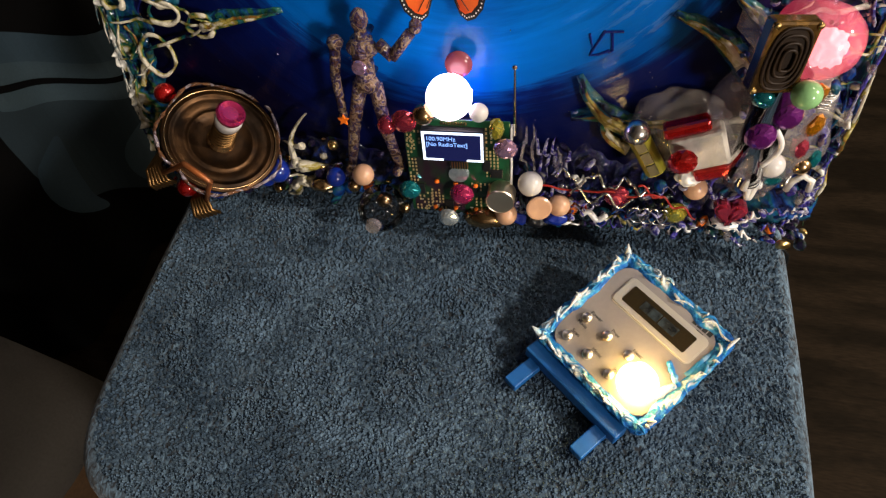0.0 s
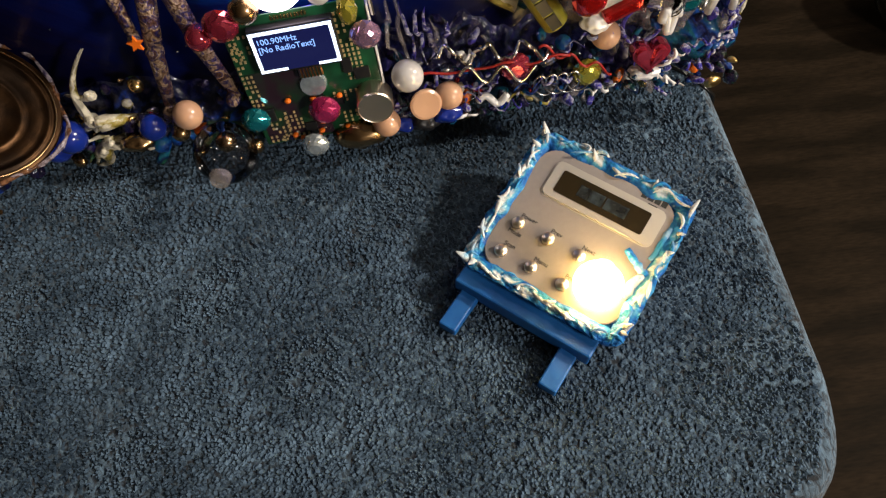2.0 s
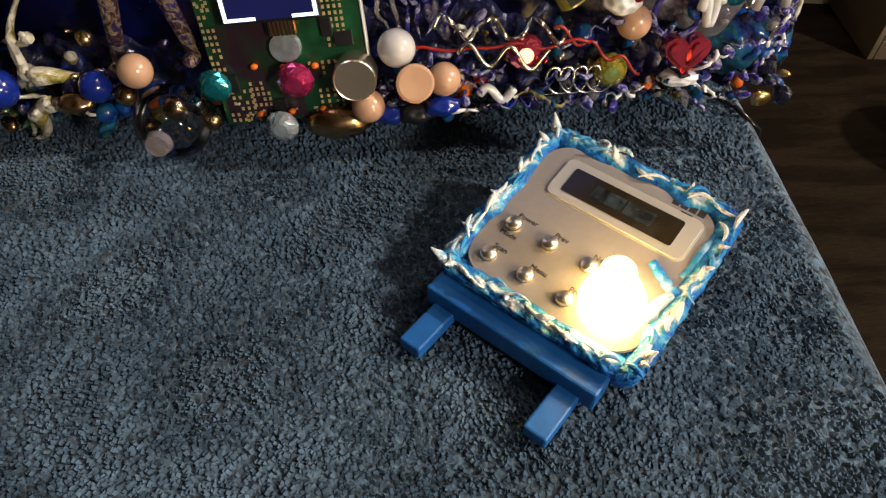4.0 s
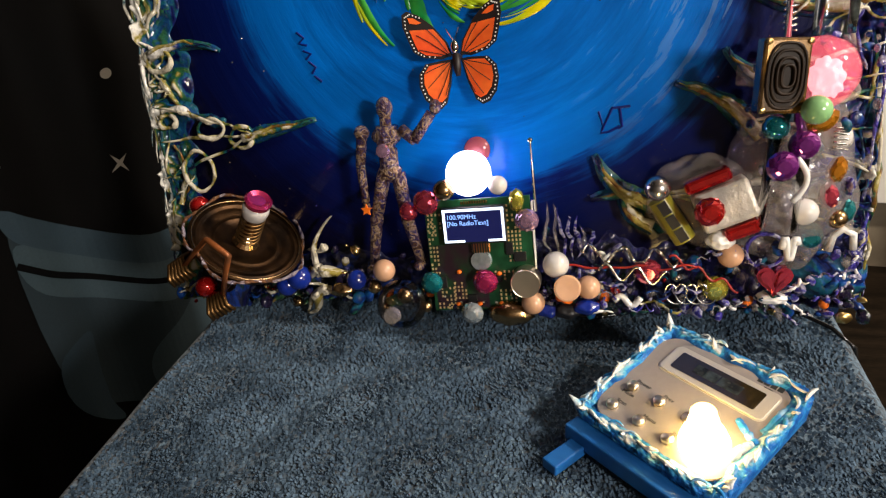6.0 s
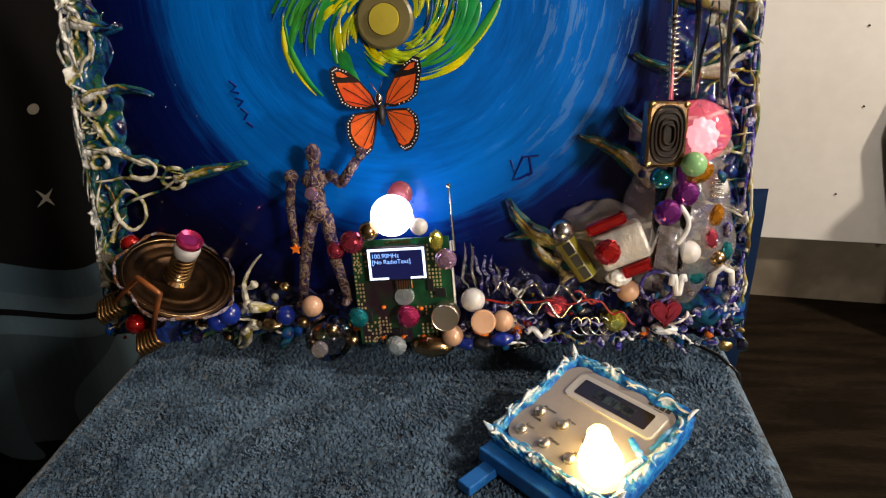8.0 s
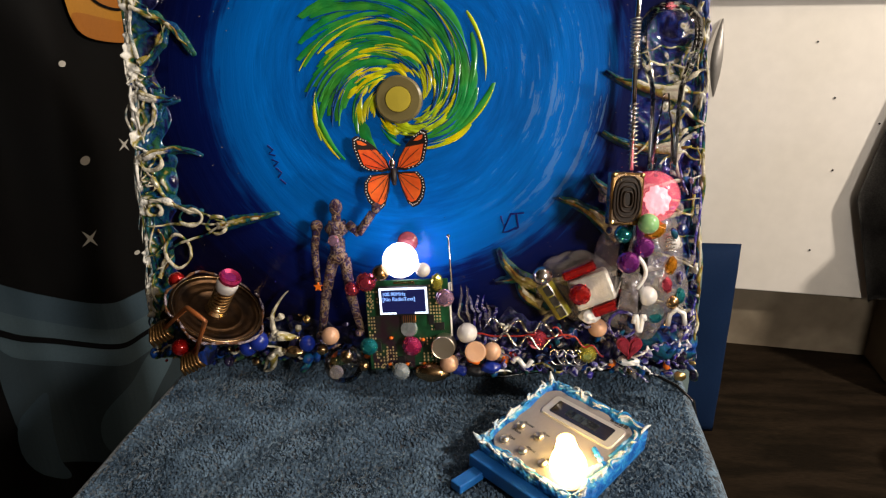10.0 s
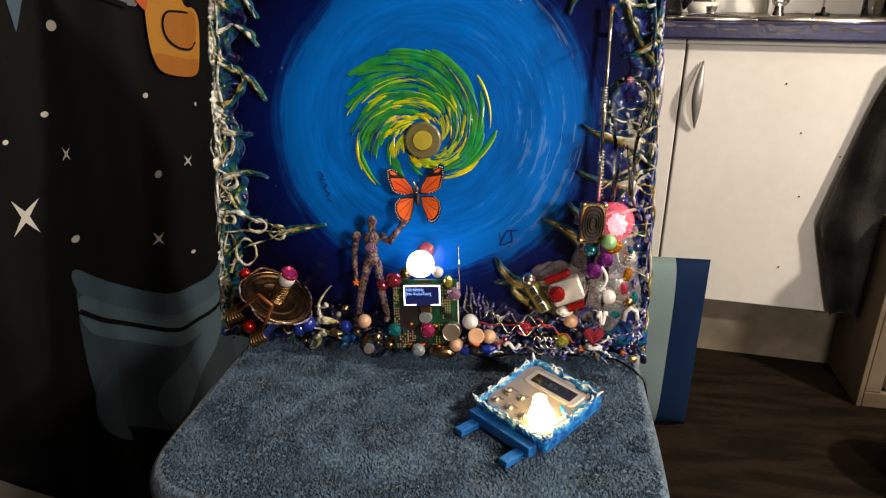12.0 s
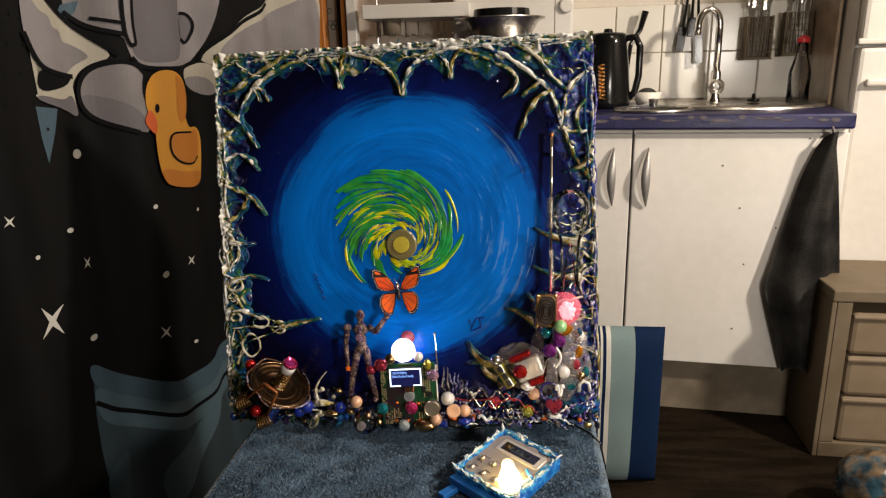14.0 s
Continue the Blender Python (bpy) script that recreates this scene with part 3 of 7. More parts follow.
cu.data.materials.append(M["stripe_teal"])
cu.data.materials.append(M["stripe_white"])

M["foil"] = mat("mosaic_foil", (0.12, 0.08, 0.045), 0.2, vary=0.9, scale=45, second=(0.02, 0.05, 0.07), second_scale=28, coat=0.6, bump=0.6, bump_scale=40)
thing("decoupage_ball", pose(1.0, 0.50, 0.10), "glossy ball covered in coloured paper scraps", "ball", bm=ball(0.10, sub=4), material="foil", smooth=True)

# ---- curtain ----
CA, CB = Vector((-0.665, 0.0)), Vector((-0.525, 0.40))
CD = (CB - CA).normalized()
CN = Vector((CD.y, -CD.x))


def on_curtain(u, z, off=0.0):
    w = 0.016 * math.sin(23 * u + 0.4) + 0.009 * math.sin(47 * u + 1.1) + off
    p = CA + CD * u + CN * w
    return Vector((p.x, p.y, z))


curtain = thing("curtain", Matrix(), "black curtain printed with stars, a duck and blue waves", "curtain")
bm = bmesh.new()
cols = []
for i in range(241):
    u = -1.3 + 2.035 * i / 240
    cols.append([bm.verts.new(on_curtain(u, z, o)) for o in (0, -0.003) for z in (0.015, 0.8, 1.6, 2.3)])
for a, b in zip(cols, cols[1:]):
    for q in range(3):
        bm.faces.new((a[q], b[q], b[q + 1], a[q + 1]))
        bm.faces.new((a[q + 4], a[q + 5], b[q + 5], b[q + 4]))
part("cloth", bm, "curtain_black", curtain, smooth=True)
crail = thing("curtain_rail", Matrix(), "round steel curtain rail under the ceiling", "rail", bm=tube([on_curtain(-1.3, 2.31), on_curtain(0.74, 2.31)], 0.012, 10), material="steel")


def printed(name, outline, material, layer):
    """A printed shape that follows the folds of the curtain."""
    bm = bmesh.new()
    if outline[0] == "band":
        up, down = ([bm.verts.new((u, 0, z)) for u, z in row] for row in outline[1:])
        for i in range(len(up) - 1):
            bm.faces.new((up[i], up[i + 1], down[i + 1], down[i]))
        outline = outline[1] + outline[2]
    elif name not in ("star", "dot", "duck_eye", "drip"):
        # round the corners
        for _ in range(2):
            outline = [q for p, n in zip(outline, outline[1:] + outline[:1]) for q in ((0.75 * p[0] + 0.25 * n[0], 0.75 * p[1] + 0.25 * n[1]), (0.25 * p[0] + 0.75 * n[0], 0.25 * p[1] + 0.75 * n[1]))]
    ring = [] if bm.verts[:] else [bm.verts.new((u, 0, z)) for u, z in outline]
    if not ring:
        pass
    elif name == "star":
        mid = bm.verts.new((sum(p[0] for p in outline) / len(outline), 0, sum(p[1] for p in outline) / len(outline)))
        for a, b in zip(ring, ring[1:] + ring[:1]):
            bm.faces.new((mid, a, b))
    else:
        bm.faces.new(ring)
    bmesh.ops.triangulate(bm, faces=bm.faces[:])
    us = [p[0] for p in outline]
    u = math.floor(min(us) / 0.01) * 0.01
    while u < max(us):
        bmesh.ops.bisect_plane(bm, geom=bm.verts[:] + bm.edges[:] + bm.faces[:], plane_co=(u, 0, 0), plane_no=(1, 0, 0), dist=1e-6)
        u += 0.01
    for v in bm.verts:
        v.co = on_curtain(v.co.x, v.co.z, 0.0012 + 0.0006 * layer)
    return part(name, bm, material, curtain)


def oval(u, z, ru, rz, n=20, turn=0.0):
    return [(u + ru * math.cos(2 * math.pi * k / n + turn), z + rz * math.sin(2 * math.pi * k / n + turn)) for k in range(n)]


def band(points, width):
    for _ in range(2):
        points = [points[0]] + [q for p, n in zip(points, points[1:]) for q in ((0.75 * p[0] + 0.25 * n[0], 0.75 * p[1] + 0.25 * n[1]), (0.25 * p[0] + 0.75 * n[0], 0.25 * p[1] + 0.75 * n[1]))] + [points[-1]]
    pts = [Vector(p) for p in points]
    up, down = [], []
    for i, p in enumerate(pts):
        d = (pts[min(i + 1, len(pts) - 1)] - pts[max(i - 1, 0)]).normalized()
        n = Vector((-d.y, d.x)) * width / 2
        up.append(tuple(p + n))
        down.append(tuple(p - n))
    return ("band", up, down)


sea = [(0.118, 0.566), (0.165, 0.525), (0.212, 0.49), (0.27, 0.455), (0.334, 0.436), (0.40, 0.44), (0.46, 0.455), (0.60, 0.49), (0.73, 0.51)]
line = [(0.118, 0.483), (0.17, 0.437), (0.237, 0.397), (0.29, 0.37), (0.33, 0.361), (0.38, 0.363), (0.452, 0.376), (0.60, 0.41), (0.73, 0.43)]
lower = [(0.73, 0.02), (0.50, 0.05), (0.36, 0.09), (0.26, 0.15), (0.17, 0.21), (0.112, 0.28)]
printed("wave", sea + lower, "print_slate", 0)
printed("wave_crest", sea + [(u, z - 0.048) for u, z in sea[::-1]], "print_blue", 1)
printed("foam_band", [(u, z - 0.046) for u, z in sea] + [(u, z - 0.036) for u, z in line[::-1]], "print_pale", 2)
printed("wave_line", band(line, 0.009), "print_line", 4)
printed("wave_tongue", [(0.24, 0.20), (0.243, 0.25), (0.27, 0.285), (0.32, 0.305), (0.38, 0.335), (0.44, 0.355), (0.41, 0.30), (0.36, 0.25), (0.30, 0.20), (0.26, 0.16)], "print_pale", 2)
printed("wave_tongue", [(0.114, 0.33), (0.15, 0.345), (0.19, 0.34), (0.165, 0.29), (0.17, 0.22), (0.19, 0.17), (0.17, 0.18), (0.112, 0.25)], "print_blue", 2)
printed("wave_shade", [(0.30, 0.215), (0.36, 0.265), (0.43, 0.335), (0.47, 0.34), (0.48, 0.05), (0.40, 0.07), (0.31, 0.11), (0.26, 0.15)], "print_deep", 1)
# the grey suit
def suit(points):
    """From the print's own grid to the cloth."""
    out = []
    for x, y in points:
        w = 1 - 0.000582906 * x - 0.000060312 * y
        out.append(((0.000647879 * x - 0.000137291 * y + 0.0850516) / w, (-0.000639498 * x - 0.00073433 * y + 1.18471) / w))
    return out


printed("suit_body", suit([(150, -90), (155, 25), (200, 62), (258, 78), (272, 130), (298, 152), (405, 152), (442, 140), (470, 60), (480, -90)]), "print_grey", 0)
printed("suit_panel", suit([(255, -90), (262, 60), (272, 95), (282, 128), (330, 142), (412, 132), (406, 60), (410, -90)]), "print_lilac", 1)
printed("suit_belt", suit([(268, 84), (330, 80), (382, 74), (384, 84), (330, 93), (272, 97)]), "print_lilac", 2)
printed("suit_sleeve", suit([(30, -90), (95, -10), (165, 48), (248, 124), (205, 142), (182, 172), (176, 205), (196, 262), (150, 238), (76, 218), (74, 206), (138, 196), (132, 172), (76, 142), (46, 76)]), "print_cream", 2)
printed("suit_shade", suit([(30, -60), (75, 22), (112, 34), (120, 60), (146, 66), (150, 92), (176, 98), (210, 124), (192, 138), (172, 152), (152, 176), (95, 160), (68, 130), (44, 70)]), "print_grey", 3)
printed("suit_gap", suit([(78, 146), (130, 172), (176, 160), (168, 186), (138, 196), (76, 206)]), "print_line", 4)
printed("suit_cuff", suit([(76, 208), (150, 224), (176, 205), (196, 264), (158, 246), (80, 224)]), "print_lilac", 4)
printed("suit_paw", suit([(188, 195), (203, 152), (240, 136), (276, 140), (306, 165), (300, 200), (312, 230), (322, 292), (290, 292), (230, 272), (196, 240)]), "print_grey", 5)
printed("suit_shade", suit([(194, 205), (255, 222), (298, 250), (320, 292), (280, 290), (226, 270), (196, 240)]), "print_lilac", 6)
printed("suit_strap", suit([(242, -90), (252, 60), (268, 104), (284, 98), (273, 40), (276, -90)]), "print_grey", 3)
printed("suit_buckle", suit([(408, 28), (430, 30), (442, 60), (426, 98), (410, 86)]), "print_lilac", 3)
printed("suit_sleeve", suit([(700, -90), (600, 8), (560, 20), (500, 64), (456, 108), (450, 132), (480, 150), (700, 190)]), "print_cream", 2)
printed("suit_shade", suit([(700, -40), (598, 40), (560, 48), (530, 70), (505, 76), (478, 104), (480, 150), (700, 190)]), "print_grey", 3)
printed("suit_arm", suit([(414, 152), (462, 134), (480, 160), (480, 220), (420, 185)]), "print_cream", 1)
printed("suit_shade", suit([(418, 170), (470, 168), (480, 220), (422, 190)]), "print_grey", 2)
for pts, w in (([(44, 70), (70, 130), (98, 158), (176, 170)], 0.008), ([(95, -10), (165, 48), (248, 124)], 0.008), ([(306, 165), (300, 200), (312, 232)], 0.009), ([(306, 165), (276, 140), (240, 136), (203, 152), (186, 195), (196, 240), (230, 272), (292, 293)], 0.008),
               ([(242, -90), (252, 60), (268, 104), (284, 98)], 0.007), ([(284, 98), (273, 40), (276, -90)], 0.006), ([(272, 128), (298, 152), (405, 152), (446, 136)], 0.008), ([(408, 28), (430, 30), (442, 60), (426, 98), (410, 86)], 0.006), ([(600, 8), (500, 64), (456, 108), (450, 136)], 0.008), ([(155, 25), (200, 62), (258, 78)], 0.008), ([(200, 40), (258, 54)], 0.006)):
    printed("outline", band(suit(pts), w), "print_line", 7)
printed("drip", suit([(75, 236), (127, 241), (118, 296), (105, 362), (90, 310)]), "print_blue", 0)
printed("drip", suit([(135, 44), (150, 10), (185, 0), (180, 26), (160, 50)]), "print_blue", 1)
# rows of faint dots in the shaded part
for k in range(60):
    du, dz = k % 5, k // 5
    printed("dot", oval(0.03 + 0.026 * du + 0.013 * (dz % 2), 1.30 - 0.045 * dz, 0.0045 - 0.0003 * dz, 0.005 - 0.0003 * dz, 10), "print_shade", 1)
# the bath duck
def duck(points):
    return suit([(1.25 * x, 1.25 * y) for x, y in points])


printed("duck_body", duck([(266, 200), (266, 245), (272, 288), (282, 316), (302, 331), (340, 331), (364, 323), (368, 280), (364, 222), (332, 228), (322, 200)]), "print_yellow", 8)
printed("duck_belly", duck([(276, 296), (284, 320), (302, 331), (340, 331), (364, 323), (366, 300), (330, 305)]), "print_amber", 9)
printed("duck_head", duck([(287 + 44 * math.cos(0.2618 * k), 174 + 50 * math.sin(0.2618 * k)) for k in range(24)]), "print_yellow", 9)
printed("duck_cheek", duck([(300, 130), (322, 145), (331, 172), (326, 205), (312, 222), (304, 190), (306, 155)]), "print_amber", 10)
printed("duck_wing", duck([(297, 232), (330, 236), (357, 226), (362, 250), (359, 276), (345, 289), (315, 289), (298, 276), (293, 252)]), "print_amber", 10)
printed("wing_line", band(duck([(340, 234), (312, 234), (297, 236), (293, 256), (300, 278), (318, 290), (345, 289), (358, 276)]), 0.004), "print_line", 11)
printed("duck_beak", duck([(252, 194), (244, 204), (240, 217), (252, 230), (268, 240), (271, 218), (262, 200)]), "print_orange", 10)
printed("duck_eye", duck([(270 + 4.5 * math.cos(0.4488 * k), 192 + 8 * math.sin(0.4488 * k)) for k in range(14)]), "print_line", 11)
for u, z, r in ((0.065, 0.665, 0.035), (0.155, 0.743, 0.014), (0.384, 0.686, 0.013), (0.284, 0.562, 0.016), (0.02, 0.85, 0.012), (-0.12, 0.62, 0.02)):
    pts = []
    for k in range(8):
        a = math.pi / 4 * k + 0.6
        q = r if k % 2 == 0 else r * 0.22
        pts.append((u + q * math.cos(a), z + q * 1.1 * math.sin(a)))
    printed("star", pts, "print_star", 1)
for u, z, r in ((0.179, 0.936, 0.011), (0.302, 0.819, 0.006), (0.43, 0.786, 0.005), (0.129, 0.81, 0.006), (0.305, 0.679, 0.009), (0.139, 0.605, 0.008), (0.369, 0.506, 0.005), (0.47, 0.90, 0.004), (0.06, 0.78, 0.005), (-0.05, 0.74, 0.008), (-0.15, 0.85, 0.006)):
    printed("dot", oval(u, z, r * 1.1, r * 0.75, 14), "print_star", 1)

# ---- seat and towel ----
stool = thing("stool", Matrix(), "dark wooden stool hidden under a blue towel", "stool")
part("seat", box(-0.245, -0.265, 0.455, 0.255, 0.14, 0.498, 0.01), "wood_dark", stool)
for x in (-0.22, 0.23):
    for y in (-0.235, 0.11):
        part("leg", box(x - 0.02, y - 0.02, 0.0, x + 0.02, y + 0.02, 0.454, 0.004), "wood_dark", stool)
part("stretcher", box(-0.198, 0.10, 0.2, 0.208, 0.12, 0.235, 0.003), "wood_dark", stool)
# the upright back of the stool, on which the artwork leans
part("backrest", box(-0.2, 0.15, 0.3, 0.21, 0.17, 0.85, 0.004), "wood_dark", stool)


def towel_height(x, y):
    h = 0.0035 * noise.noise((x * 7, y * 9, 0.3)) + 0.0016 * noise.noise((x * 26, y * 22, 2.0))
    h += 0.004 * math.exp(-((x * 0.45 + y + 0.10) / 0.014) ** 2) * max(0, noise.noise((x * 5, y * 3, 9)) + 0.35)
    return h


def towel_bm():
    bm = bmesh.new()
    cx, cy, hx, hy = 0.005, -0.092, 0.268, 0.213
    n = 200
    per = []
    for k in range(n):
        a = 2 * math.pi * k / n
        c, s = math.cos(a), math.sin(a)
        p = 13.0 if s > 0 else 7.0
        q = (abs(c) ** p + abs(s) ** p) ** (-1 / p)
        per.append((c * q, s * q))
    rings = []
    for j in range(41):
        s = j / 40
        rings.append([bm.verts.new((cx + hx * s * px, cy + hy * s * py, SEAT + 0.013 + towel_height(cx + hx * s * px, cy + hy * s * py))) for px, py in per] if j else [bm.verts.new((cx, cy, SEAT + 0.013))])
    for j in range(1, 30):
        ring = []
        for k, (px, py) in enumerate(per):
            a = min(1, j / 6) * math.pi / 2
            drop = 0.016 * (1 - math.cos(a)) + max(0, j - 6) * 0.0115
            d = Vector((px * hy, py * hx)).normalized()
            fold = max(0, j - 6) / 23 * 0.012 * math.sin(k * 0.33 + 2 * noise.noise((k * 0.07, 0, 1)))
            out = 0.012 * math.sin(a) + fold
            ring.append(bm.verts.new((cx + hx * px + d.x * out, cy + hy * py + d.y * out, SEAT + 0.013 + towel_height(cx + hx * px, cy + hy * py) * max(0, 1 - j / 6) - drop)))
        rings.append(ring)
    for i in range(n):
        bm.faces.new((rings[0][0], rings[1][i], rings[1][(i + 1) % n]))
    for a, b in zip(rings[1:], rings[2:]):
        for i in range(n):
            bm.faces.new((a[i], b[i], b[(i + 1) % n], a[(i + 1) % n]))
    bmesh.ops.recalc_face_normals(bm, faces=bm.faces)
    return bm


towel = thing("bath_towel", Matrix(), "blue grey terry bath towel draped over the stool", "towel")
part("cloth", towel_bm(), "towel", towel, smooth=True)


def pile_bm():
    """The towel's loops: short leaning tufts over its top."""
    rs = np.random.RandomState(3)
    n = 52000
    x, y = rs.uniform(-0.262, 0.272, n), rs.uniform(-0.304, 0.10, n)
    verts, faces = [], []
    for i in range(n):
        px, py = x[i], y[i]
        p = 13 if py > -0.092 else 7
        if (abs(px - 0.005) / 0.267) ** p + (abs(py + 0.092) / 0.212) ** p > 1:
            continue
        lean = 3.2 * noise.noise((px * 16, py * 16, 4.0)) + rs.uniform(-0.7, 0.7)
        l, w, h = rs.uniform(0.0024, 0.005), rs.uniform(0.0006, 0.0011), rs.uniform(0.0008, 0.0026)
        z = SEAT + 0.0128 + towel_height(px, py)
        dx, dy = math.sin(lean), math.cos(lean)
        k = len(verts)
        verts += [(px - dy * w, py + dx * w, z), (px + dy * w, py - dx * w, z), (px + dx * l * 0.5 + dy * w, py + dy * l * 0.5 - dx * w, z + h), (px + dx * l * 0.5 - dy * w, py + dy * l * 0.5 + dx * w, z + h), (px + dx * l, py + dy * l, z + h * 0.2)]
        faces += [(k, k + 1, k + 2, k + 3), (k + 3, k + 2, k + 4)]
    me = bpy.data.meshes.new("pile")
    me.from_pydata(verts, [], faces)
    me.materials.append(M["pile"])
    return me


M["pile"] = mat("terry_loops", (0.042, 0.068, 0.102), 0.95, vary=0.6, scale=220, second=(0.068, 0.106, 0.152), spec=0.1, second_scale=16)
pile = new("terry_nap", pile_bm())
pile.parent = towel
tagged(pile, kind="stuff")

# a pale cloth over a low box, and a ribbed mat, beside the stool
low = thing("low_box", Matrix(), "dark low box standing beside the stool", "box", bm=box(-0.95, -0.30, 0.0, -0.44, -0.16, 0.285, 0.006), material="wood_dark")


def pale_cloth():
    bm = bmesh.new()
    grid = []
    for i in range(25):
        row = []
        for j in range(19):
            u, v = i / 24, j / 18
            x = -1.0 + 0.60 * u + 0.012 * math.sin(v * 5)
            y = -0.02 - 0.33 * v - 0.13 * u + 0.10 * v * u
            z = 0.305 + 0.006 * noise.noise((u * 4, v * 5, 1)) - 0.02 * max(0, u - 0.93) * 10 - 0.3 * max(0, v - 0.8)
            row.append(bm.verts.new((x, y, z)))
        grid.append(row)
    for a, b in zip(grid, grid[1:]):
        for j in range(18):
            bm.faces.new((a[j], b[j], b[j + 1], a[j + 1]))
    bmesh.ops.solidify(bm, geom=bm.faces[:], thickness=0.004)
    return bm


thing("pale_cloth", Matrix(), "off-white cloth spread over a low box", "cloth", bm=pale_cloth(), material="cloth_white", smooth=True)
matt = thing("ribbed_mat", pose(-0.62, -0.30, 0.0), "beige ribbed mat lying on the floor", "mat")
for i in range(14):
    part("rib", box(-0.1 + 0.014 * i, -0.12, 0.0, -0.088 + 0.014 * i, 0.10, 0.012, 0.002, segments=1), "plinth", matt)

# ---- the artwork ----
def paint_material():
    m = bpy.data.materials.new("vortex_paint")
    m.use_nodes = True
    nt = m.node_tree
    b = nt.nodes["Principled BSDF"]

    def node(kind, **inputs):
        n = nt.nodes.new(kind)
        for k, v in inputs.items():
            n.inputs[int(k[1:])].default_value = v
        return n

    def maths(op, a, c=None, clamp=False):
        n = nt.nodes.new("ShaderNodeMath")
        n.operation, n.use_clamp = op, clamp
        for i, q in enumerate((a, c)):
            if q is None:
                continue
            if isinstance(q, (int, float)):
                n.inputs[i].default_value = q
            else:
                nt.links.new(q, n.inputs[i])
        return n.outputs[0]

    co = nt.nodes.new("ShaderNodeTexCoord")
    sep = nt.nodes.new("ShaderNodeSeparateXYZ")
    nt.links.new(co.outputs["Object"], sep.inputs[0])
    x = maths("ADD", sep.outputs[0], 0.010)
    z = maths("SUBTRACT", sep.outputs[2], 0.335)
    r = maths("SQRT", maths("ADD", maths("MULTIPLY", x, x), maths("MULTIPLY", z, z)))
    a = maths("ARCTAN2", z, x)
    # strokes that run round the middle
    cv = nt.nodes.new("ShaderNodeCombineXYZ")
    ca, sa = maths("COSINE", a), maths("SINE", a)
    nt.links.new(maths("MULTIPLY", ca, 0.9), cv.inputs[0])
    nt.links.new(maths("MULTIPLY", sa, 0.9), cv.inputs[1])
    nt.links.new(maths("MULTIPLY", r, 55.0), cv.inputs[2])
    stroke = nt.nodes.new("ShaderNodeTexNoise")
    stroke.inputs["Scale"].default_value, stroke.inputs["Detail"].default_value = 2.2, 6
    stroke.inputs["Roughness"].default_value = 0.65
    nt.links.new(cv.outputs[0], stroke.inputs["Vector"])
    big = nt.nodes.new("ShaderNodeTexNoise")
    big.inputs["Scale"].default_value, big.inputs["Detail"].default_value = 9, 4
    nt.links.new(co.outputs["Object"], big.inputs["Vector"])
    rr = maths("ADD", r, maths("ADD", maths("MULTIPLY", maths("SUBTRACT", stroke.outputs["Fac"], 0.5), 0.07), maths("MULTIPLY", maths("SUBTRACT", big.outputs["Fac"], 0.5), 0.05)))
    ramp = nt.nodes.new("ShaderNodeValToRGB")
    e = ramp.color_ramp.elements
    e[0].position, e[0].color = 0.0, (0.0, 0.10, 0.40, 1)
    e[1].position, e[1].color = 1.0, (0.0012, 0.0012, 0.014, 1)
    for pos, col in ((0.40, (0.0, 0.11, 0.48, 1)), (0.58, (0.0, 0.14, 0.58, 1)), (0.71, (0.0, 0.10, 0.43, 1)), (0.745, (0.001, 0.035, 0.20, 1)), (0.79, (0.001, 0.006, 0.075, 1)), (0.93, (0.001, 0.003, 0.038, 1))):
        k = e.new(pos)
        k.color = col
    nt.links.new(maths("MULTIPLY", rr, 3.6), ramp.inputs[0])
    # pale dry-brushed streaks towards the rim on one side
    pale = maths("MULTIPLY", maths("GREATER_THAN", stroke.outputs["Fac"], 0.58), maths("MULTIPLY", maths("SUBTRACT", ca, 0.45, True), maths("GREATER_THAN", r, 0.12)))
    pale = maths("MULTIPLY", pale, maths("LESS_THAN", r, 0.205))
    mx = nt.nodes.new("ShaderNodeMix")
    mx.data_type = "RGBA"
    mx.inputs["B"].default_value = (0.12, 0.26, 0.5, 1)
    nt.links.new(maths("MULTIPLY", pale, 0.8), mx.inputs["Factor"])
    nt.links.new(ramp.outputs[0], mx.inputs["A"])
    hsv = nt.nodes.new("ShaderNodeHueSaturation")
    mr = nt.nodes.new("ShaderNodeMapRange")
    mr.inputs[1].default_value, mr.inputs[2].default_value, mr.inputs[3].default_value, mr.inputs[4].default_value = 0.3, 0.7, 0.8, 1.18
    nt.links.new(stroke.outputs["Fac"], mr.inputs[0])
    nt.links.new(mr.outputs[0], hsv.inputs["Value"])
    nt.links.new(mx.outputs["Result"], hsv.inputs["Color"])
    nt.links.new(hsv.outputs[0], b.inputs["Base Color"])
    b.inputs["Roughness"].default_value = 0.4
    b.inputs["Specular IOR Level"].default_value = 0.06
    b.inputs["Coat Weight"].default_value, b.inputs["Coat Roughness"].default_value = 0.35, 0.03
    bp = nt.nodes.new("ShaderNodeBump")
    bp.inputs["Strength"].default_value, bp.inputs["Distance"].default_value = 0.5, 0.0012
    nt.links.new(stroke.outputs["Fac"], bp.inputs["Height"])
    nt.links.new(bp.outputs[0], b.inputs["Normal"])
    nt.links.new(bp.outputs[0], b.inputs["Coat Normal"])
    return m


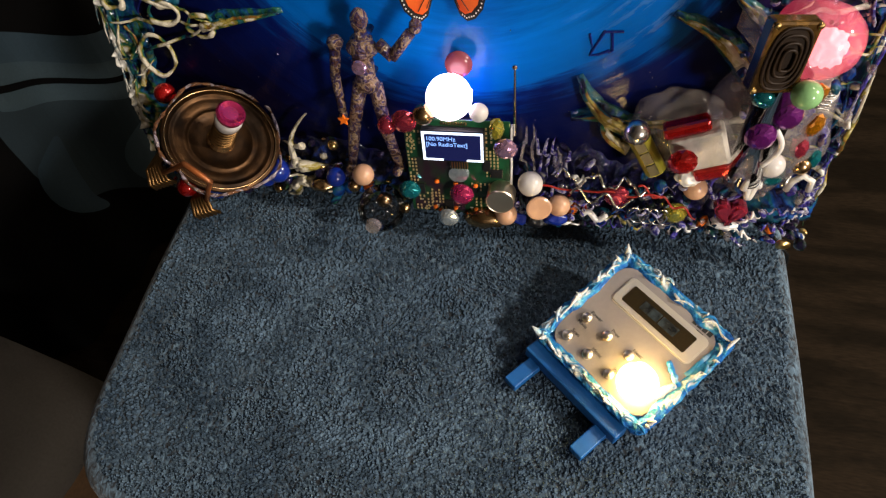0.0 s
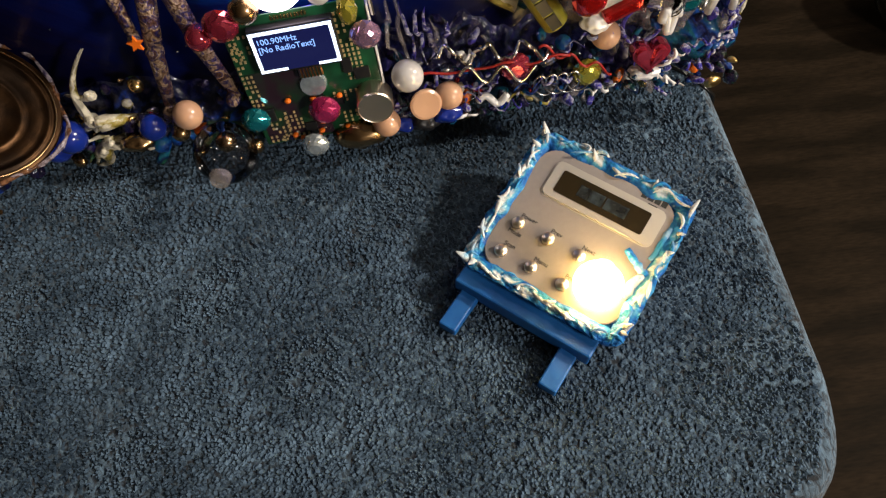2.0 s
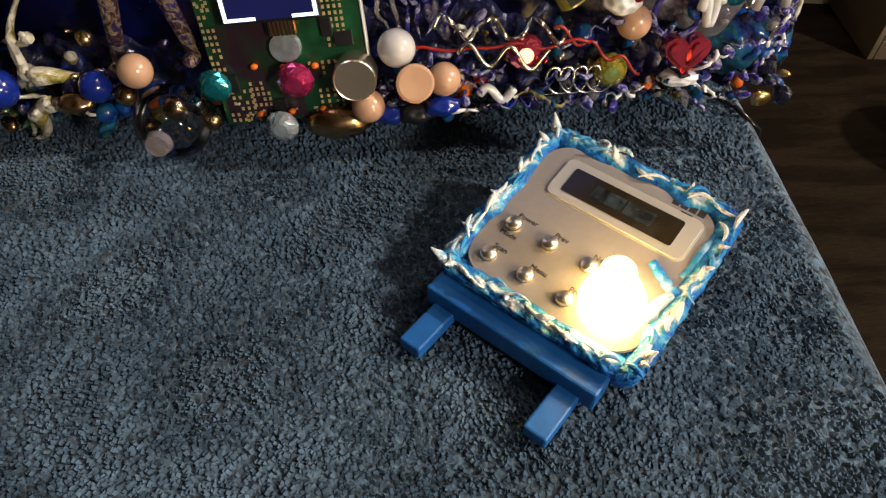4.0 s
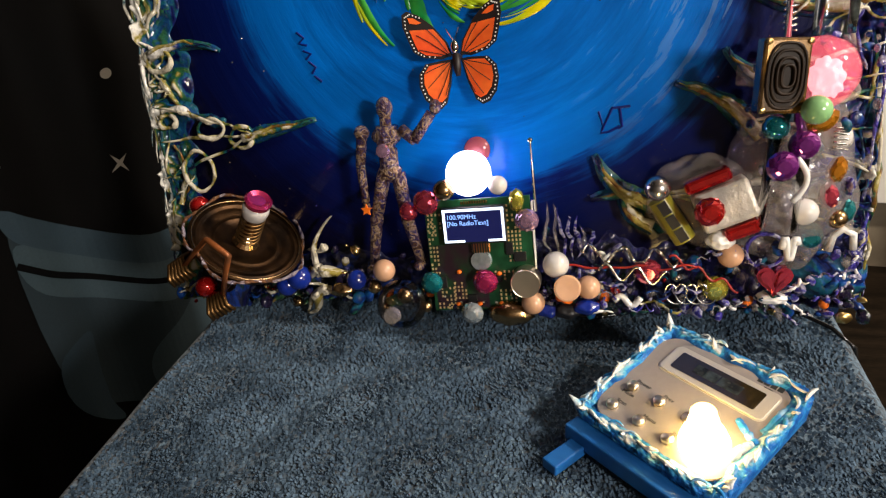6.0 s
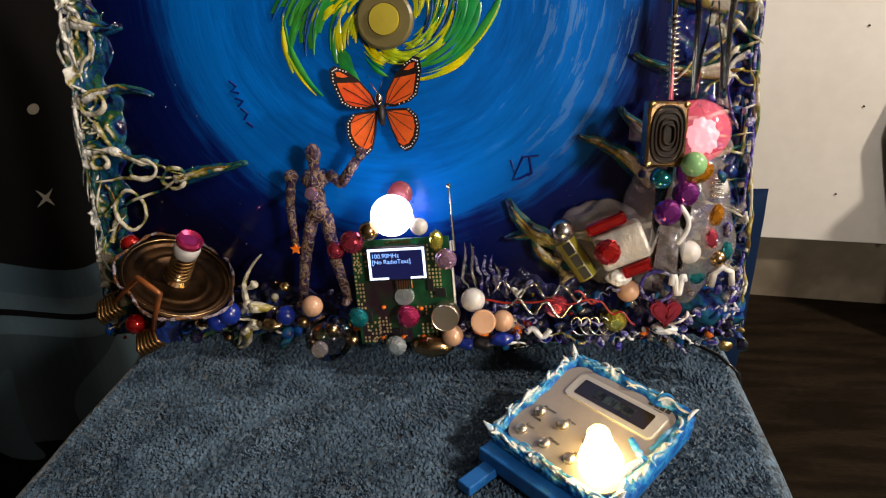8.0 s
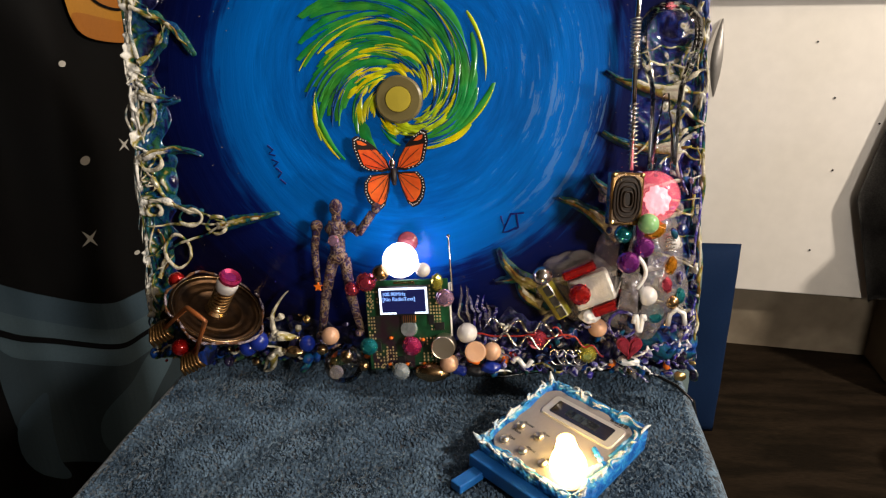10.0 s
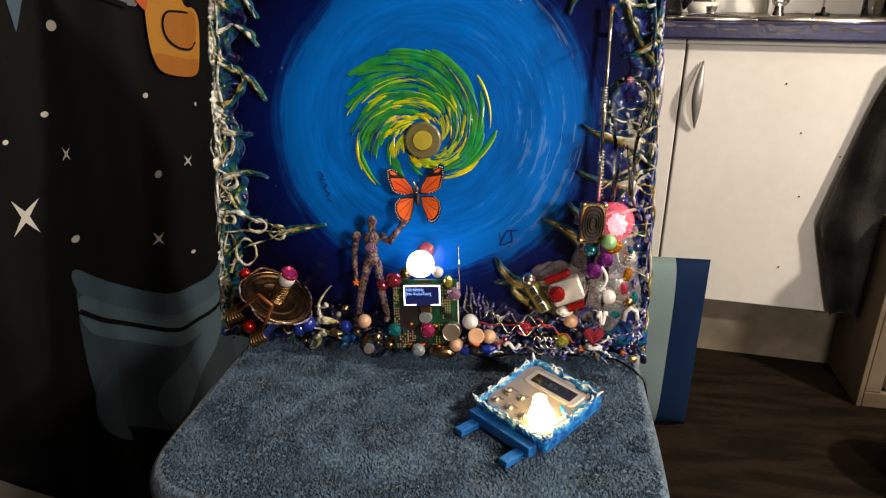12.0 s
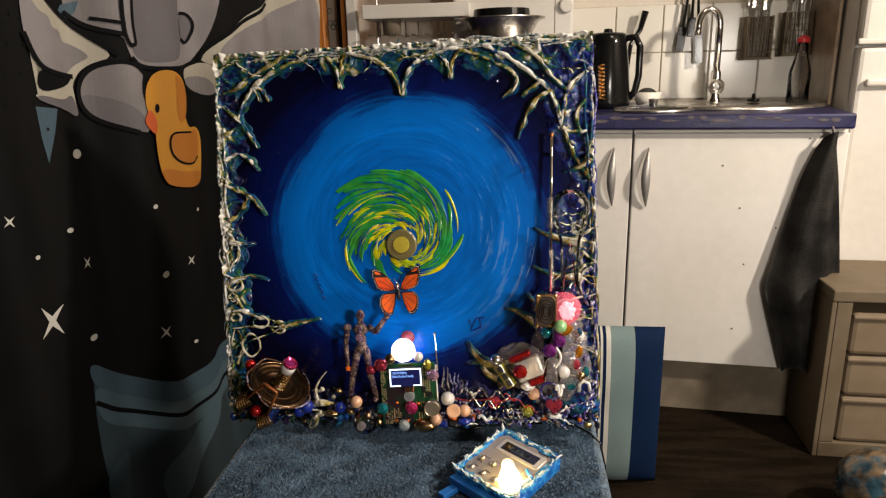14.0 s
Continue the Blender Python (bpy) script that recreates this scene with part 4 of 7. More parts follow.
def glaze_material(name, colours, scale, rough=0.16, coat=1.0, crest=None):
    """Poured and brushed paint: patches of several colours under a clear gloss."""
    m = bpy.data.materials.new(name)
    m.use_nodes = True
    nt = m.node_tree
    b = nt.nodes["Principled BSDF"]
    co = nt.nodes.new("ShaderNodeTexCoord")
    n = nt.nodes.new("ShaderNodeTexNoise")
    n.inputs["Scale"].default_value, n.inputs["Detail"].default_value, n.inputs["Distortion"].default_value = scale, 5, 1.2
    nt.links.new(co.outputs["Object"], n.inputs["Vector"])
    r = nt.nodes.new("ShaderNodeValToRGB")
    e = r.color_ramp.elements
    lo, hi = 0.3, 0.7
    e[0].position, e[0].color = lo, (*colours[0], 1)
    e[1].position, e[1].color = hi, (*colours[-1], 1)
    for i, c in enumerate(colours[1:-1]):
        k = e.new(lo + (hi - lo) * (i + 1) / (len(colours) - 1))
        k.color = (*c, 1)
    last = n.outputs["Fac"]
    if crest:
        # the brush has left its last colours on what stands out most
        sp = nt.nodes.new("ShaderNodeSeparateXYZ")
        nt.links.new(co.outputs["Object"], sp.inputs[0])
        mr = nt.nodes.new("ShaderNodeMapRange")
        lo_at, hi_at, axis, sign = (*crest, 1, -1)[:4]
        mr.inputs[1].default_value, mr.inputs[2].default_value, mr.inputs[3].default_value, mr.inputs[4].default_value = sign * lo_at, sign * hi_at, -0.12, 0.22
        nt.links.new(sp.outputs[axis], mr.inputs[0])
        ad = nt.nodes.new("ShaderNodeMath")
        ad.operation = "ADD"
        nt.links.new(last, ad.inputs[0])
        nt.links.new(mr.outputs[0], ad.inputs[1])
        last = ad.outputs[0]
    nt.links.new(last, r.inputs[0])
    nt.links.new(r.outputs[0], b.inputs["Base Color"])
    b.inputs["Roughness"].default_value, b.inputs["Coat Weight"].default_value, b.inputs["Coat Roughness"].default_value = 0.5, coat, 0.04
    b.inputs["Specular IOR Level"].default_value = 0.1
    bp = nt.nodes.new("ShaderNodeBump")
    bp.inputs["Strength"].default_value, bp.inputs["Distance"].default_value = 0.9, 0.003
    n2 = nt.nodes.new("ShaderNodeTexNoise")
    n2.inputs["Scale"].default_value, n2.inputs["Detail"].default_value = scale * 4, 3
    nt.links.new(co.outputs["Object"], n2.inputs["Vector"])
    nt.links.new(n2.outputs["Fac"], bp.inputs["Height"])
    nt.links.new(bp.outputs[0], b.inputs["Normal"])
    nt.links.new(bp.outputs[0], b.inputs["Coat Normal"])
    return m


CREAM, GOLD, GREEN, TEAL, NAVY, BLUE = (0.52, 0.48, 0.38), (0.25, 0.20, 0.04), (0.015, 0.08, 0.03), (0.006, 0.08, 0.12), (0.002, 0.003, 0.035), (0.006, 0.03, 0.20)
M["vortex"] = paint_material()
WHITE = (0.64, 0.62, 0.57)
M["bed"] = glaze_material("border_glaze", [NAVY, (0.003, 0.008, 0.10), TEAL, (0.004, 0.04, 0.16), (0.012, 0.075, 0.045), GREEN, GOLD, CREAM, WHITE, WHITE], 26, crest=(0.003, 0.013))
M["bed_right"] = glaze_material("border_glaze_violet", [NAVY, (0.003, 0.006, 0.10), BLUE, (0.02, 0.015, 0.14), TEAL, (0.10, 0.10, 0.30), CREAM, WHITE, GOLD, WHITE], 30, crest=(0.003, 0.014))
M["bed_dark"] = glaze_material("foot_glaze", [NAVY, (0.004, 0.006, 0.02), (0.01, 0.012, 0.03), BLUE, (0.012, 0.03, 0.02), (0.02, 0.07, 0.03), (0.12, 0.09, 0.03)], 30, crest=(0.005, 0.022))
M["bed_violet"] = glaze_material("foot_glaze_violet", [NAVY, (0.004, 0.004, 0.03), (0.008, 0.007, 0.06), (0.012, 0.02, 0.05), (0.02, 0.016, 0.13), (0.05, 0.045, 0.2), (0.3, 0.29, 0.4), WHITE], 44, crest=(0.004, 0.022))
M["bed_dark2"] = glaze_material("dark_varnish", [NAVY, (0.005, 0.02, 0.01), (0.012, 0.006, 0.03), NAVY, (0.02, 0.02, 0.05)], 60)
M["clear_resin"] = mat("clear_resin", (0.42, 0.37, 0.33), 0.12, vary=0.4, scale=45, second=(0.26, 0.23, 0.27), second_scale=40, alpha=0.36, coat=1.0, bump=0.8, bump_scale=90)
M["glaze_blue"] = glaze_material("blue_glaze", [NAVY, BLUE, NAVY, (0.004, 0.05, 0.24), TEAL, NAVY, (0.012, 0.075, 0.045), NAVY], 24)
M["skirt"] = glaze_material("ridge_foot_glaze", [NAVY, TEAL, (0.004, 0.04, 0.16), GREEN, TEAL, (0.06, 0.09, 0.04)], 40)
M["ridge"] = glaze_material("ridge_glaze", [NAVY, TEAL, GREEN, GOLD, CREAM, CREAM], 38, crest=(0.009, 0.017))
M["ridge_white"] = glaze_material("ridge_white", [NAVY, TEAL, BLUE, CREAM, (0.62, 0.6, 0.56), (0.66, 0.64, 0.6)], 38, crest=(0.008, 0.016))
M["rim_white"] = glaze_material("rim_white", [(0.62, 0.58, 0.5), (0.55, 0.5, 0.42), TEAL, (0.6, 0.57, 0.5), (0.62, 0.6, 0.55), CREAM], 45)
M["ridge_gold"] = glaze_material("ridge_gold", [NAVY, GREEN, (0.16, 0.06, 0.01), GOLD, GOLD, CREAM], 40, crest=(0.009, 0.018))
M["ridge_violet"] = glaze_material("ridge_violet", [(0.01, 0.008, 0.08), (0.03, 0.02, 0.2), (0.05, 0.04, 0.3), (0.40, 0.39, 0.48), (0.03, 0.025, 0.2), (0.008, 0.006, 0.05)], 80)
M["yellow_paint"] = mat("yellow_paint", (0.72, 0.60, 0.0), 0.3, vary=0.2, scale=80, second=(0.40, 0.52, 0.01), second_scale=30, coat=0.5)
M["green_paint"] = mat("green_paint", (0.008, 0.24, 0.05), 0.3, vary=0.3, scale=80, second=(0.04, 0.28, 0.03), second_scale=30, coat=0.5)
M["ink"] = mat("blue_ink", (0.002, 0.008, 0.14), 0.4, vary=0.1)

art = thing("mixed_media_painting", BASE, "blue vortex painting with thorny glazed border, leaning on towel", "painting")
X0, X1, Z0, Z1 = -0.298, 0.278, 0.038, 0.612
part("canvas", box(X0, 0.0, Z0, X1, 0.02, Z1, 0.002), "vortex", art)
part("stretcher", box(X0 + 0.01, 0.0205, Z0 + 0.01, X1 - 0.01, 0.035, Z1 - 0.01), "wood_dark", art)

rng = random.Random(11)


def glaze_strip(x0, z0, x1, z1, inner, depth, material, seed, name, crust=1.0, net=1.0, rim=0.0065):
    """A band of poured paint drawn up into a web of ridges with hollows between, and a crust along the outer edge."""
    bm = bmesh.new()
    length = math.hypot(x1 - x0, z1 - z0)
    n, k = int(length / 0.0019), 30
    d = Vector(((x1 - x0) / length, (z1 - z0) / length))
    nn = Vector((-d.y, d.x))
    rows = []
    for i in range(n + 1):
        w = inner(i / n)
        row = []
        for j in range(k + 1):
            q = j / k
            p = Vector((x0, z0)) + d * length * i / n + nn * w * q
            bend = noise.noise_vector((p.x * 30, p.y * 30, seed + 5))
            u = (p.x + 0.010 * bend.x, p.y + 0.010 * bend.y)
            coarse = max(0, 1 - 4.2 * abs(noise.noise((u[0] * 24, u[1] * 24, seed))))
            fine = max(0, 1 - 4.0 * abs(noise.noise((u[0] * 52, u[1] * 52, seed + 2))))
            grain = noise.noise((p.x * 150, p.y * 150, seed))
            h = 0.0012 + depth * net * (0.80 * coarse ** 1.4 + 0.42 * fine ** 1.5) * (1 - q ** 4) * (0.75 + 0.6 * grain)
            h += crust * depth * math.exp(-(w * q / rim) ** 2) * (0.55 + 0.5 * noise.noise((p.x * 60, p.y * 60, seed + 9)) + 0.5 * grain)
            if j == 0:
                h *= 0.45
            out = 0.0022 * noise.noise((p.x * 70, p.y * 70, seed + 4)) if j < 3 else 0
            row.append(bm.verts.new((p.x + nn.x * out, 0.001 if j == k else -max(0.0006, h), p.y + nn.y * out)))
        rows.append(row)
    for a, b in zip(rows, rows[1:]):
        for j in range(k):
            bm.faces.new((a[j], b[j], b[j + 1], a[j + 1]))
    back = [bm.verts.new((r[0].co.x, 0.018, r[0].co.z)) for r in rows]
    for i in range(n):
        bm.faces.new((back[i], back[i + 1], rows[i + 1][0], rows[i][0]))
    bmesh.ops.recalc_face_normals(bm, faces=bm.faces)
    return part(name, bm, material, art, smooth=True)


def wavy(seed, base, amp, f=7.0):
    return lambda t: base + amp * noise.noise((t * f, seed, 0.5)) + amp * 0.6 * noise.noise((t * f * 3.1, seed, 7))


glaze_strip(X0 - 0.006, Z1 + 0.004, X0 - 0.006, Z0, wavy(1, 0.034, 0.026, 9), 0.0105, "bed", 1, "border_left", 1.4, 1.0, 0.0075)
glaze_strip(X1 + 0.006, Z0, X1 + 0.006, Z1 + 0.004, wavy(2, 0.054, 0.028, 9), 0.012, "bed_right", 2, "border_right", 0.9)
glaze_strip(X1 + 0.006, Z1 + 0.006, X0 - 0.006, Z1 + 0.006, wavy(3, 0.040, 0.030, 9), 0.0105, "bed", 3, "border_top", 1.4, 1.1, 0.010)
glaze_strip(X0, Z0 - 0.006, 0.035, Z0 - 0.006, wavy(4, 0.046, 0.016), 0.015, "bed_dark", 4, "border_foot", 0.9)
glaze_strip(0.035, Z0 - 0.006, X1, Z0 - 0.006, wavy(5, 0.054, 0.016), 0.015, "bed_violet", 6, "border_foot", 0.9)


def wander(x0, z0, x1, z1, n, amp, d0, d1, seed):
    pts = []
    for i in range(n + 1):
        t = i / n
        q = noise.noise_vector((t * n * 0.33, seed * 1.7, 3.0))
        pts.append((x0 + (x1 - x0) * t + amp * q.x, -(d0 + (d1 - d0) * abs(math.sin(t * 9 + seed)) + 0.002 * q.y), z0 + (z1 - z0) * t + amp * q.z))
    return pts


def rope(name, pts, r, material, seed):
    rad = [r * (0.65 + 0.7 * abs(noise.noise((i * 0.45, seed, 2)))) * (0.12 + 0.88 * max(0, math.sin(math.pi * i / (len(pts) - 1))) ** 0.6) for i in range(len(pts))]
    return part(name, tube(pts, rad, 7), material, art, smooth=True)


# webs of thinner beads between edge and picture
for i in range(26):
    side = rng.random()
    if side < 0.34:
        a = (X0 + rng.uniform(0, 0.008), rng.uniform(0.12, 0.60))
        b = (a[0] + rng.uniform(0.015, 0.045), a[1] + rng.uniform(-0.05, 0.03))
    elif side < 0.7:
        a = (X1 - rng.uniform(0, 0.01), rng.uniform(0.10, 0.60))
        b = (a[0] - rng.uniform(0.02, 0.06), a[1] + rng.uniform(-0.05, 0.05))
    else:
        a = (rng.uniform(X0, X1), Z1 - rng.uniform(0, 0.01))
        b = (a[0] + rng.uniform(-0.07, 0.07), a[1] - rng.uniform(0.015, 0.05))
    rope("web", wander(*a, *b, 12, 0.008, 0.006, 0.016, 50 + i), rng.uniform(0.0008, 0.0021), rng.choice(["ridge", "ridge", "ridge_gold", "glaze_blue"]), i)


def foot(pts, rad, parent):
    """The spread of glaze at the foot of a ridge."""
    bm = tube([(x, 0.0, z) for x, y, z in pts], [1.7 * q + 0.0006 for q in rad], 10)
    for v in bm.verts:
        v.co.y = min(0.0005, v.co.y * 0.8)
        v.co.x += 0.0018 * noise.noise((v.co.x * 130, 0, v.co.z * 130))
    part("ridge_foot", bm, "skirt", parent, smooth=True)


def thorn(base, tip, r=0.006, bend=0.0, material="ridge", d=0.012, name="thorn"):
    b, t = Vector(base), Vector(tip)
    n = Vector((-(t - b).y, (t - b).x))
    pts, rad = [], []
    for i in range(12):
        s = i / 11
        p = b + (t - b) * s + n * bend * math.sin(math.pi * s)
        q = noise.noise((p.x * 60, p.y * 60, 3))
        pts.append((p.x, -d * (1 - 0.45 * s) - 0.002 * q, p.y + 0.002 * q))
        rad.append(r * (1.05 - 0.85 * s) * (1 + 0.35 * q))
    th = part(name, tube(pts, rad, 8), material, art, smooth=True)
    if d < 0.02 and name == "thorn":
        foot(pts, rad, th)
    if name == "thorn":
        # a second, thinner strand laid along it
        pts2 = [(px + 0.0035 * noise.noise((i * 0.5, px * 40, 1)), py - 0.6 * rad[i], pz + 0.5 * rad[i] + 0.0025 * noise.noise((i * 0.6, pz * 40, 4))) for i, (px, py, pz) in enumerate(pts)]
        part("strand", tube(pts2, [q * 0.5 for q in rad], 6), "ridge_gold" if material != "ridge_gold" else "ridge", th, smooth=True)


def loop(x, z, rx, rz, r, material="ridge_white", d=0.012):
    w = [noise.noise((math.cos(k * 0.2856) * 1.4 + x * 90, math.sin(k * 0.2856) * 1.4, z * 50)) for k in range(22)]
    pts = [(x + rx * (1 + 0.22 * w[k]) * math.cos(k * 0.2856), -d - 0.004 * w[k], z + rz * (1 + 0.25 * w[-k]) * math.sin(k * 0.2856)) for k in range(22)]
    part("loop", tube(pts, [r * (1 + 0.7 * q) for q in w], 7, closed=True), material, art, smooth=True)


# broken, meandering beads of paint along the edges, with spikes that stand out
def edge_beads(x0, z0, x1, z1, kinds, seed, out):
    n = 8
    for i in range(n):
        for k in range(2):
            t0 = (i + rng.uniform(-0.5, 0.3)) / n
            t1 = t0 + rng.uniform(2.0, 5.0) / n
            t0, t1 = max(0, t0), min(1, t1)
            side = rng.uniform(-0.004, 0.012) * (1 if k else 0.4)
            p = [(x0 + (x1 - x0) * t - out[0] * side, z0 + (z1 - z0) * t - out[1] * side) for t in (t0, t1)]
            rope("bead", wander(*p[0], *p[1], 26, rng.uniform(0.003, 0.006), 0.002, rng.uniform(0.008, 0.016), seed + i * 2 + k), rng.uniform(0.0010, 0.0026), rng.choice(kinds), i + k)
        if i % 2 == 0:
            t = rng.random()
            px, pz = x0 + (x1 - x0) * t, z0 + (z1 - z0) * t
            l = rng.uniform(0.002, 0.007)
            thorn((px - out[0] * 0.006, pz - out[1] * 0.006), (px + out[0] * l, pz + out[1] * l + rng.uniform(-0.005, 0.005)), 0.0026, 0.1, rng.choice(kinds), 0.006, "spike")


edge_beads(X0 - 0.005, Z1, X0 - 0.005, Z0 + 0.01, ["rim_white", "ridge", "rim_white", "ridge_white"], 200, (-1, 0))
edge_beads(X1 + 0.004, Z1, X1 + 0.004, Z0, ["ridge", "ridge_violet", "ridge_gold", "ridge", "glaze_blue", "ridge_violet"], 300, (1, 0))
edge_beads(X0, Z1 + 0.003, X1, Z1 + 0.003, ["rim_white", "rim_white", "ridge", "ridge_white"], 400, (0, 1))

for base, tip, r, bend, m in (
        ((-0.29, 0.322), (-0.252, 0.318), 0.0055, -0.1, "ridge_white"),
        ((-0.293, 0.256), (-0.231, 0.258), 0.0042, 0.12, "ridge_white"), ((-0.215, 0.183), (-0.150, 0.195), 0.0048, 0.0, "ridge"), ((-0.285, 0.235), (-0.255, 0.198), 0.0035, -0.1, "ridge"),
        
        
        
        ((0.275, 0.43), (0.238, 0.415), 0.006, 0.1, "ridge"), ((0.262, 0.305), (0.190, 0.331), 0.0065, 0.05, "ridge_gold"), ((0.258, 0.255), (0.188, 0.272), 0.0055, 0.08, "ridge_gold"), ((0.215, 0.205), (0.178, 0.232), 0.005, 0.1, "ridge_white"),
        ((0.205, 0.168), (0.145, 0.209), 0.0062, -0.08, "ridge_gold"), ((0.135, 0.115), (0.085, 0.156), 0.0072, 0.15, "ridge"), ((0.145, 0.098), (0.082, 0.120), 0.0075, -0.22, "ridge"), ((0.13, 0.10), (0.105, 0.135), 0.006, 0.2, "ridge_gold"),
        ((-0.155, 0.045), (-0.172, 0.022), 0.005, 0.2, "ridge_gold"), ((-0.145, 0.05), (-0.172, 0.024), 0.005, -0.1, "ridge_gold"), ((-0.15, 0.062), (-0.139, 0.112), 0.0035, 0.2, "ridge_gold"), ((-0.142, 0.088), (-0.165, 0.082), 0.003, 0.1, "ridge_gold"), ((-0.15, 0.07), (-0.185, 0.055), 0.005, 0.1, "ridge_gold"), ((-0.148, 0.066), (-0.115, 0.06), 0.005, 0.0, "ridge_gold")):
    thorn(base, tip, r, bend, m, 0.03 if base[1] < 0.09 else 0.012)
    if base[1] > 0.11:
        # roots that run from the thorn into the border
        near = min((abs(base[0] - X0), (-1, 0)), (abs(base[0] - X1), (1, 0)), (abs(base[1] - Z1), (0, 1)))
        reach = near[0] + 0.004
        for k in (-1, 0, 1):
            spread = rng.uniform(0.012, 0.035) * k
            end = (base[0] + near[1][0] * reach + abs(near[1][1]) * spread, base[1] + near[1][1] * reach + abs(near[1][0]) * spread)
            start = (base[0] + 0.25 * (tip[0] - base[0]), base[1] + 0.25 * (tip[1] - base[1]))
            rope("root", wander(*start, *end, 14, 0.004, 0.008, 0.014, 500 + rng.randrange(400)), r * rng.uniform(0.3, 0.55), rng.choice([m, "ridge", "ridge"]), k + 3)
for args in ((-0.246, 0.192, 0.014, 0.009, 0.0019), (-0.216, 0.184, 0.012, 0.009, 0.0019), (-0.262, 0.155, 0.014, 0.018, 0.0018), (-0.285, 0.252, 0.012, 0.009, 0.0020), (-0.286, 0.20, 0.008, 0.006, 0.0020)):
    loop(*args, "ridge")

def ridge(points, r0, r1, material, second="ridge_gold"):
    """A drawn ridge of paint through a few points, thick to thin, with a thinner strand along it."""
    for _ in range(3):
        points = [points[0]] + [q for p, n in zip(points, points[1:]) for q in ((0.75 * p[0] + 0.25 * n[0], 0.75 * p[1] + 0.25 * n[1]), (0.25 * p[0] + 0.75 * n[0], 0.25 * p[1] + 0.75 * n[1]))] + [points[-1]]
    pts, rad, more = [], [], []
    for i, (x, z) in enumerate(points):
        s = i / (len(points) - 1)
        q = noise.noise((x * 75, z * 75, 3))
        w = noise.noise((x * 75, z * 75, 9))
        pts.append((x + 0.0024 * q, -0.008 - 0.004 * w - 0.004 * (1 - s), z + 0.0024 * w))
        rad.append((r0 + (r1 - r0) * s) * (1 + 0.85 * q) * min(1, 0.35 + 6 * (1 - s)))
        more.append((x + 0.004 * w + 0.002, -0.011 - 0.004 * q, z - 0.004 * q))
    rd = part("ridge", tube(pts, rad, 8), material, art, smooth=True)
    foot(pts, rad, rd)
    part("strand", tube(more, [0.5 * r for r in rad], 6), second, rd, smooth=True)


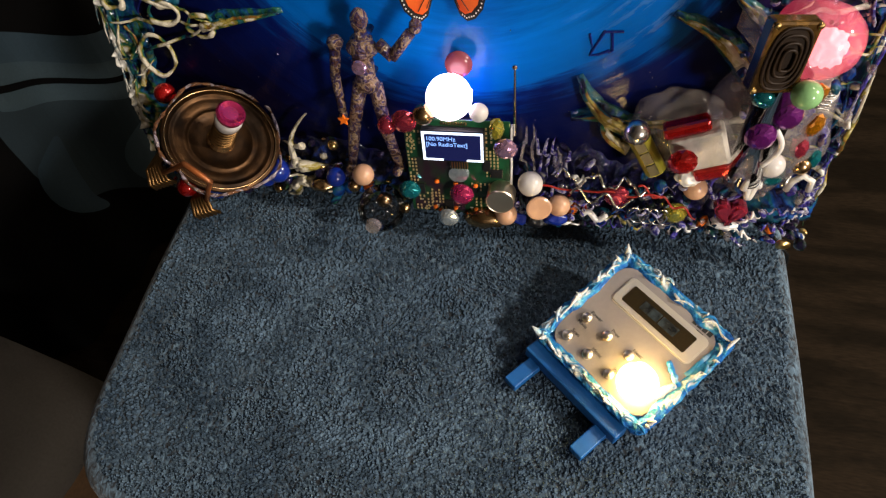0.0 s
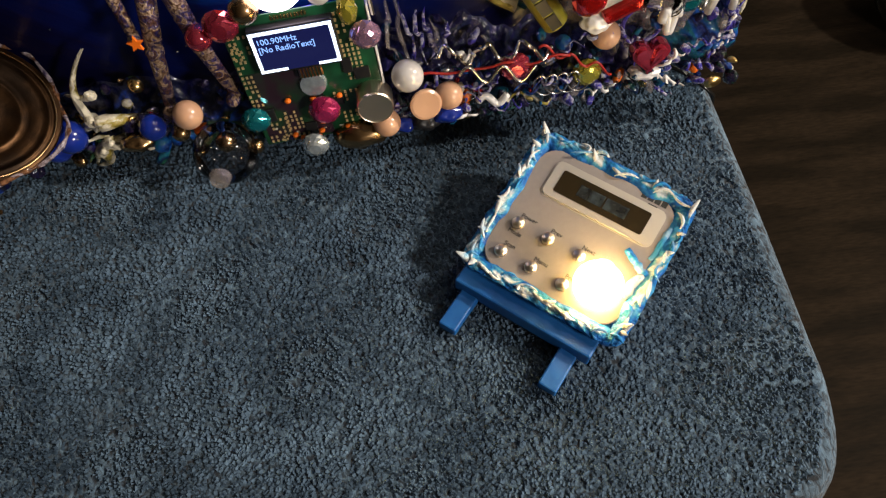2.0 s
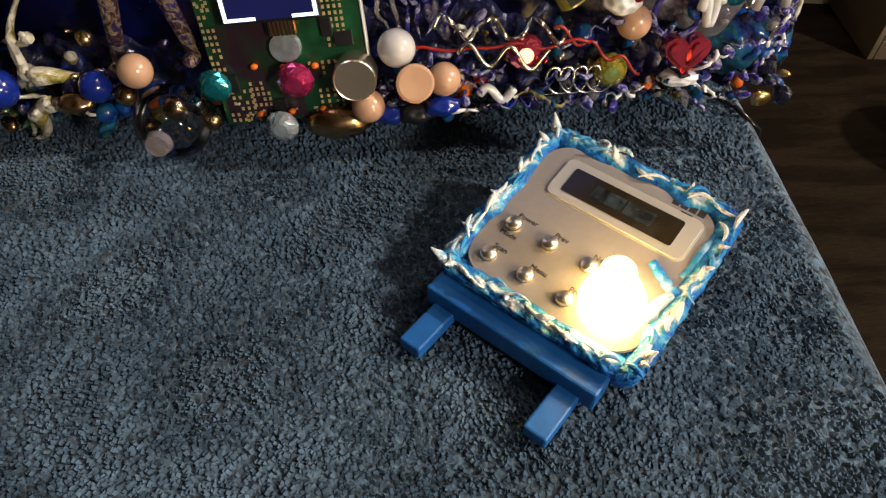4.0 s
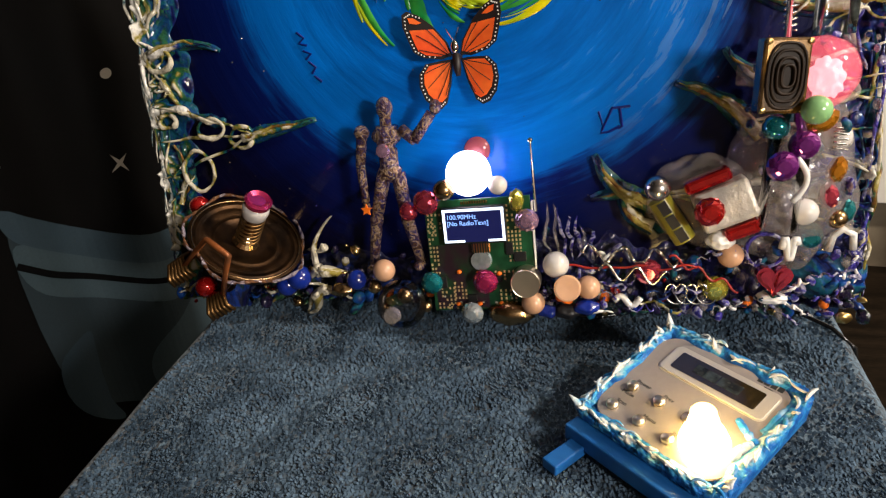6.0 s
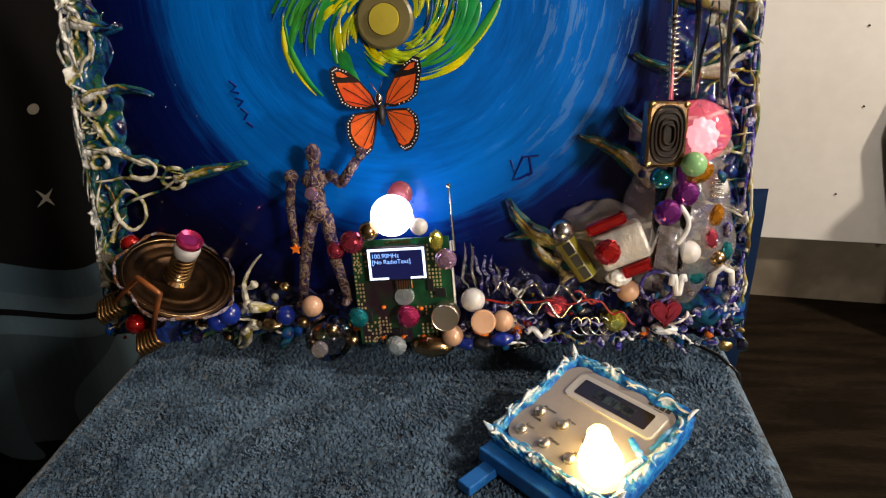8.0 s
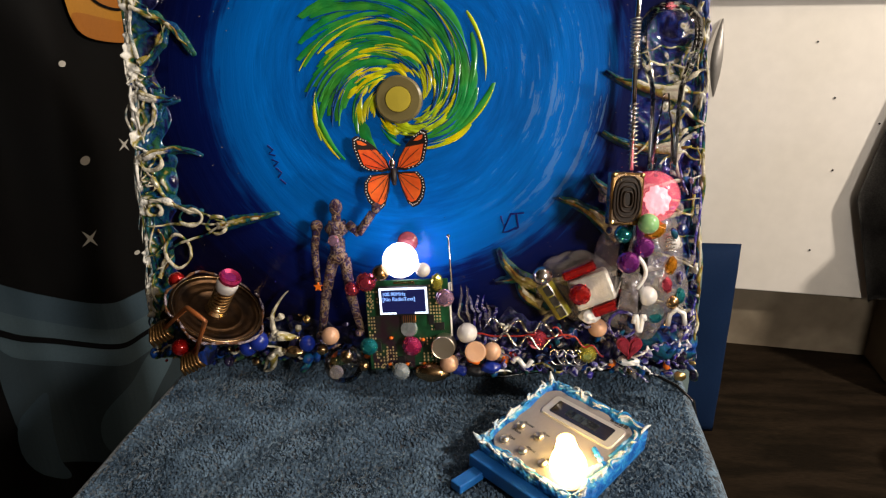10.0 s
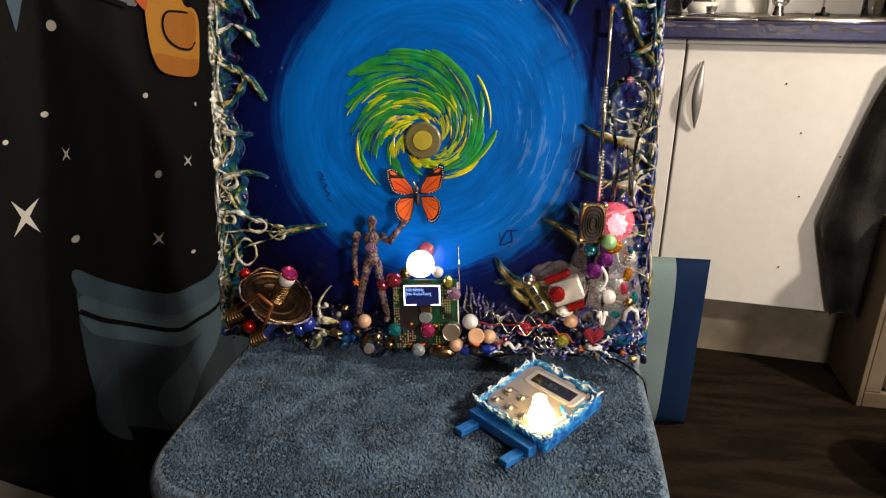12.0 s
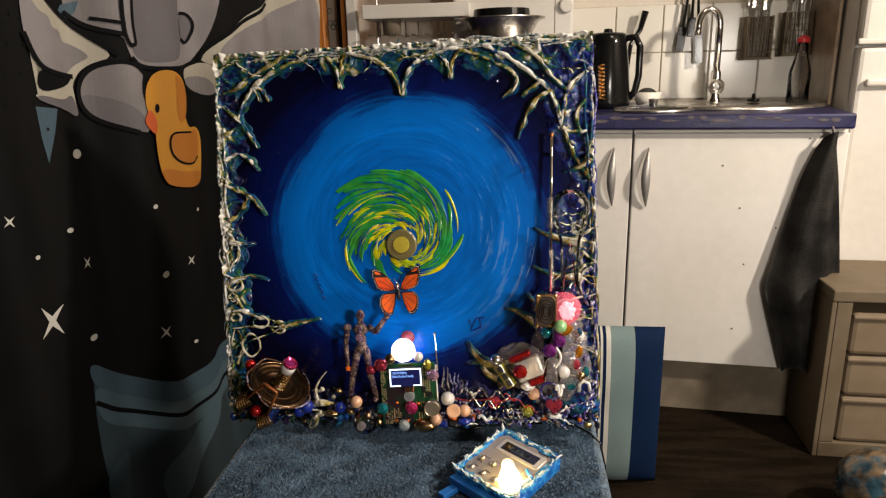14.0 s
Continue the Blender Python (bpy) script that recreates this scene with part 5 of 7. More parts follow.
T = Z1 - 0.004
for pts, r0, r1, m, m2 in (
        ([(-0.10, T), (-0.045, 0.598), (-0.017, 0.572), (-0.006, 0.539)], 0.0028, 0.0022, "ridge", "ridge_gold"), ([(0.10, T), (0.045, 0.600), (0.004, 0.580), (-0.005, 0.539)], 0.0028, 0.0024, "ridge_white", "ridge"),
        ([(-0.125, T), (-0.108, 0.59), (-0.104, 0.575), (-0.102, 0.553)], 0.004, 0.003, "ridge", "ridge_white"), ([(-0.09, T), (-0.098, 0.59), (-0.102, 0.56)], 0.003, 0.002, "ridge_gold", "ridge"),
        ([(0.045, 0.60), (0.06, 0.595), (0.067, 0.58), (0.069, 0.560)], 0.0026, 0.002, "ridge", "ridge_white"), ([(0.095, 0.606), (0.080, 0.596), (0.072, 0.58), (0.069, 0.560)], 0.0026, 0.002, "ridge_gold", "ridge"),
        ([(0.085, 0.603), (0.125, 0.59), (0.165, 0.565), (0.172, 0.548), (0.150, 0.527)], 0.003, 0.0022, "ridge", "ridge_gold"), ([(0.12, T), (0.165, 0.585), (0.205, 0.548), (0.222, 0.535), (0.236, 0.480)], 0.0034, 0.003, "ridge_white", "ridge"),
        ([(0.165, T), (0.20, 0.59), (0.225, 0.55), (0.25, 0.53)], 0.003, 0.003, "ridge", "ridge_white"), ([(0.222, 0.535), (0.198, 0.525), (0.182, 0.50), (0.170, 0.466)], 0.0028, 0.0016, "ridge_gold", "ridge"), ([(0.205, 0.548), (0.185, 0.537), (0.178, 0.528)], 0.003, 0.0016, "ridge", "ridge_gold"),
        ([(0.236, 0.48), (0.25, 0.47), (0.272, 0.475)], 0.003, 0.003, "ridge", "ridge_white"), ([(0.275, 0.40), (0.25, 0.44), (0.238, 0.48)], 0.0026, 0.003, "ridge_gold", "ridge"), ([(0.274, 0.56), (0.25, 0.545), (0.24, 0.52), (0.236, 0.48)], 0.003, 0.0024, "ridge_white", "ridge_gold"), ([(0.272, 0.52), (0.255, 0.50), (0.262, 0.47)], 0.0026, 0.0024, "ridge", "ridge"),
        ([(0.274, 0.355), (0.258, 0.34), (0.262, 0.31), (0.25, 0.29)], 0.0026, 0.0022, "ridge", "ridge_violet"), ([(0.276, 0.27), (0.262, 0.262), (0.258, 0.24), (0.268, 0.21)], 0.0026, 0.0022, "ridge_white", "ridge_violet"),
        ([(-0.184, T), (-0.225, 0.59), (-0.262, 0.565), (-0.292, 0.555)], 0.003, 0.003, "ridge", "ridge_gold"), ([(-0.15, 0.605), (-0.20, 0.588), (-0.235, 0.570), (-0.255, 0.545), (-0.27, 0.515)], 0.0036, 0.003, "ridge", "ridge_white"), ([(-0.245, 0.56), (-0.228, 0.562), (-0.218, 0.541)], 0.003, 0.0014, "ridge_white", "ridge_gold"), ([(-0.242, 0.562), (-0.232, 0.55), (-0.232, 0.54)], 0.0024, 0.0012, "ridge", "ridge"), ([(-0.29, 0.535), (-0.27, 0.515), (-0.256, 0.498), (-0.240, 0.469)], 0.003, 0.0016, "ridge", "ridge_white"), ([(-0.29, 0.49), (-0.272, 0.503), (-0.258, 0.50)], 0.0024, 0.002, "ridge_gold", "ridge"),
        ([(-0.292, 0.41), (-0.27, 0.402), (-0.252, 0.392), (-0.231, 0.362)], 0.003, 0.0016, "ridge", "ridge_gold"), ([(-0.29, 0.355), (-0.272, 0.365), (-0.258, 0.392)], 0.0026, 0.0022, "ridge_gold", "ridge"), ([(-0.292, 0.45), (-0.272, 0.462), (-0.256, 0.454), (-0.240, 0.434)], 0.003, 0.002, "ridge_white", "ridge"), ([(-0.29, 0.28), (-0.275, 0.30), (-0.28, 0.33)], 0.0026, 0.0024, "ridge", "ridge_white"), ([(-0.292, 0.21), (-0.275, 0.212), (-0.255, 0.200), (-0.235, 0.196)], 0.003, 0.0026, "ridge_white", "ridge"), ([(-0.288, 0.125), (-0.276, 0.15), (-0.285, 0.18)], 0.0026, 0.0026, "ridge", "ridge_gold")):
    ridge(pts, r0, r1, m, m2)

# the yellow and green spiral of thick strokes round the hub
HX, HZ = -0.014, 0.310


def stroke(name, a0, r0, sweep, grow, width, material, lift):
    n = 14
    left, right, topv = [], [], []
    bm = bmesh.new()
    for i in range(n + 1):
        s = i / n
        a, r = a0 + sweep * s, r0 * math.exp(grow * s)
        w = width * math.sin(math.pi * (0.06 + 0.94 * s) ** 0.7) * (1 + 0.2 * math.sin(9 * s + a0))
        c, q = math.cos(a), math.sin(a)
        px, pz = HX + r * c, HZ + r * q
        left.append(bm.verts.new((px - c * w, -0.0004, pz - q * w)))
        right.append(bm.verts.new((px + c * w, -0.0004, pz + q * w)))
        topv.append(bm.verts.new((px, -0.0004 - lift * math.sin(math.pi * min(1, 0.1 + s)) - 0.0004, pz)))
    for i in range(n):
        bm.faces.new((left[i], left[i + 1], topv[i + 1], topv[i]))
        bm.faces.new((topv[i], topv[i + 1], right[i + 1], right[i]))
    bmesh.ops.recalc_face_normals(bm, faces=bm.faces)
    for f in bm.faces:
        if f.normal.y > 0:
            f.normal_flip()
    part(name, bm, material, art, smooth=True)


REACH = ((-95, 0.055), (-45, 0.066), (0, 0.092), (30, 0.098), (60, 0.112), (90, 0.132), (140, 0.150), (165, 0.122), (190, 0.106), (215, 0.094), (250, 0.064), (265, 0.055))


def reach(a):
    """How far from the hub the spiral goes in the direction a."""
    deg = (math.degrees(a) + 95) % 360 - 95
    for (a0, r0), (a1, r1) in zip(REACH, REACH[1:]):
        if a0 <= deg <= a1:
            return 0.9 * (r0 + (r1 - r0) * (deg - a0) / (a1 - a0))
    return 0.05


M["blue_paint"] = mat("blue_stroke_paint", (0.0, 0.10, 0.40), 0.35, vary=0.3, scale=80, second=(0.0, 0.05, 0.25), second_scale=30, coat=0.4)
sr = random.Random(31)
# broad green sweeps, thicker above the hub
for i in range(112):
    a = radians(sr.uniform(0, 200) if i % 4 else sr.uniform(0, 360))
    rm = reach(a)
    r = 0.034 + (rm - 0.034) * sr.random() ** 0.7
    sweep = sr.uniform(0.5, 1.3)
    stroke("green_stroke", a, r, -sweep, -sr.uniform(0.25, 0.55) * sweep, sr.choice((0.0010, 0.0020, 0.0036, 0.0056)), "green_paint", 0.0012)
# yellow licks nearer the hub, dragged through the green
for i in range(105):
    a = radians(sr.uniform(-100, 215))
    rm = 0.74 * reach(a)
    r = 0.032 + (rm - 0.032) * sr.random() ** 1.3
    sweep = sr.uniform(0.3, 0.95)
    stroke("yellow_stroke", a, r, -sweep, -sr.uniform(0.2, 0.7) * sweep, sr.choice((0.0008, 0.0014, 0.002, 0.0032, 0.0045)), "yellow_paint", 0.0018)
# long outer arcs with a bright lip
for a, r, sweep, grow, w, m in ((140, 0.148, 1.5, -0.42, 0.0045, "green_paint"), (128, 0.141, 1.2, -0.30, 0.0045, "green_paint"), (112, 0.138, 1.1, -0.3, 0.0032, "green_paint"), (150, 0.132, 1.4, -0.35, 0.005, "green_paint"), (160, 0.118, 1.3, -0.25, 0.004, "green_paint"),
                                (163, 0.122, 1.2, -0.3, 0.0014, "yellow_paint"), (150, 0.108, 1.3, -0.3, 0.002, "yellow_paint"), (75, 0.117, 1.2, -0.45, 0.0055, "green_paint"), (72, 0.110, 0.9, -0.4, 0.0018, "yellow_paint"), (50, 0.121, 0.7, -0.2, 0.002, "yellow_paint"),
                                (40, 0.108, 0.8, -0.4, 0.0035, "green_paint"), (8, 0.108, 1.0, -0.6, 0.0042, "green_paint"), (4, 0.106, 1.1, -0.6, 0.0012, "yellow_paint"), (-20, 0.086, 0.9, -0.4, 0.003, "yellow_paint"), (225, 0.094, 0.95, 0.05, 0.0026, "green_paint"), (222, 0.098, 0.7, 0.05, 0.0014, "yellow_paint"), (205, 0.104, 0.6, -0.05, 0.0022, "yellow_paint"), (250, 0.066, 0.3, 0.0, 0.0024, "yellow_paint")):
    stroke("long_stroke", radians(a), 0.9 * r, -sweep, grow, w, m, 0.0016)
# blue lines scored through the wet paint
for i in range(60):
    a = radians(sr.uniform(-30, 200))
    r = 0.036 + (reach(a) - 0.036) * sr.random()
    sweep = sr.uniform(0.4, 1.1)
    stroke("blue_stroke", a, r, -sweep, -sr.uniform(0.25, 0.6) * sweep, sr.uniform(0.0005, 0.0016), "blue_paint", 0.0024)

M["hub_outer"] = mat("hub_outer", (0.16, 0.13, 0.05), 0.35, vary=0.15, coat=0.4)
M["hub_inner"] = mat("hub_inner", (0.45, 0.36, 0.04), 0.35, vary=0.1, coat=0.4)
hub = part("hub", lathe([(0, 0), (0.024, 0), (0.024, 0.006), (0.022, 0.008), (0.0135, 0.008), (0.0135, 0.007), (0, 0.007)], 40, m=pose(HX, 0.0, HZ, 90, 0, 0)), "hub_outer", art, "olive translucent disc in the middle of the vortex")
part("hub_centre", lathe([(0, 0.007), (0.013, 0.007), (0.0125, 0.0095), (0, 0.010)], 32, m=pose(HX, 0.0, HZ, 90, 0, 0)), "hub_inner", hub, "yellow disc")
# inked marks
for pts in ([(0.088, 0.190), (0.092, 0.178), (0.099, 0.193)], [(0.092, 0.178), (0.090, 0.173), (0.096, 0.174), (0.104, 0.178)], [(0.104, 0.192), (0.106, 0.178), (0.103, 0.176)], [(0.099, 0.192), (0.112, 0.193)],
            [(-0.158, 0.267), (-0.152, 0.262), (-0.157, 0.258), (-0.150, 0.256)], [(-0.154, 0.252), (-0.147, 0.249), (-0.152, 0.245)], [(-0.150, 0.243), (-0.144, 0.238), (-0.148, 0.233)], [(-0.146, 0.231), (-0.140, 0.226)]):
    part("ink_mark", tube([(x, -0.0006, z) for x, z in pts], 0.0010, 6), "ink", art)
# glitter caught in the varnish
gm = mesh_of("glitter", ball(0.0007, sub=1), "chrome")
for i in range(170):
    x, z = rng.uniform(X0 + 0.02, X1 - 0.02), rng.uniform(0.09, 0.59)
    if math.hypot(x + 0.01, z - 0.335) < 0.19 and rng.random() < 0.75:
        continue
    g = new("glitter", gm)
    g.parent = art
    g.location = (x, -0.0004, z)

# ---- things fixed to the artwork ----
def at(x, d, z, rx=0, ry=0, rz=0):
    """A pose on the artwork: x along, d out of its face, z up."""
    return BASE @ pose(x, -d, z, rx, ry, rz)


def gem_material(name, colour, trans=0.55, rough=0.1, emit=0.0):
    return mat(name, tuple(c * 0.75 for c in colour), rough, vary=0.35, scale=160, trans=0.0, metal=0.7, coat=1.0, ior=1.6)


M.update({
    "ruby": gem_material("red_gem", (0.75, 0.015, 0.015)), "pink": gem_material("pink_gem", (0.75, 0.04, 0.2)), "rose": gem_material("rose_gem", (0.7, 0.06, 0.12)),
    "teal_gem": gem_material("teal_gem", (0.01, 0.32, 0.38)), "violet": gem_material("violet_gem", (0.3, 0.03, 0.35)), "amber": gem_material("amber_gem", (0.85, 0.32, 0.01)),
    "lemon": gem_material("lemon_gem", (0.7, 0.62, 0.08)), "ice": gem_material("clear_gem", (0.75, 0.85, 0.9), 0.8), "lilac": gem_material("lilac_gem", (0.6, 0.35, 0.55)),
    "jade": mat("jade_bead", (0.22, 0.42, 0.18), 0.15, vary=0.15, coat=0.6), "pearl": mat("pearl_bead", (0.55, 0.52, 0.50), 0.25, vary=0.05, coat=0.5),
    "peach": mat("peach_bead", (0.50, 0.29, 0.18), 0.25, vary=0.1, coat=0.5), "silver": mat("silver_bead", (0.6, 0.57, 0.55), 0.25, 1.0, vary=0.05),
    "bronze": mat("bronze_bead", (0.4, 0.26, 0.13), 0.25, 1.0, vary=0.15), "blue_bead": mat("blue_bead", (0.006, 0.02, 0.20), 0.15, vary=0.1, coat=0.8),
    "orange_clay": mat("orange_clay", (0.8, 0.16, 0.01), 0.4, vary=0.2), "white_glue": mat("white_glue", (0.72, 0.7, 0.68), 0.3, vary=0.1, coat=0.4),
    "red_wire": mat("red_wire", (0.28, 0.012, 0.008), 0.4, vary=0.1), "black_clay": mat("black_clay", (0.01, 0.01, 0.012), 0.35, vary=0.2),
})


def gem(x, z, d, r, material, label, kind="round", height=0.6, turn=0.0, tilt=0.0):
    n = 12 if kind == "round" else 8
    prof = [(0, -0.3 * r), (r * 0.9, -0.25 * r), (r, 0), (r * 0.86, height * r * 0.45), (r * 0.62, height * r * 0.82), (r * 0.42, height * r), (0, height * r)]
    bm = lathe(prof, n, m=pose(0, 0, 0, 90, 0, 0))
    for v in bm.verts:
        if len(v.link_edges) > 2 and int(round(v.co.y / (height * r) * 10)) % 2:
            v.co = Matrix.Rotation(math.pi / n, 3, "Y") @ v.co
    if kind == "oval":
        bmesh.ops.transform(bm, matrix=Matrix.Diagonal((0.75, 1, 1.15, 1)), verts=bm.verts)
    if kind == "heart":
        out = []
        for k in range(24):
            t = 2 * math.pi * k / 24
            out.append((r * 0.066 * 16 * math.sin(t) ** 3, r * 0.066 * (13 * math.cos(t) - 5 * math.cos(2 * t) - 2 * math.cos(3 * t) - math.cos(4 * t))))
        bm.free()
        bm = slab(out, -height * r, 0.3 * r, bevel=r * 0.2)
    thing("gem", at(x, d, z, tilt, turn, 0), label, "gem", "gems on the artwork", bm, material)
    return x, z, d


def bead(x, z, d, r, material, label):
    thing("bead", at(x, d, z), label, "bead", "beads on the artwork", ball(r, sub=3), material, True)


for a in ((-0.001, 0.063, 0.044, 0.0105, "pink", "faceted pink gem on the circuit board"), (-0.046, 0.061, 0.042, 0.0095, "teal_gem", "faceted teal gem beside the circuit board"),
          (0.125, 0.069, 0.034, 0.0105, "rose", "faceted pink gem among wires"), (0.174, 0.055, 0.032, 0.0105, "lemon", "faceted yellow gem at the foot"),
          (0.239, 0.094, 0.022, 0.0105, "teal_gem", "faceted teal gem near the corner"), (0.208, 0.153, 0.062, 0.0105, "violet", "faceted violet gem on the glass tube"),
          (0.222, 0.166, 0.055, 0.0105, "violet", "dark violet gem beside the glass tube"), (0.034, 0.114, 0.046, 0.0095, "lilac", "pale lilac gem beside the display"), (0.165, 0.120, 0.052, 0.0108, "ruby", "faceted red gem on the white block"),
          (-0.047, 0.128, 0.040, 0.0105, "rose", "rose red gem above the circuit board"), (-0.013, 0.036, 0.044, 0.0095, "ice", "clear sparkling gem under the circuit board")):
    gem(*a)
gem(0.214, 0.065, 0.034, 0.012, "rose", "heart shaped pink gem at the foot", "heart")
gem(0.252, 0.143, 0.026, 0.0095, "amber", "oval amber gem beside the spring", "oval", turn=15)
gem(0.248, 0.125, 0.028, 0.0095, "rose", "oval rose gem near the border", "oval", turn=-10)
gem(0.232, 0.181, 0.052, 0.0105, "amber", "large oval amber gem beside the bead", "oval", turn=60)
gem(0.262, 0.113, 0.024, 0.008, "teal_gem", "small teal oval gem near border", "oval")
gem(0.026, 0.129, 0.042, 0.0085, "lemon", "clear gem with yellow inside", "oval", height=0.9)
for a in ((0.224, 0.190, 0.068, 0.0095, "jade", "green jade bead beside the loudspeaker"), (0.229, 0.117, 0.042, 0.0095, "pearl", "white round bead on the resin"), (-0.087, 0.071, 0.040, 0.0095, "peach", "peach coloured bead at the figure's feet"),
          (0.080, 0.058, 0.040, 0.0095, "peach", "peach coloured bead beside the coin"), (0.037, 0.046, 0.044, 0.0095, "peach", "peach bead under the knob"), (0.184, 0.082, 0.032, 0.0095, "peach", "peach bead under the white block"),
          (-0.030, 0.139, 0.045, 0.0085, "bronze", "shiny bronze bead above the board"), (0.255, 0.108, 0.026, 0.0075, "bronze", "bronze metal bead near the border"), (0.130, 0.136, 0.042, 0.0095, "silver", "silver pearl bead on the small can"),
          (-0.063, 0.120, 0.035, 0.008, "rose", "dark red bead behind the figure"), (-0.115, 0.060, 0.033, 0.009, "blue_bead", "glossy blue bead at the foot"), (-0.168, 0.062, 0.034, 0.011, "blue_bead", "glossy blue bead at the foot"), (-0.18, 0.055, 0.034, 0.010, "blue_bead", "dark blue bead at the foot"),
          (-0.098, 0.055, 0.036, 0.006, "bronze", "small bronze bead at the foot"), (-0.052, 0.040, 0.042, 0.005, "bronze", "small gold bead at the foot"), (0.205, 0.178, 0.05, 0.009, "teal_gem", "teal glass bead on the tube")):
    bead(*a)
bead(0.012, 0.141, 0.040, 0.0075, "pearl", "pale pink bead beside the lit ball")
bead(0.055, 0.076, 0.038, 0.0105, "pearl", "mottled white bead beside the board")
coin = thing("coin", at(0.064, 0.048, 0.060), "dull gold coin among peach beads", "coin", bm=lathe([(0, 0), (0.0105, 0), (0.0105, 0.002), (0.009, 0.0025), (0, 0.002)], 28, m=pose(0, 0, 0, 80, 0, 10)), material="peach")
glass_ball = thing("glass_ball", at(-0.070, 0.052, 0.046), "clear glass ball with a frosted cap", "glass ball")
part("globe", ball(0.0205, sub=4), "globe", glass_ball, smooth=True)
part("inner_bead", ball(0.007, (0.002, 0.004, 0.006), sub=2), "bronze", glass_ball, smooth=True)
part("cap", lathe([(0, 0.0), (0.007, 0.0), (0.006, 0.005), (0, 0.006)], 18, m=pose(-0.002, -0.0195, -0.002, 90, 0, 0)), "clear_resin", glass_ball, "frosted white cap")

# figure: one plain mesh of an upright articulated form, arm raised
M["figure"] = glaze_material("figure_paint", [(0.006, 0.005, 0.05), (0.08, 0.035, 0.015), (0.012, 0.01, 0.08), (0.28, 0.19, 0.12), (0.06, 0.025, 0.01), (0.015, 0.01, 0.06)], 130)


def limb(bm, pts, r0, r1):
    n = len(pts)
    tube(pts, [r0 + (r1 - r0) * i / (n - 1) for i in range(n)], 10, bm)


fb = bmesh.new()
D = -0.026
ball(0.0062, (-0.079, D, 0.203), fb, 3, (0.92, 1, 1.25))
tube([(-0.079, D, 0.195), (-0.079, D, 0.186)], 0.004, 8, fb)
limb(fb, [(-0.079, D, 0.188), (-0.080, D, 0.178), (-0.080, D, 0.168)], 0.0080, 0.0065)
ball(0.0092, (-0.079, D, 0.181), fb, 3, (1.25, 0.75, 0.8))
ball(0.0068, (-0.079, D, 0.166), fb, 2, (1, 0.8, 0.9))
ball(0.0084, (-0.079, D, 0.151), fb, 3, (1.1, 0.85, 0.85))
tube([(-0.079, D, 0.170), (-0.079, D, 0.150)], 0.007, 10, fb)
for sx, fx, fz in ((-0.084, -0.100, 0.072), (-0.072, -0.058, 0.076)):
    k = ((sx + fx) / 2 - 0.001, D - 0.003, 0.112)
    limb(fb, [(sx, D, 0.150), k], 0.0055, 0.0042)
    ball(0.0048, k, fb, 2)
    limb(fb, [k, (fx, D, fz)], 0.0043, 0.0032)
    ball(0.0048, (fx, D - 0.005, fz - 0.003), fb, 2, (0.8, 1.5, 0.6))
ball(0.0054, (-0.100, D, 0.184), fb, 2)
limb(fb, [(-0.100, D, 0.184), (-0.103, D - 0.002, 0.158)], 0.0038, 0.0034)
limb(fb, [(-0.103, D - 0.002, 0.158), (-0.101, D - 0.003, 0.128)], 0.0034, 0.0027)
ball(0.0036, (-0.101, D - 0.003, 0.122), fb, 2, (0.8, 0.8, 1.4))
limb(fb, [(-0.066, D, 0.185), (-0.055, D - 0.003, 0.177)], 0.0042, 0.0038)
limb(fb, [(-0.055, D - 0.003, 0.177), (-0.040, D - 0.004, 0.197)], 0.0038, 0.0032)
ball(0.0040, (-0.036, D - 0.004, 0.202), fb, 2, (1, 0.8, 1.2))
fb.normal_update()
for v in fb.verts:
    v.co += v.normal * (0.0011 + 0.0006 * noise.noise(v.co * 260))
thing("figurine", BASE, "violet and bronze painted jointed figurine with raised arm", "figurine", bm=fb, material="figure", smooth=True)
star = thing("star_charm", at(-0.0985, 0.036, 0.122), "small orange star on the figurine", "charm", bm=slab([(0.005 * (1 if k % 2 == 0 else 0.45) * math.sin(math.pi * k / 5), 0.005 * (1 if k % 2 == 0 else 0.45) * math.cos(math.pi * k / 5)) for k in range(10)], -0.001, 0.001), material="orange_clay")
disc = thing("round_badge", at(-0.080, 0.0365, 0.170), "pinkish speckled disc on the figurine's chest", "badge", bm=lathe([(0, 0), (0.006, 0), (0.005, 0.002), (0, 0.0025)], 20, m=pose(0, 0, 0, 90, 0, 0)), material="lilac")
# what holds the figurine to the canvas
for z in (0.150, 0.185):
    part("peg", tube([(-0.079, 0.0, z), (-0.079, -0.02, z)], 0.003, 8), "bed_dark", art)

# butterfly
M["wing"] = mat("butterfly_orange", (0.75, 0.07, 0.01), 0.5, vary=0.15, scale=90, second=(0.85, 0.14, 0.015), second_scale=35)
M["wing_edge"] = mat("butterfly_black", (0.012, 0.008, 0.008), 0.5, vary=0.2)
M["wing_dot"] = mat("butterfly_white", (0.75, 0.72, 0.7), 0.5, vary=0.05)
fly = thing("butterfly", at(-0.020, 0.012, 0.238, 0, -4, 0), "orange and black monarch butterfly decoration on the canvas", "butterfly")
UP = [(0.003, 0.002), (0.006, 0.012), (0.016, 0.026), (0.026, 0.035), (0.034, 0.039), (0.0385, 0.037), (0.039, 0.028), (0.036, 0.017), (0.033, 0.008), (0.026, 0.003), (0.012, 0.000)]
LO = [(0.003, -0.001), (0.013, -0.001), (0.025, -0.002), (0.031, -0.009), (0.032, -0.019), (0.029, -0.029), (0.023, -0.036), (0.017, -0.038), (0.012, -0.034), (0.007, -0.020)]


def shrink(pts, f, c):
    return [(c[0] + (x - c[0]) * f, c[1] + (z - c[1]) * f) for x, z in pts]


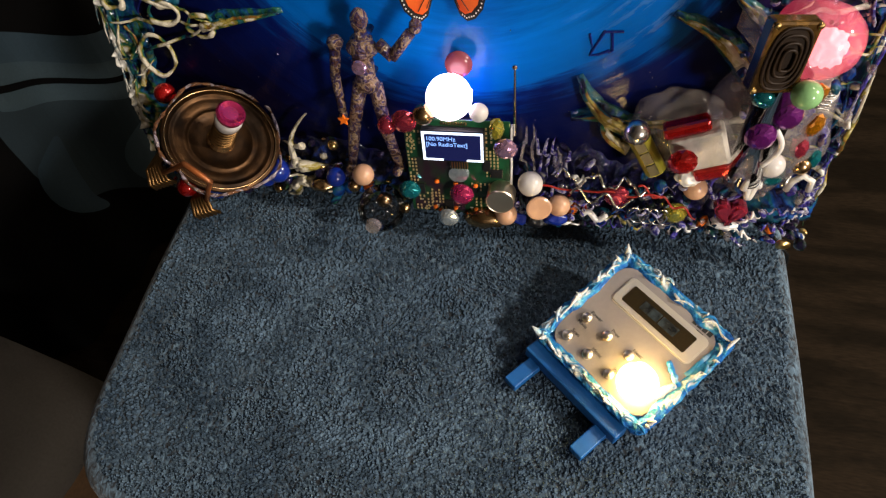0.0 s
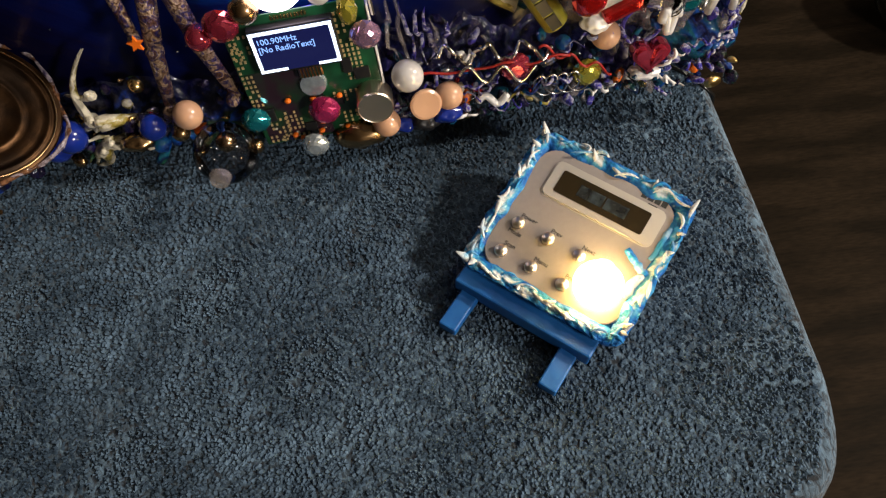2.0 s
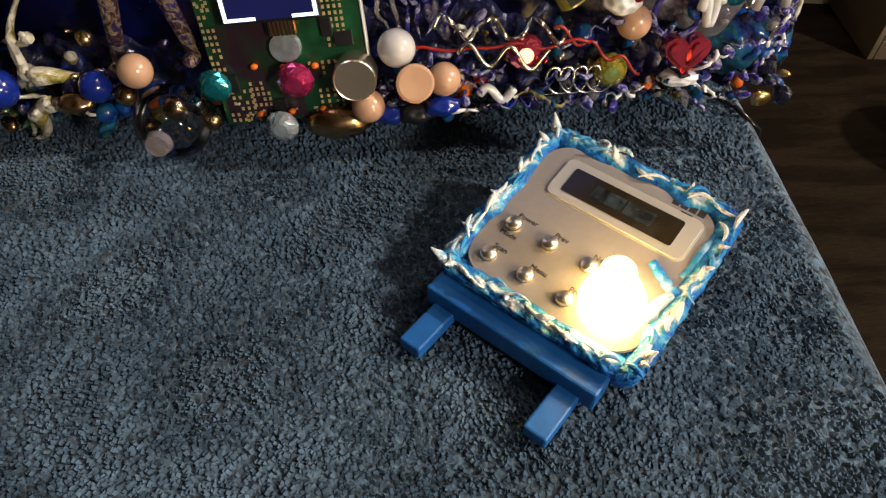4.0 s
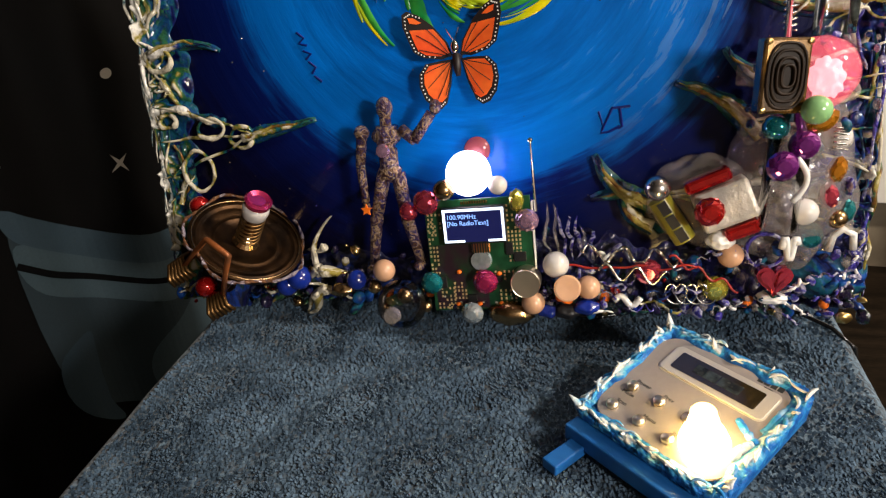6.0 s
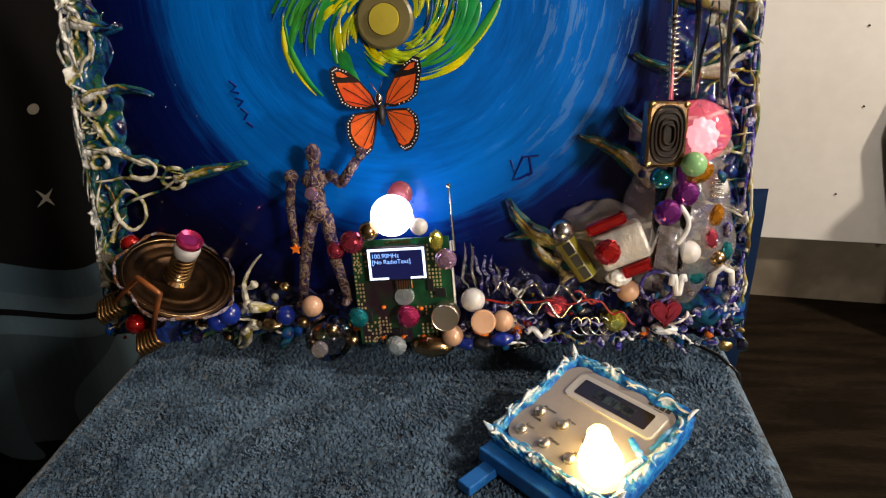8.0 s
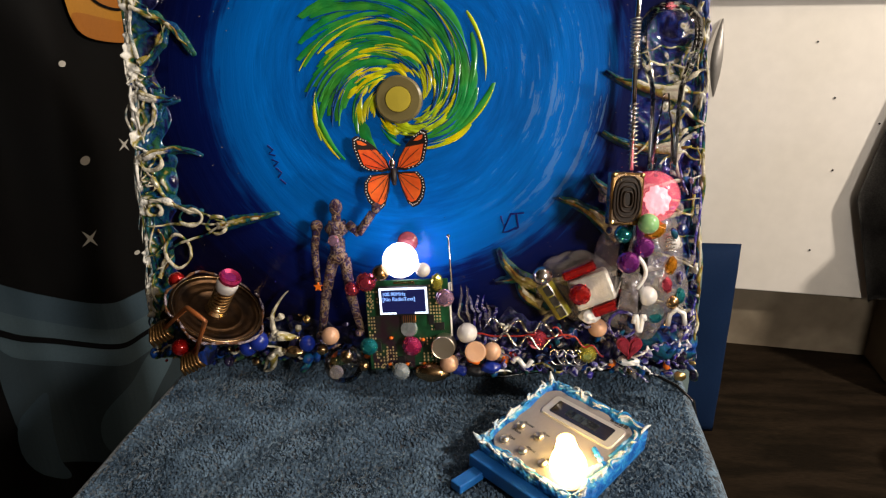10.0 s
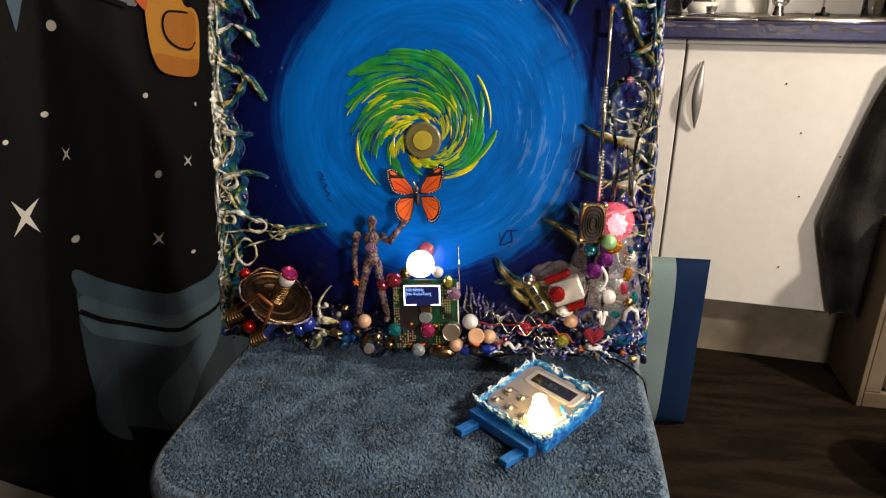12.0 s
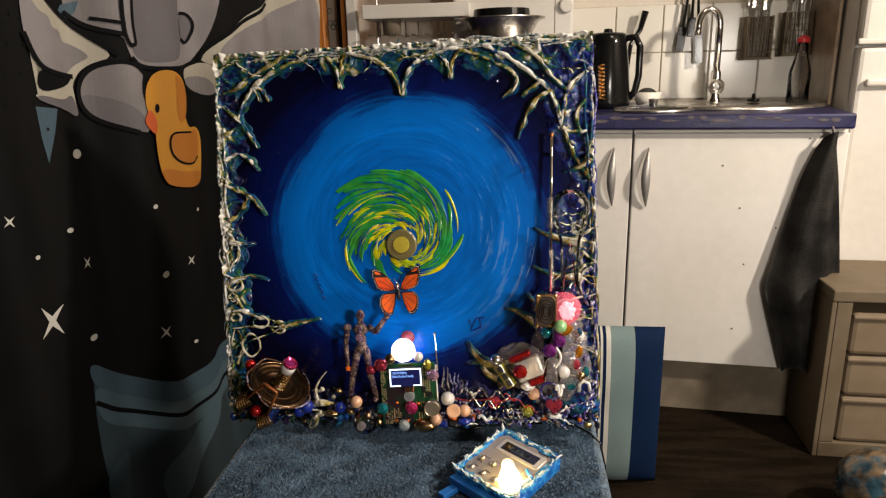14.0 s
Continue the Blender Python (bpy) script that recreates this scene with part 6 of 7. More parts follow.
for side in (-1, 1):
    for nm, pts, cc in (("upper_wing", UP, (0.021, 0.016)), ("lower_wing", LO, (0.017, -0.014))):
        o = [(side * x, z) for x, z in pts]
        lift = -0.35
        def bent(bm):
            for v in bm.verts:
                v.co.y += lift * abs(v.co.x) * 0.35
            return bm
        w = part(nm, bent(slab(o, -0.0012, 0.0)), "wing_edge", fly)
        inner = shrink(pts, 0.80, (cc[0] * 0.62, cc[1] * 0.75))
        if nm == "upper_wing":
            inner = [(x, z) for x, z in inner if z < 0.0262]
        part("orange_field", bent(slab([(side * x, z) for x, z in inner], -0.0018, -0.0008)), "wing", w)
        if nm == "upper_wing":
            part("orange_field", bent(slab([(side * x, z) for x, z in ((0.024, 0.029), (0.030, 0.0335), (0.034, 0.034), (0.033, 0.030), (0.028, 0.0285))], -0.0018, -0.0008)), "wing", w)
        for vx, vz in (((0.030, 0.010), (0.031, 0.022), (0.022, 0.026)) if nm == "upper_wing" else ((0.029, -0.010), (0.027, -0.022), (0.020, -0.032), (0.013, -0.030))):
            part("vein", bent(tube([(side * 0.004, -0.002, 0.001 if vz > 0 else -0.002), (side * vx * 0.6, -0.002, vz * 0.6), (side * vx * 0.93, -0.002, vz * 0.93)], 0.00035, 5)), "wing_edge", w)
        rim = shrink(pts, 0.90, (cc[0] * 0.8, cc[1] * 0.9))
        sel = rim[3:] if nm == "upper_wing" else rim[2:9]
        for (ax, az), (bx, bz) in zip(sel, sel[1:]):
            for s in (0.0, 0.33, 0.67):
                dx, dz = ax + (bx - ax) * s, az + (bz - az) * s
                if dx > 0.008:
                    part("spot", bent(ball(0.0007, (side * dx, -0.0014, dz), sub=1)), "wing_dot", w)
part("thorax", ball(0.0035, (0, -0.004, 0.008), sub=3, squash=(0.9, 0.9, 1.5)), "chrome", fly, "shiny silver bead body", smooth=True)
part("abdomen", tube([(0, -0.003, 0.003), (0, -0.0035, -0.008), (0, -0.003, -0.014)], [0.003, 0.0032, 0.0018], 10), "wing_edge", fly, smooth=True)
for s in (-1, 1):
    part("antenna", tube([(0, -0.004, 0.012), (s * 0.003, -0.005, 0.018), (s * 0.005, -0.005, 0.022)], 0.0004, 5), "chrome", fly)
part("mount", tube([(0, 0.012, 0.0), (0, -0.002, 0.0)], 0.002, 8), "wing_edge", fly)

# ---- radio board ----
M.update({
    "pcb": mat("circuit_board", (0.004, 0.034, 0.012), 0.3, vary=0.3, scale=90, second=(0.008, 0.075, 0.028), second_scale=50, coat=0.8),
    "pcb_dark": mat("circuit_board_bare", (0.03, 0.012, 0.022), 0.3, vary=0.4, scale=60, coat=0.8, second=(0.008, 0.03, 0.012), second_scale=60),
    "gold": mat("gold_pads", (0.75, 0.52, 0.2), 0.25, 1.0, vary=0.1),
    "pad_gold": mat("pad_gold", (0.75, 0.55, 0.28), 0.4, 0.5, vary=0.2),
    "copper": mat("copper", (0.6, 0.25, 0.1), 0.3, 1.0, vary=0.2),
    "chip": mat("chip_black", (0.01, 0.01, 0.011), 0.4, vary=0.1),
    "screen": mat("display_glass", (0.004, 0.005, 0.02), 0.1, vary=0.05, emit=(0.02, 0.025, 0.16), emit_power=0.35),
    "screen_lit": mat("display_lit", (0.02, 0.02, 0.03), 0.4, vary=0.0, emit=(0.75, 0.85, 1.0), emit_power=2.4),
    "screen_text": mat("display_text", (0.02, 0.02, 0.03), 0.4, vary=0.0, emit=(0.25, 0.45, 1.0), emit_power=1.6),
    "lit_ball": mat("lit_ball", (0.8, 0.78, 0.82), 0.4, vary=0.0, emit=(1.0, 0.80, 0.95), emit_power=6.0),
    "led_blue": mat("blue_led", (0.1, 0.1, 0.5), 0.3, vary=0.0, emit=(0.12, 0.08, 1.0), emit_power=26.0),
    "knob": mat("spun_aluminium", (0.85, 0.75, 0.6), 0.32, 1.0, vary=0.08, scale=30),
})


def text_mesh(name, words, size, material, parent, m, align="LEFT"):
    cu = bpy.data.curves.new(name, "FONT")
    cu.body, cu.size, cu.align_x, cu.extrude = words, size, align, 0.0001
    tmp = bpy.data.objects.new("tmp", cu)
    scene.collection.objects.link(tmp)
    me = bpy.data.meshes.new_from_object(tmp.evaluated_get(bpy.context.evaluated_depsgraph_get()))
    bpy.data.objects.remove(tmp)
    me.name = name
    me.materials.clear()
    me.materials.append(M[material])
    ob = new(name, me)
    ob.parent = parent
    ob.matrix_basis = m
    return ob


board = thing("radio_board", at(-0.005, 0.034, 0.083, 0, -2.5, 0), "green radio circuit board with a lit display", "circuit board")
part("board", box(-0.043, -0.0016, -0.047, 0.043, 0.0, 0.047, 0.0006), "pcb", board)
part("standoff", box(-0.035, 0.0001, -0.045, 0.035, 0.032, -0.02), "bed_dark2", board)
part("standoff", box(-0.03, 0.0001, 0.0, 0.03, 0.030, 0.03), "bed_dark2", board)
part("bare_area", box(-0.040, -0.0019, -0.045, 0.004, -0.0015, 0.010), "pcb_dark", board)
disp = part("display", box(-0.0275, -0.0085, 0.0115, 0.0235, -0.0018, 0.0415, 0.0008), "chip", board)
part("glass", box(-0.0265, -0.0092, 0.0135, 0.0225, -0.0086, 0.0405), "screen", disp, "dark blue glass of the display")
for x0, z0, x1, z1 in ((-0.0265, 0.0385, 0.0225, 0.0405), (-0.0265, 0.0135, -0.0245, 0.0384), (0.0205, 0.0135, 0.0225, 0.0384), (-0.0244, 0.0135, -0.010, 0.0152), (0.009, 0.0135, 0.0204, 0.0152)):
    part("lit_border", box(x0, -0.0096, z0, x1, -0.0093, z1), "screen_lit", disp)
text_mesh("display_text", "100.90MHz\n[No RadioText]", 0.0052, "screen_text", disp, pose(-0.0235, -0.0096, 0.0325, 90, 0, 0))
fx = part("ribbon", box(-0.006, -0.006, 0.003, 0.009, -0.0035, 0.012, 0.001), "copper", board, "copper coloured ribbon cable")
for k in range(7):
    part("trace", box(-0.0055 + 0.0021 * k, -0.0066, 0.0035, -0.0045 + 0.0021 * k, -0.006, 0.0115), "pcb_dark", fx)
part("capacitor", lathe([(0, 0), (0.009, 0), (0.008, 0.003), (0, 0.0035)], 20, m=pose(0.0, -0.0016, -0.004, 90, 0, 0)), "ice", board)
rs = random.Random(21)
padm = mesh_of("solder_pad", box(-0.0007, -0.0008, -0.0009, 0.0007, 0.0, 0.0009), "pad_gold")
for cx, cz, nx, nz, sx, sz in ((-0.037, 0.008, 3, 14, 0.0028, 0.0036), (-0.018, -0.028, 4, 5, 0.0030, 0.0032), (0.030, 0.010, 4, 9, 0.0030, 0.0034), (0.020, -0.016, 5, 3, 0.0036, 0.003), (-0.020, -0.042, 6, 2, 0.0034, 0.0028), (0.028, 0.036, 2, 4, 0.004, 0.004), (-0.034, 0.030, 4, 5, 0.0032, 0.0036), (-0.030, -0.034, 5, 6, 0.0034, 0.0034), (0.022, -0.034, 4, 4, 0.004, 0.0034)):
    for i in range(nx):
        for j in range(nz):
            if rs.random() < 0.22:
                continue
            p = new("solder_pad", padm)
            p.parent = board
            p.location = (cx + (i - nx / 2) * sx, -0.0017, cz + (j - nz / 2) * sz)
for cx, cz, w, h in ((0.032, -0.002, 0.005, 0.004), (0.012, -0.02, 0.004, 0.003), (-0.034, -0.022, 0.004, 0.005), (0.024, 0.005, 0.003, 0.005), (-0.010, -0.036, 0.004, 0.003)):
    part("chip", box(cx - w, -0.0038, cz - h, cx + w, -0.0017, cz + h, 0.0004), "chip", board)
for k in range(11):
    part("header_pin", box(-0.012 + 0.002 * k, -0.003, 0.0430, -0.011 + 0.002 * k, -0.0017, 0.0455), "gold", board)
for cx, cz in ((-0.019, -0.013), (-0.003, -0.0145), (0.014, -0.0155), (-0.022, -0.041), (-0.004, -0.041), (0.014, -0.041), (0.022, -0.044)):
    part("orange_dab", ball(0.0022, (cx, -0.0035, cz), sub=2, squash=(1, 1, 0.8)), "orange_clay", board)
edge = part("white_edge", box(0.0432, -0.003, -0.02, 0.0445, 0.004, 0.042, 0.0005), "white_glue", board)
kn = part("knob", lathe([(0, 0), (0.0118, 0), (0.0118, 0.014), (0.0112, 0.015), (0.0108, 0.0145), (0, 0.0142)], 36, m=pose(0.036, -0.0016, -0.021, 90, 0, 0)), "knob", board, "spun aluminium tuning knob")
ant = thing("aerial", BASE, "thin telescopic chrome aerial with a ball tip", "aerial")
part("rod", tube([(0.040, -0.032, 0.118), (0.038, -0.030, 0.15), (0.0365, -0.026, 0.172)], [0.0014, 0.0011, 0.0008], 8), "chrome", ant)
part("tip", ball(0.0022, (0.0365, -0.026, 0.173), sub=2), "chrome", ant)
lb = thing("lit_ball", at(-0.0115, 0.036, 0.150), "glowing white table tennis ball on the circuit board", "ball lamp")
part("shell", ball(0.0178, sub=4), "lit_ball", lb, smooth=True)
part("led", ball(0.0035, (0.012, 0.02, -0.006), sub=2), "led_blue", lb, "blue light behind the ball")
part("holder", tube([(0, 0.036, 0), (0, 0.015, 0)], 0.006, 12), "pearl", lb)
M["soap"] = mat("pink_resin", (0.32, 0.08, 0.10), 0.2, vary=0.2, trans=0.4)
thing("resin_bead", at(-0.008, 0.012, 0.165), "pink resin dome behind the glowing ball", "bead", bm=ball(0.011, sub=3, squash=(1, 0.5, 1)), material="soap", smooth=True)

# foot of the board: scraps of resin
for x, z, rx, m, lab in ((0.018, 0.034, 0.016, "bronze", "amber resin lump under the board"), (0.063, 0.036, 0.009, "black_clay", "black clay lump at the foot"), (0.048, 0.036, 0.008, "blue_bead", "blue resin lump at the foot"), (0.078, 0.040, 0.009, "blue_bead", "blue bottle cap at the foot"), (0.062, 0.047, 0.006, "orange_clay", "orange clay scrap at the foot"), (-0.128, 0.052, 0.009, "bronze", "brown resin lump at the foot")):
    bm = ball(rx, sub=3, squash=(1.2, 0.7, 0.65))
    for v in bm.verts:
        v.co += v.co.normalized() * 0.0025 * noise.noise(v.co * 220)
    thing("resin_lump", at(x, 0.036, z), lab, "resin lump", "resin lumps at the foot", bm, m, True)

# ---- copper dish lamp at the left ----
M["brass_wire"] = mat("brass_wire", (0.20, 0.11, 0.04), 0.35, 0.9, vary=0.4, scale=150)
M["bracket"] = mat("copper_bracket", (0.50, 0.15, 0.04), 0.4, 0.6, vary=0.4, scale=120, second=(0.22, 0.08, 0.03), second_scale=60)
M["rim_foil"] = glaze_material("rim_foil", [(0.03, 0.015, 0.01), (0.16, 0.07, 0.03), (0.05, 0.02, 0.01), (0.30, 0.26, 0.30), (0.03, 0.02, 0.06)], 90)
M.update({"brass": mat("old_brass", (0.050, 0.024, 0.009), 0.42, 0.85, vary=0.6, scale=60, second=(0.015, 0.008, 0.004), second_scale=40, bump=0.5),
          "copper_wire": mat("copper_wire", (0.42, 0.15, 0.05), 0.35, 0.9, vary=0.3, scale=120)})
DISH = at(-0.2105, 0.0437, 0.0932) @ Vector((0.529, -0.326, 0.783)).to_track_quat("-Y", "Z").to_matrix().to_4x4()
dish = thing("brass_dish", DISH, "round brass dish with a copper spring and capped bottle", "dish")
part("plate", lathe([(0, 0.0), (0.040, 0.0), (0.046, 0.004), (0.0485, 0.0095), (0.0475, 0.0112), (0.0435, 0.0085), (0.0425, 0.0098), (0.0405, 0.0098), (0.0395, 0.0078), (0.037, 0.0084), (0.031, 0.0076), (0.029, 0.0066), (0.0275, 0.0078), (0.0255, 0.0078), (0.024, 0.0060), (0.016, 0.0066), (0.0, 0.0055)], 48, m=pose(0, 0, 0, 90, 0, 0)), "brass", dish, smooth=True)
part("rim", tube([((0.050 + 0.0022 * math.sin(5 * a + 1) + 0.001 * math.sin(11 * a)) * math.cos(a), -0.0105 + 0.0016 * math.sin(7 * a), (0.050 + 0.0022 * math.sin(5 * a + 1)) * math.sin(a)) for a in [2 * math.pi * k / 60 for k in range(60)]], [0.0009 + 0.0011 * math.sin(5 * k) ** 2 for k in range(60)], 7, closed=True), "rim_foil", dish, smooth=True)
part("rim", tube([(0.0452 * math.cos(a), -0.0100, 0.0452 * math.sin(a)) for a in [2 * math.pi * k / 60 for k in range(60)]], 0.0008, 6, closed=True), "bronze", dish, smooth=True)
part("stem", tube([(-0.012, 0.045, -0.022), (0, 0.0, 0)], 0.012, 12), "bed_dark", dish)
sp = [(0.0095 * math.cos(a), -0.010 - 0.031 * t, 0.0095 * math.sin(a)) for t, a in [(k / 120, 2 * math.pi * 7 * k / 120) for k in range(121)]]
part("spring", tube(sp, 0.0009, 6), "brass_wire", dish, "coiled copper spring", smooth=True)
part("spring_foot", lathe([(0, 0.004), (0.012, 0.004), (0.012, 0.008), (0.008, 0.013), (0.005, 0.016), (0.004, 0.042), (0, 0.042)], 20, m=pose(0, 0, 0, 90, 0, 0)), "bronze", dish)
cap = part("bottle", lathe([(0, 0.036), (0.008, 0.036), (0.0105, 0.040), (0.0112, 0.046), (0.0105, 0.052), (0, 0.053)], 24, m=pose(0, 0, 0, 90, 0, 0)), "pearl", dish, "white plastic bottle top", smooth=True)
part("cap", lathe([(0, 0.0535), (0.0108, 0.0525), (0.0114, 0.0565), (0.0097, 0.0585), (0.006, 0.0565), (0, 0.0565)], 24, m=pose(0, 0, 0, 90, 0, 0)), "pink", cap, "pink translucent cap")
BR = [(-0.247, -0.082, 0.086), (-0.226, -0.094, 0.102), (-0.2065, -0.1035, 0.1160), (-0.2050, -0.1045, 0.1160), (-0.1880, -0.1075, 0.1050), (-0.1870, -0.107, 0.1040), (-0.199, -0.098, 0.084), (-0.214, -0.082, 0.061)]
brk = thing("copper_bracket", BASE, "bent copper bracket in front of the dish", "bracket", bm=tube(BR, [0.0022, 0.0021, 0.0024, 0.0024, 0.0024, 0.0024, 0.0021, 0.0022], 8), material="bracket", smooth=True)
for j, (fx0, fz0) in enumerate(((-0.2500, 0.0850), (-0.2190, 0.0560))):
    fist = thing("cable_end", at(fx0, 0.082, fz0, 0, -25, 0), "bundle of frayed golden wire strands", "cable end", "frayed cable ends")
    for k in range(6):
        a = -0.010 + 0.004 * k
        part("strand", tube([(a * 0.6, 0.03, 0.010), (a * 0.8, 0.0, 0.006), (a, -0.006, -0.004), (a * 1.15, -0.002, -0.011)], 0.0017, 6), "brass_wire", fist, smooth=True)
    part("sleeve", tube([(0, 0.080, 0.004), (0, 0.022, 0.010)], 0.008, 10), "brass", fist)
bead(-0.235, 0.066, 0.072, 0.009, "ruby", "dark red bead between the cable ends")
bead(-0.262, 0.125, 0.022, 0.009, "ruby", "dark red bead behind the dish")

# ---- right-hand cluster ----


def lump(name, x, z, d, sx, sy, sz, material, label, seed):
    bm = ball(1.0, sub=4)
    for v in bm.verts:
        q = noise.noise(v.co * 2.3 + Vector((seed, 0, 0)))
        v.co *= 1 + 0.22 * q
        v.co = Vector((v.co.x * sx, v.co.y * sy, v.co.z * sz))
    thing(name, at(x, d, z), label, "resin lump", "resin lumps on the artwork", bm, material, True)


lump("resin_mound", 0.225, 0.135, 0.012, 0.045, 0.022, 0.065, "clear_resin", "cloudy clear resin mound under the gems", 2)
lump("resin_mound", 0.165, 0.118, 0.010, 0.04, 0.018, 0.035, "clear_resin", "cloudy clear resin behind the white block", 5)
lump("resin_mound", 0.215, 0.118, 0.035, 0.016, 0.014, 0.019, "clear_resin", "milky resin drop with a violet base", 7)
for k in range(7):
    x = 0.046 + 0.006 * k
    rope("violet_drip", wander(x, 0.125 - 0.004 * k, x + 0.004, 0.075, 9, 0.006, 0.012, 0.028, 140 + k), 0.0022, rng.choice(["clear_resin", "ridge_violet"]), k + 2)
bulb = thing("glass_bulb", BASE, "long clear glass bulb fixed along the border", "glass bulb")
prof = [(0.013, 0.0), (0.0135, 0.06), (0.015, 0.075), (0.024, 0.098), (0.0285, 0.118), (0.0275, 0.133), (0.020, 0.145), (0.010, 0.150), (0, 0.151)]
part("envelope", lathe(prof, 36, m=pose(0.240, -0.034, 0.236, 0, 2, 0)), "glass", bulb, smooth=True)
part("inner_stem", lathe([(0.011, 0.0), (0.009, 0.03), (0.004, 0.055), (0.003, 0.07), (0, 0.07)], 20, m=pose(0.240, -0.034, 0.236, 0, 2, 0)), "glass", bulb, smooth=True)
tubeg = thing("glass_tube", BASE, "clear glass tube holding coloured gems", "glass tube")
part("tube", lathe([(0.014, 0.0), (0.014, 0.09), (0.0128, 0.09), (0.0128, 0.0)], 28, m=pose(0.211, -0.045, 0.105, 0, 4, 0)), "glass", tubeg, smooth=True)
rod = thing("spring_rod", BASE, "shiny steel rod with a coil spring", "rod")
part("rod", tube([(0.220, -0.022, 0.466), (0.216, -0.024, 0.36), (0.213, -0.03, 0.236)], [0.0028, 0.0026, 0.0024], 10), "chrome", rod, smooth=True)
part("tip", ball(0.0035, (0.220, -0.022, 0.468), sub=2), "copper_wire", rod)
part("clip", tube([(0.219, 0.0, 0.44), (0.219, -0.022, 0.44)], 0.003, 8), "glaze_blue", rod)
for z0, z1 in ((0.33, 0.375), (0.24, 0.298)):
    part("spring", tube([(0.2145 + 0.0045 * math.cos(a), -0.0265 + 0.0045 * math.sin(a), z0 + (z1 - z0) * t) for t, a in [(k / 120, 2 * math.pi * 14 * k / 120) for k in range(121)]], 0.0007, 5), "steel", rod, smooth=True)
SPK = at(0.205, 0.066, 0.212, 0, 3, 14)
spk = thing("loudspeaker", SPK, "small square loudspeaker with gilded rim", "loudspeaker")
M["cone"] = mat("speaker_cone", (0.014, 0.007, 0.003), 0.5, vary=0.4, spec=0.2)
M["amber_frame"] = mat("amber_frame", (0.22, 0.11, 0.02), 0.25, 0.5, vary=0.6, scale=120, second=(0.05, 0.025, 0.006), second_scale=50, coat=1.0)
part("frame", box(-0.0155, 0.0, -0.024, 0.0155, 0.012, 0.024, 0.002), "amber_frame", spk)
for sc, y in ((1.0, -0.0006), (0.78, -0.0012), (0.55, -0.0018), (0.34, -0.0024)):
    part("cone_ring", tube([(0.0125 * sc * math.copysign(abs(math.cos(a)) ** 0.7, math.cos(a)), y, 0.0205 * sc * math.copysign(abs(math.sin(a)) ** 0.7, math.sin(a))) for a in [2 * math.pi * k / 36 for k in range(36)]], 0.0010, 7, closed=True), "cone", spk, smooth=True)
part("cone", slab([(0.0125 * math.cos(a), 0.0205 * math.sin(a)) for a in [2 * math.pi * k / 32 for k in range(32)]], -0.0007, 0.0), "cone", spk)
for sx, sz in ((-1, -1), (-1, 1), (1, -1), (1, 1)):
    part("screw", ball(0.0022, (sx * 0.0132, -0.0008, sz * 0.0215), sub=2, squash=(1, 0.5, 1)), "gold", spk)
part("bracket", box(-0.006, 0.012, -0.008, 0.006, 0.060, 0.008, 0.002), "clear_resin", spk)
M["dome_lit"] = mat("lit_dome", (0.85, 0.25, 0.32), 0.1, vary=0.25, scale=60, alpha=0.30, coat=1.0, emit=(1.0, 0.07, 0.14), emit_power=0.8)
M["dome_core"] = mat("lit_core", (0.8, 0.4, 0.45), 0.3, vary=0.1, emit=(1.0, 0.30, 0.32), emit_power=1.7)
dome = thing("light_dome", at(0.232, 0.036, 0.211), "clear plastic dome glowing pink behind the loudspeaker", "dome lamp")
part("shell", lathe([(0.0245, -0.02), (0.025, 0.0), (0.023, 0.010), (0.017, 0.019), (0.009, 0.0240), (0, 0.0250)], 32, m=pose(0, 0, 0, 75, 0, 35)), "dome_lit", dome, smooth=True)
cb = ball(0.011, (0.004, -0.004, -0.003), sub=4, squash=(1, 0.6, 1.2))
for v in cb.verts:
    v.co += v.normal * 0.004 * noise.noise(v.co * 260) if v.normal.length else Vector()
part("core", cb, "dome_core", dome, "crumpled glowing pink core", smooth=True)
part("foot", box(-0.012, 0.015, -0.012, 0.012, 0.036, 0.012, 0.002), "clear_resin", dome)
blk = thing("sweet_box", at(0.178, 0.036, 0.121, 0, -22, 0), "crumpled white block with red ends", "box")
M["foil_white"] = mat("crumpled_foil", (0.50, 0.46, 0.41), 0.3, vary=0.25, scale=70, bump=0.9, bump_scale=120, metal=0.2)
part("body", box(-0.020, -0.006, -0.015, 0.020, 0.012, 0.016, 0.003), "foil_white", blk)
part("end", box(-0.022, -0.006, 0.0175, 0.012, 0.008, 0.0275, 0.003), "ruby", blk, "glossy red end piece")
part("end", box(-0.008, -0.006, -0.0265, 0.018, 0.008, -0.0165, 0.003), "ruby", blk, "glossy red end piece")
M["battery_yellow"] = mat("battery_yellow", (0.26, 0.23, 0.02), 0.3, vary=0.3, scale=90, coat=0.6)
can = thing("battery", at(0.142, 0.028, 0.109, 0, -32, 0), "small battery with black and yellow sleeve", "battery")
part("sleeve", lathe([(0, -0.0185), (0.0085, -0.0185), (0.0085, 0.0185), (0, 0.0185)], 24), "battery_yellow", can, smooth=False)
for k in (-1, 0, 1):
    part("black_stripe", box(-0.0035, -0.0092, -0.017 + 0.012 * (k + 1), 0.0035, -0.0078, -0.0065 + 0.012 * (k + 1)), "black_clay", can)
# silver zigzag wires, a red and a black one
def wire(label, pts, r, material):
    thing("wire", BASE, label, "wire", "loose wires", tube(pts, r, 7), material, True)


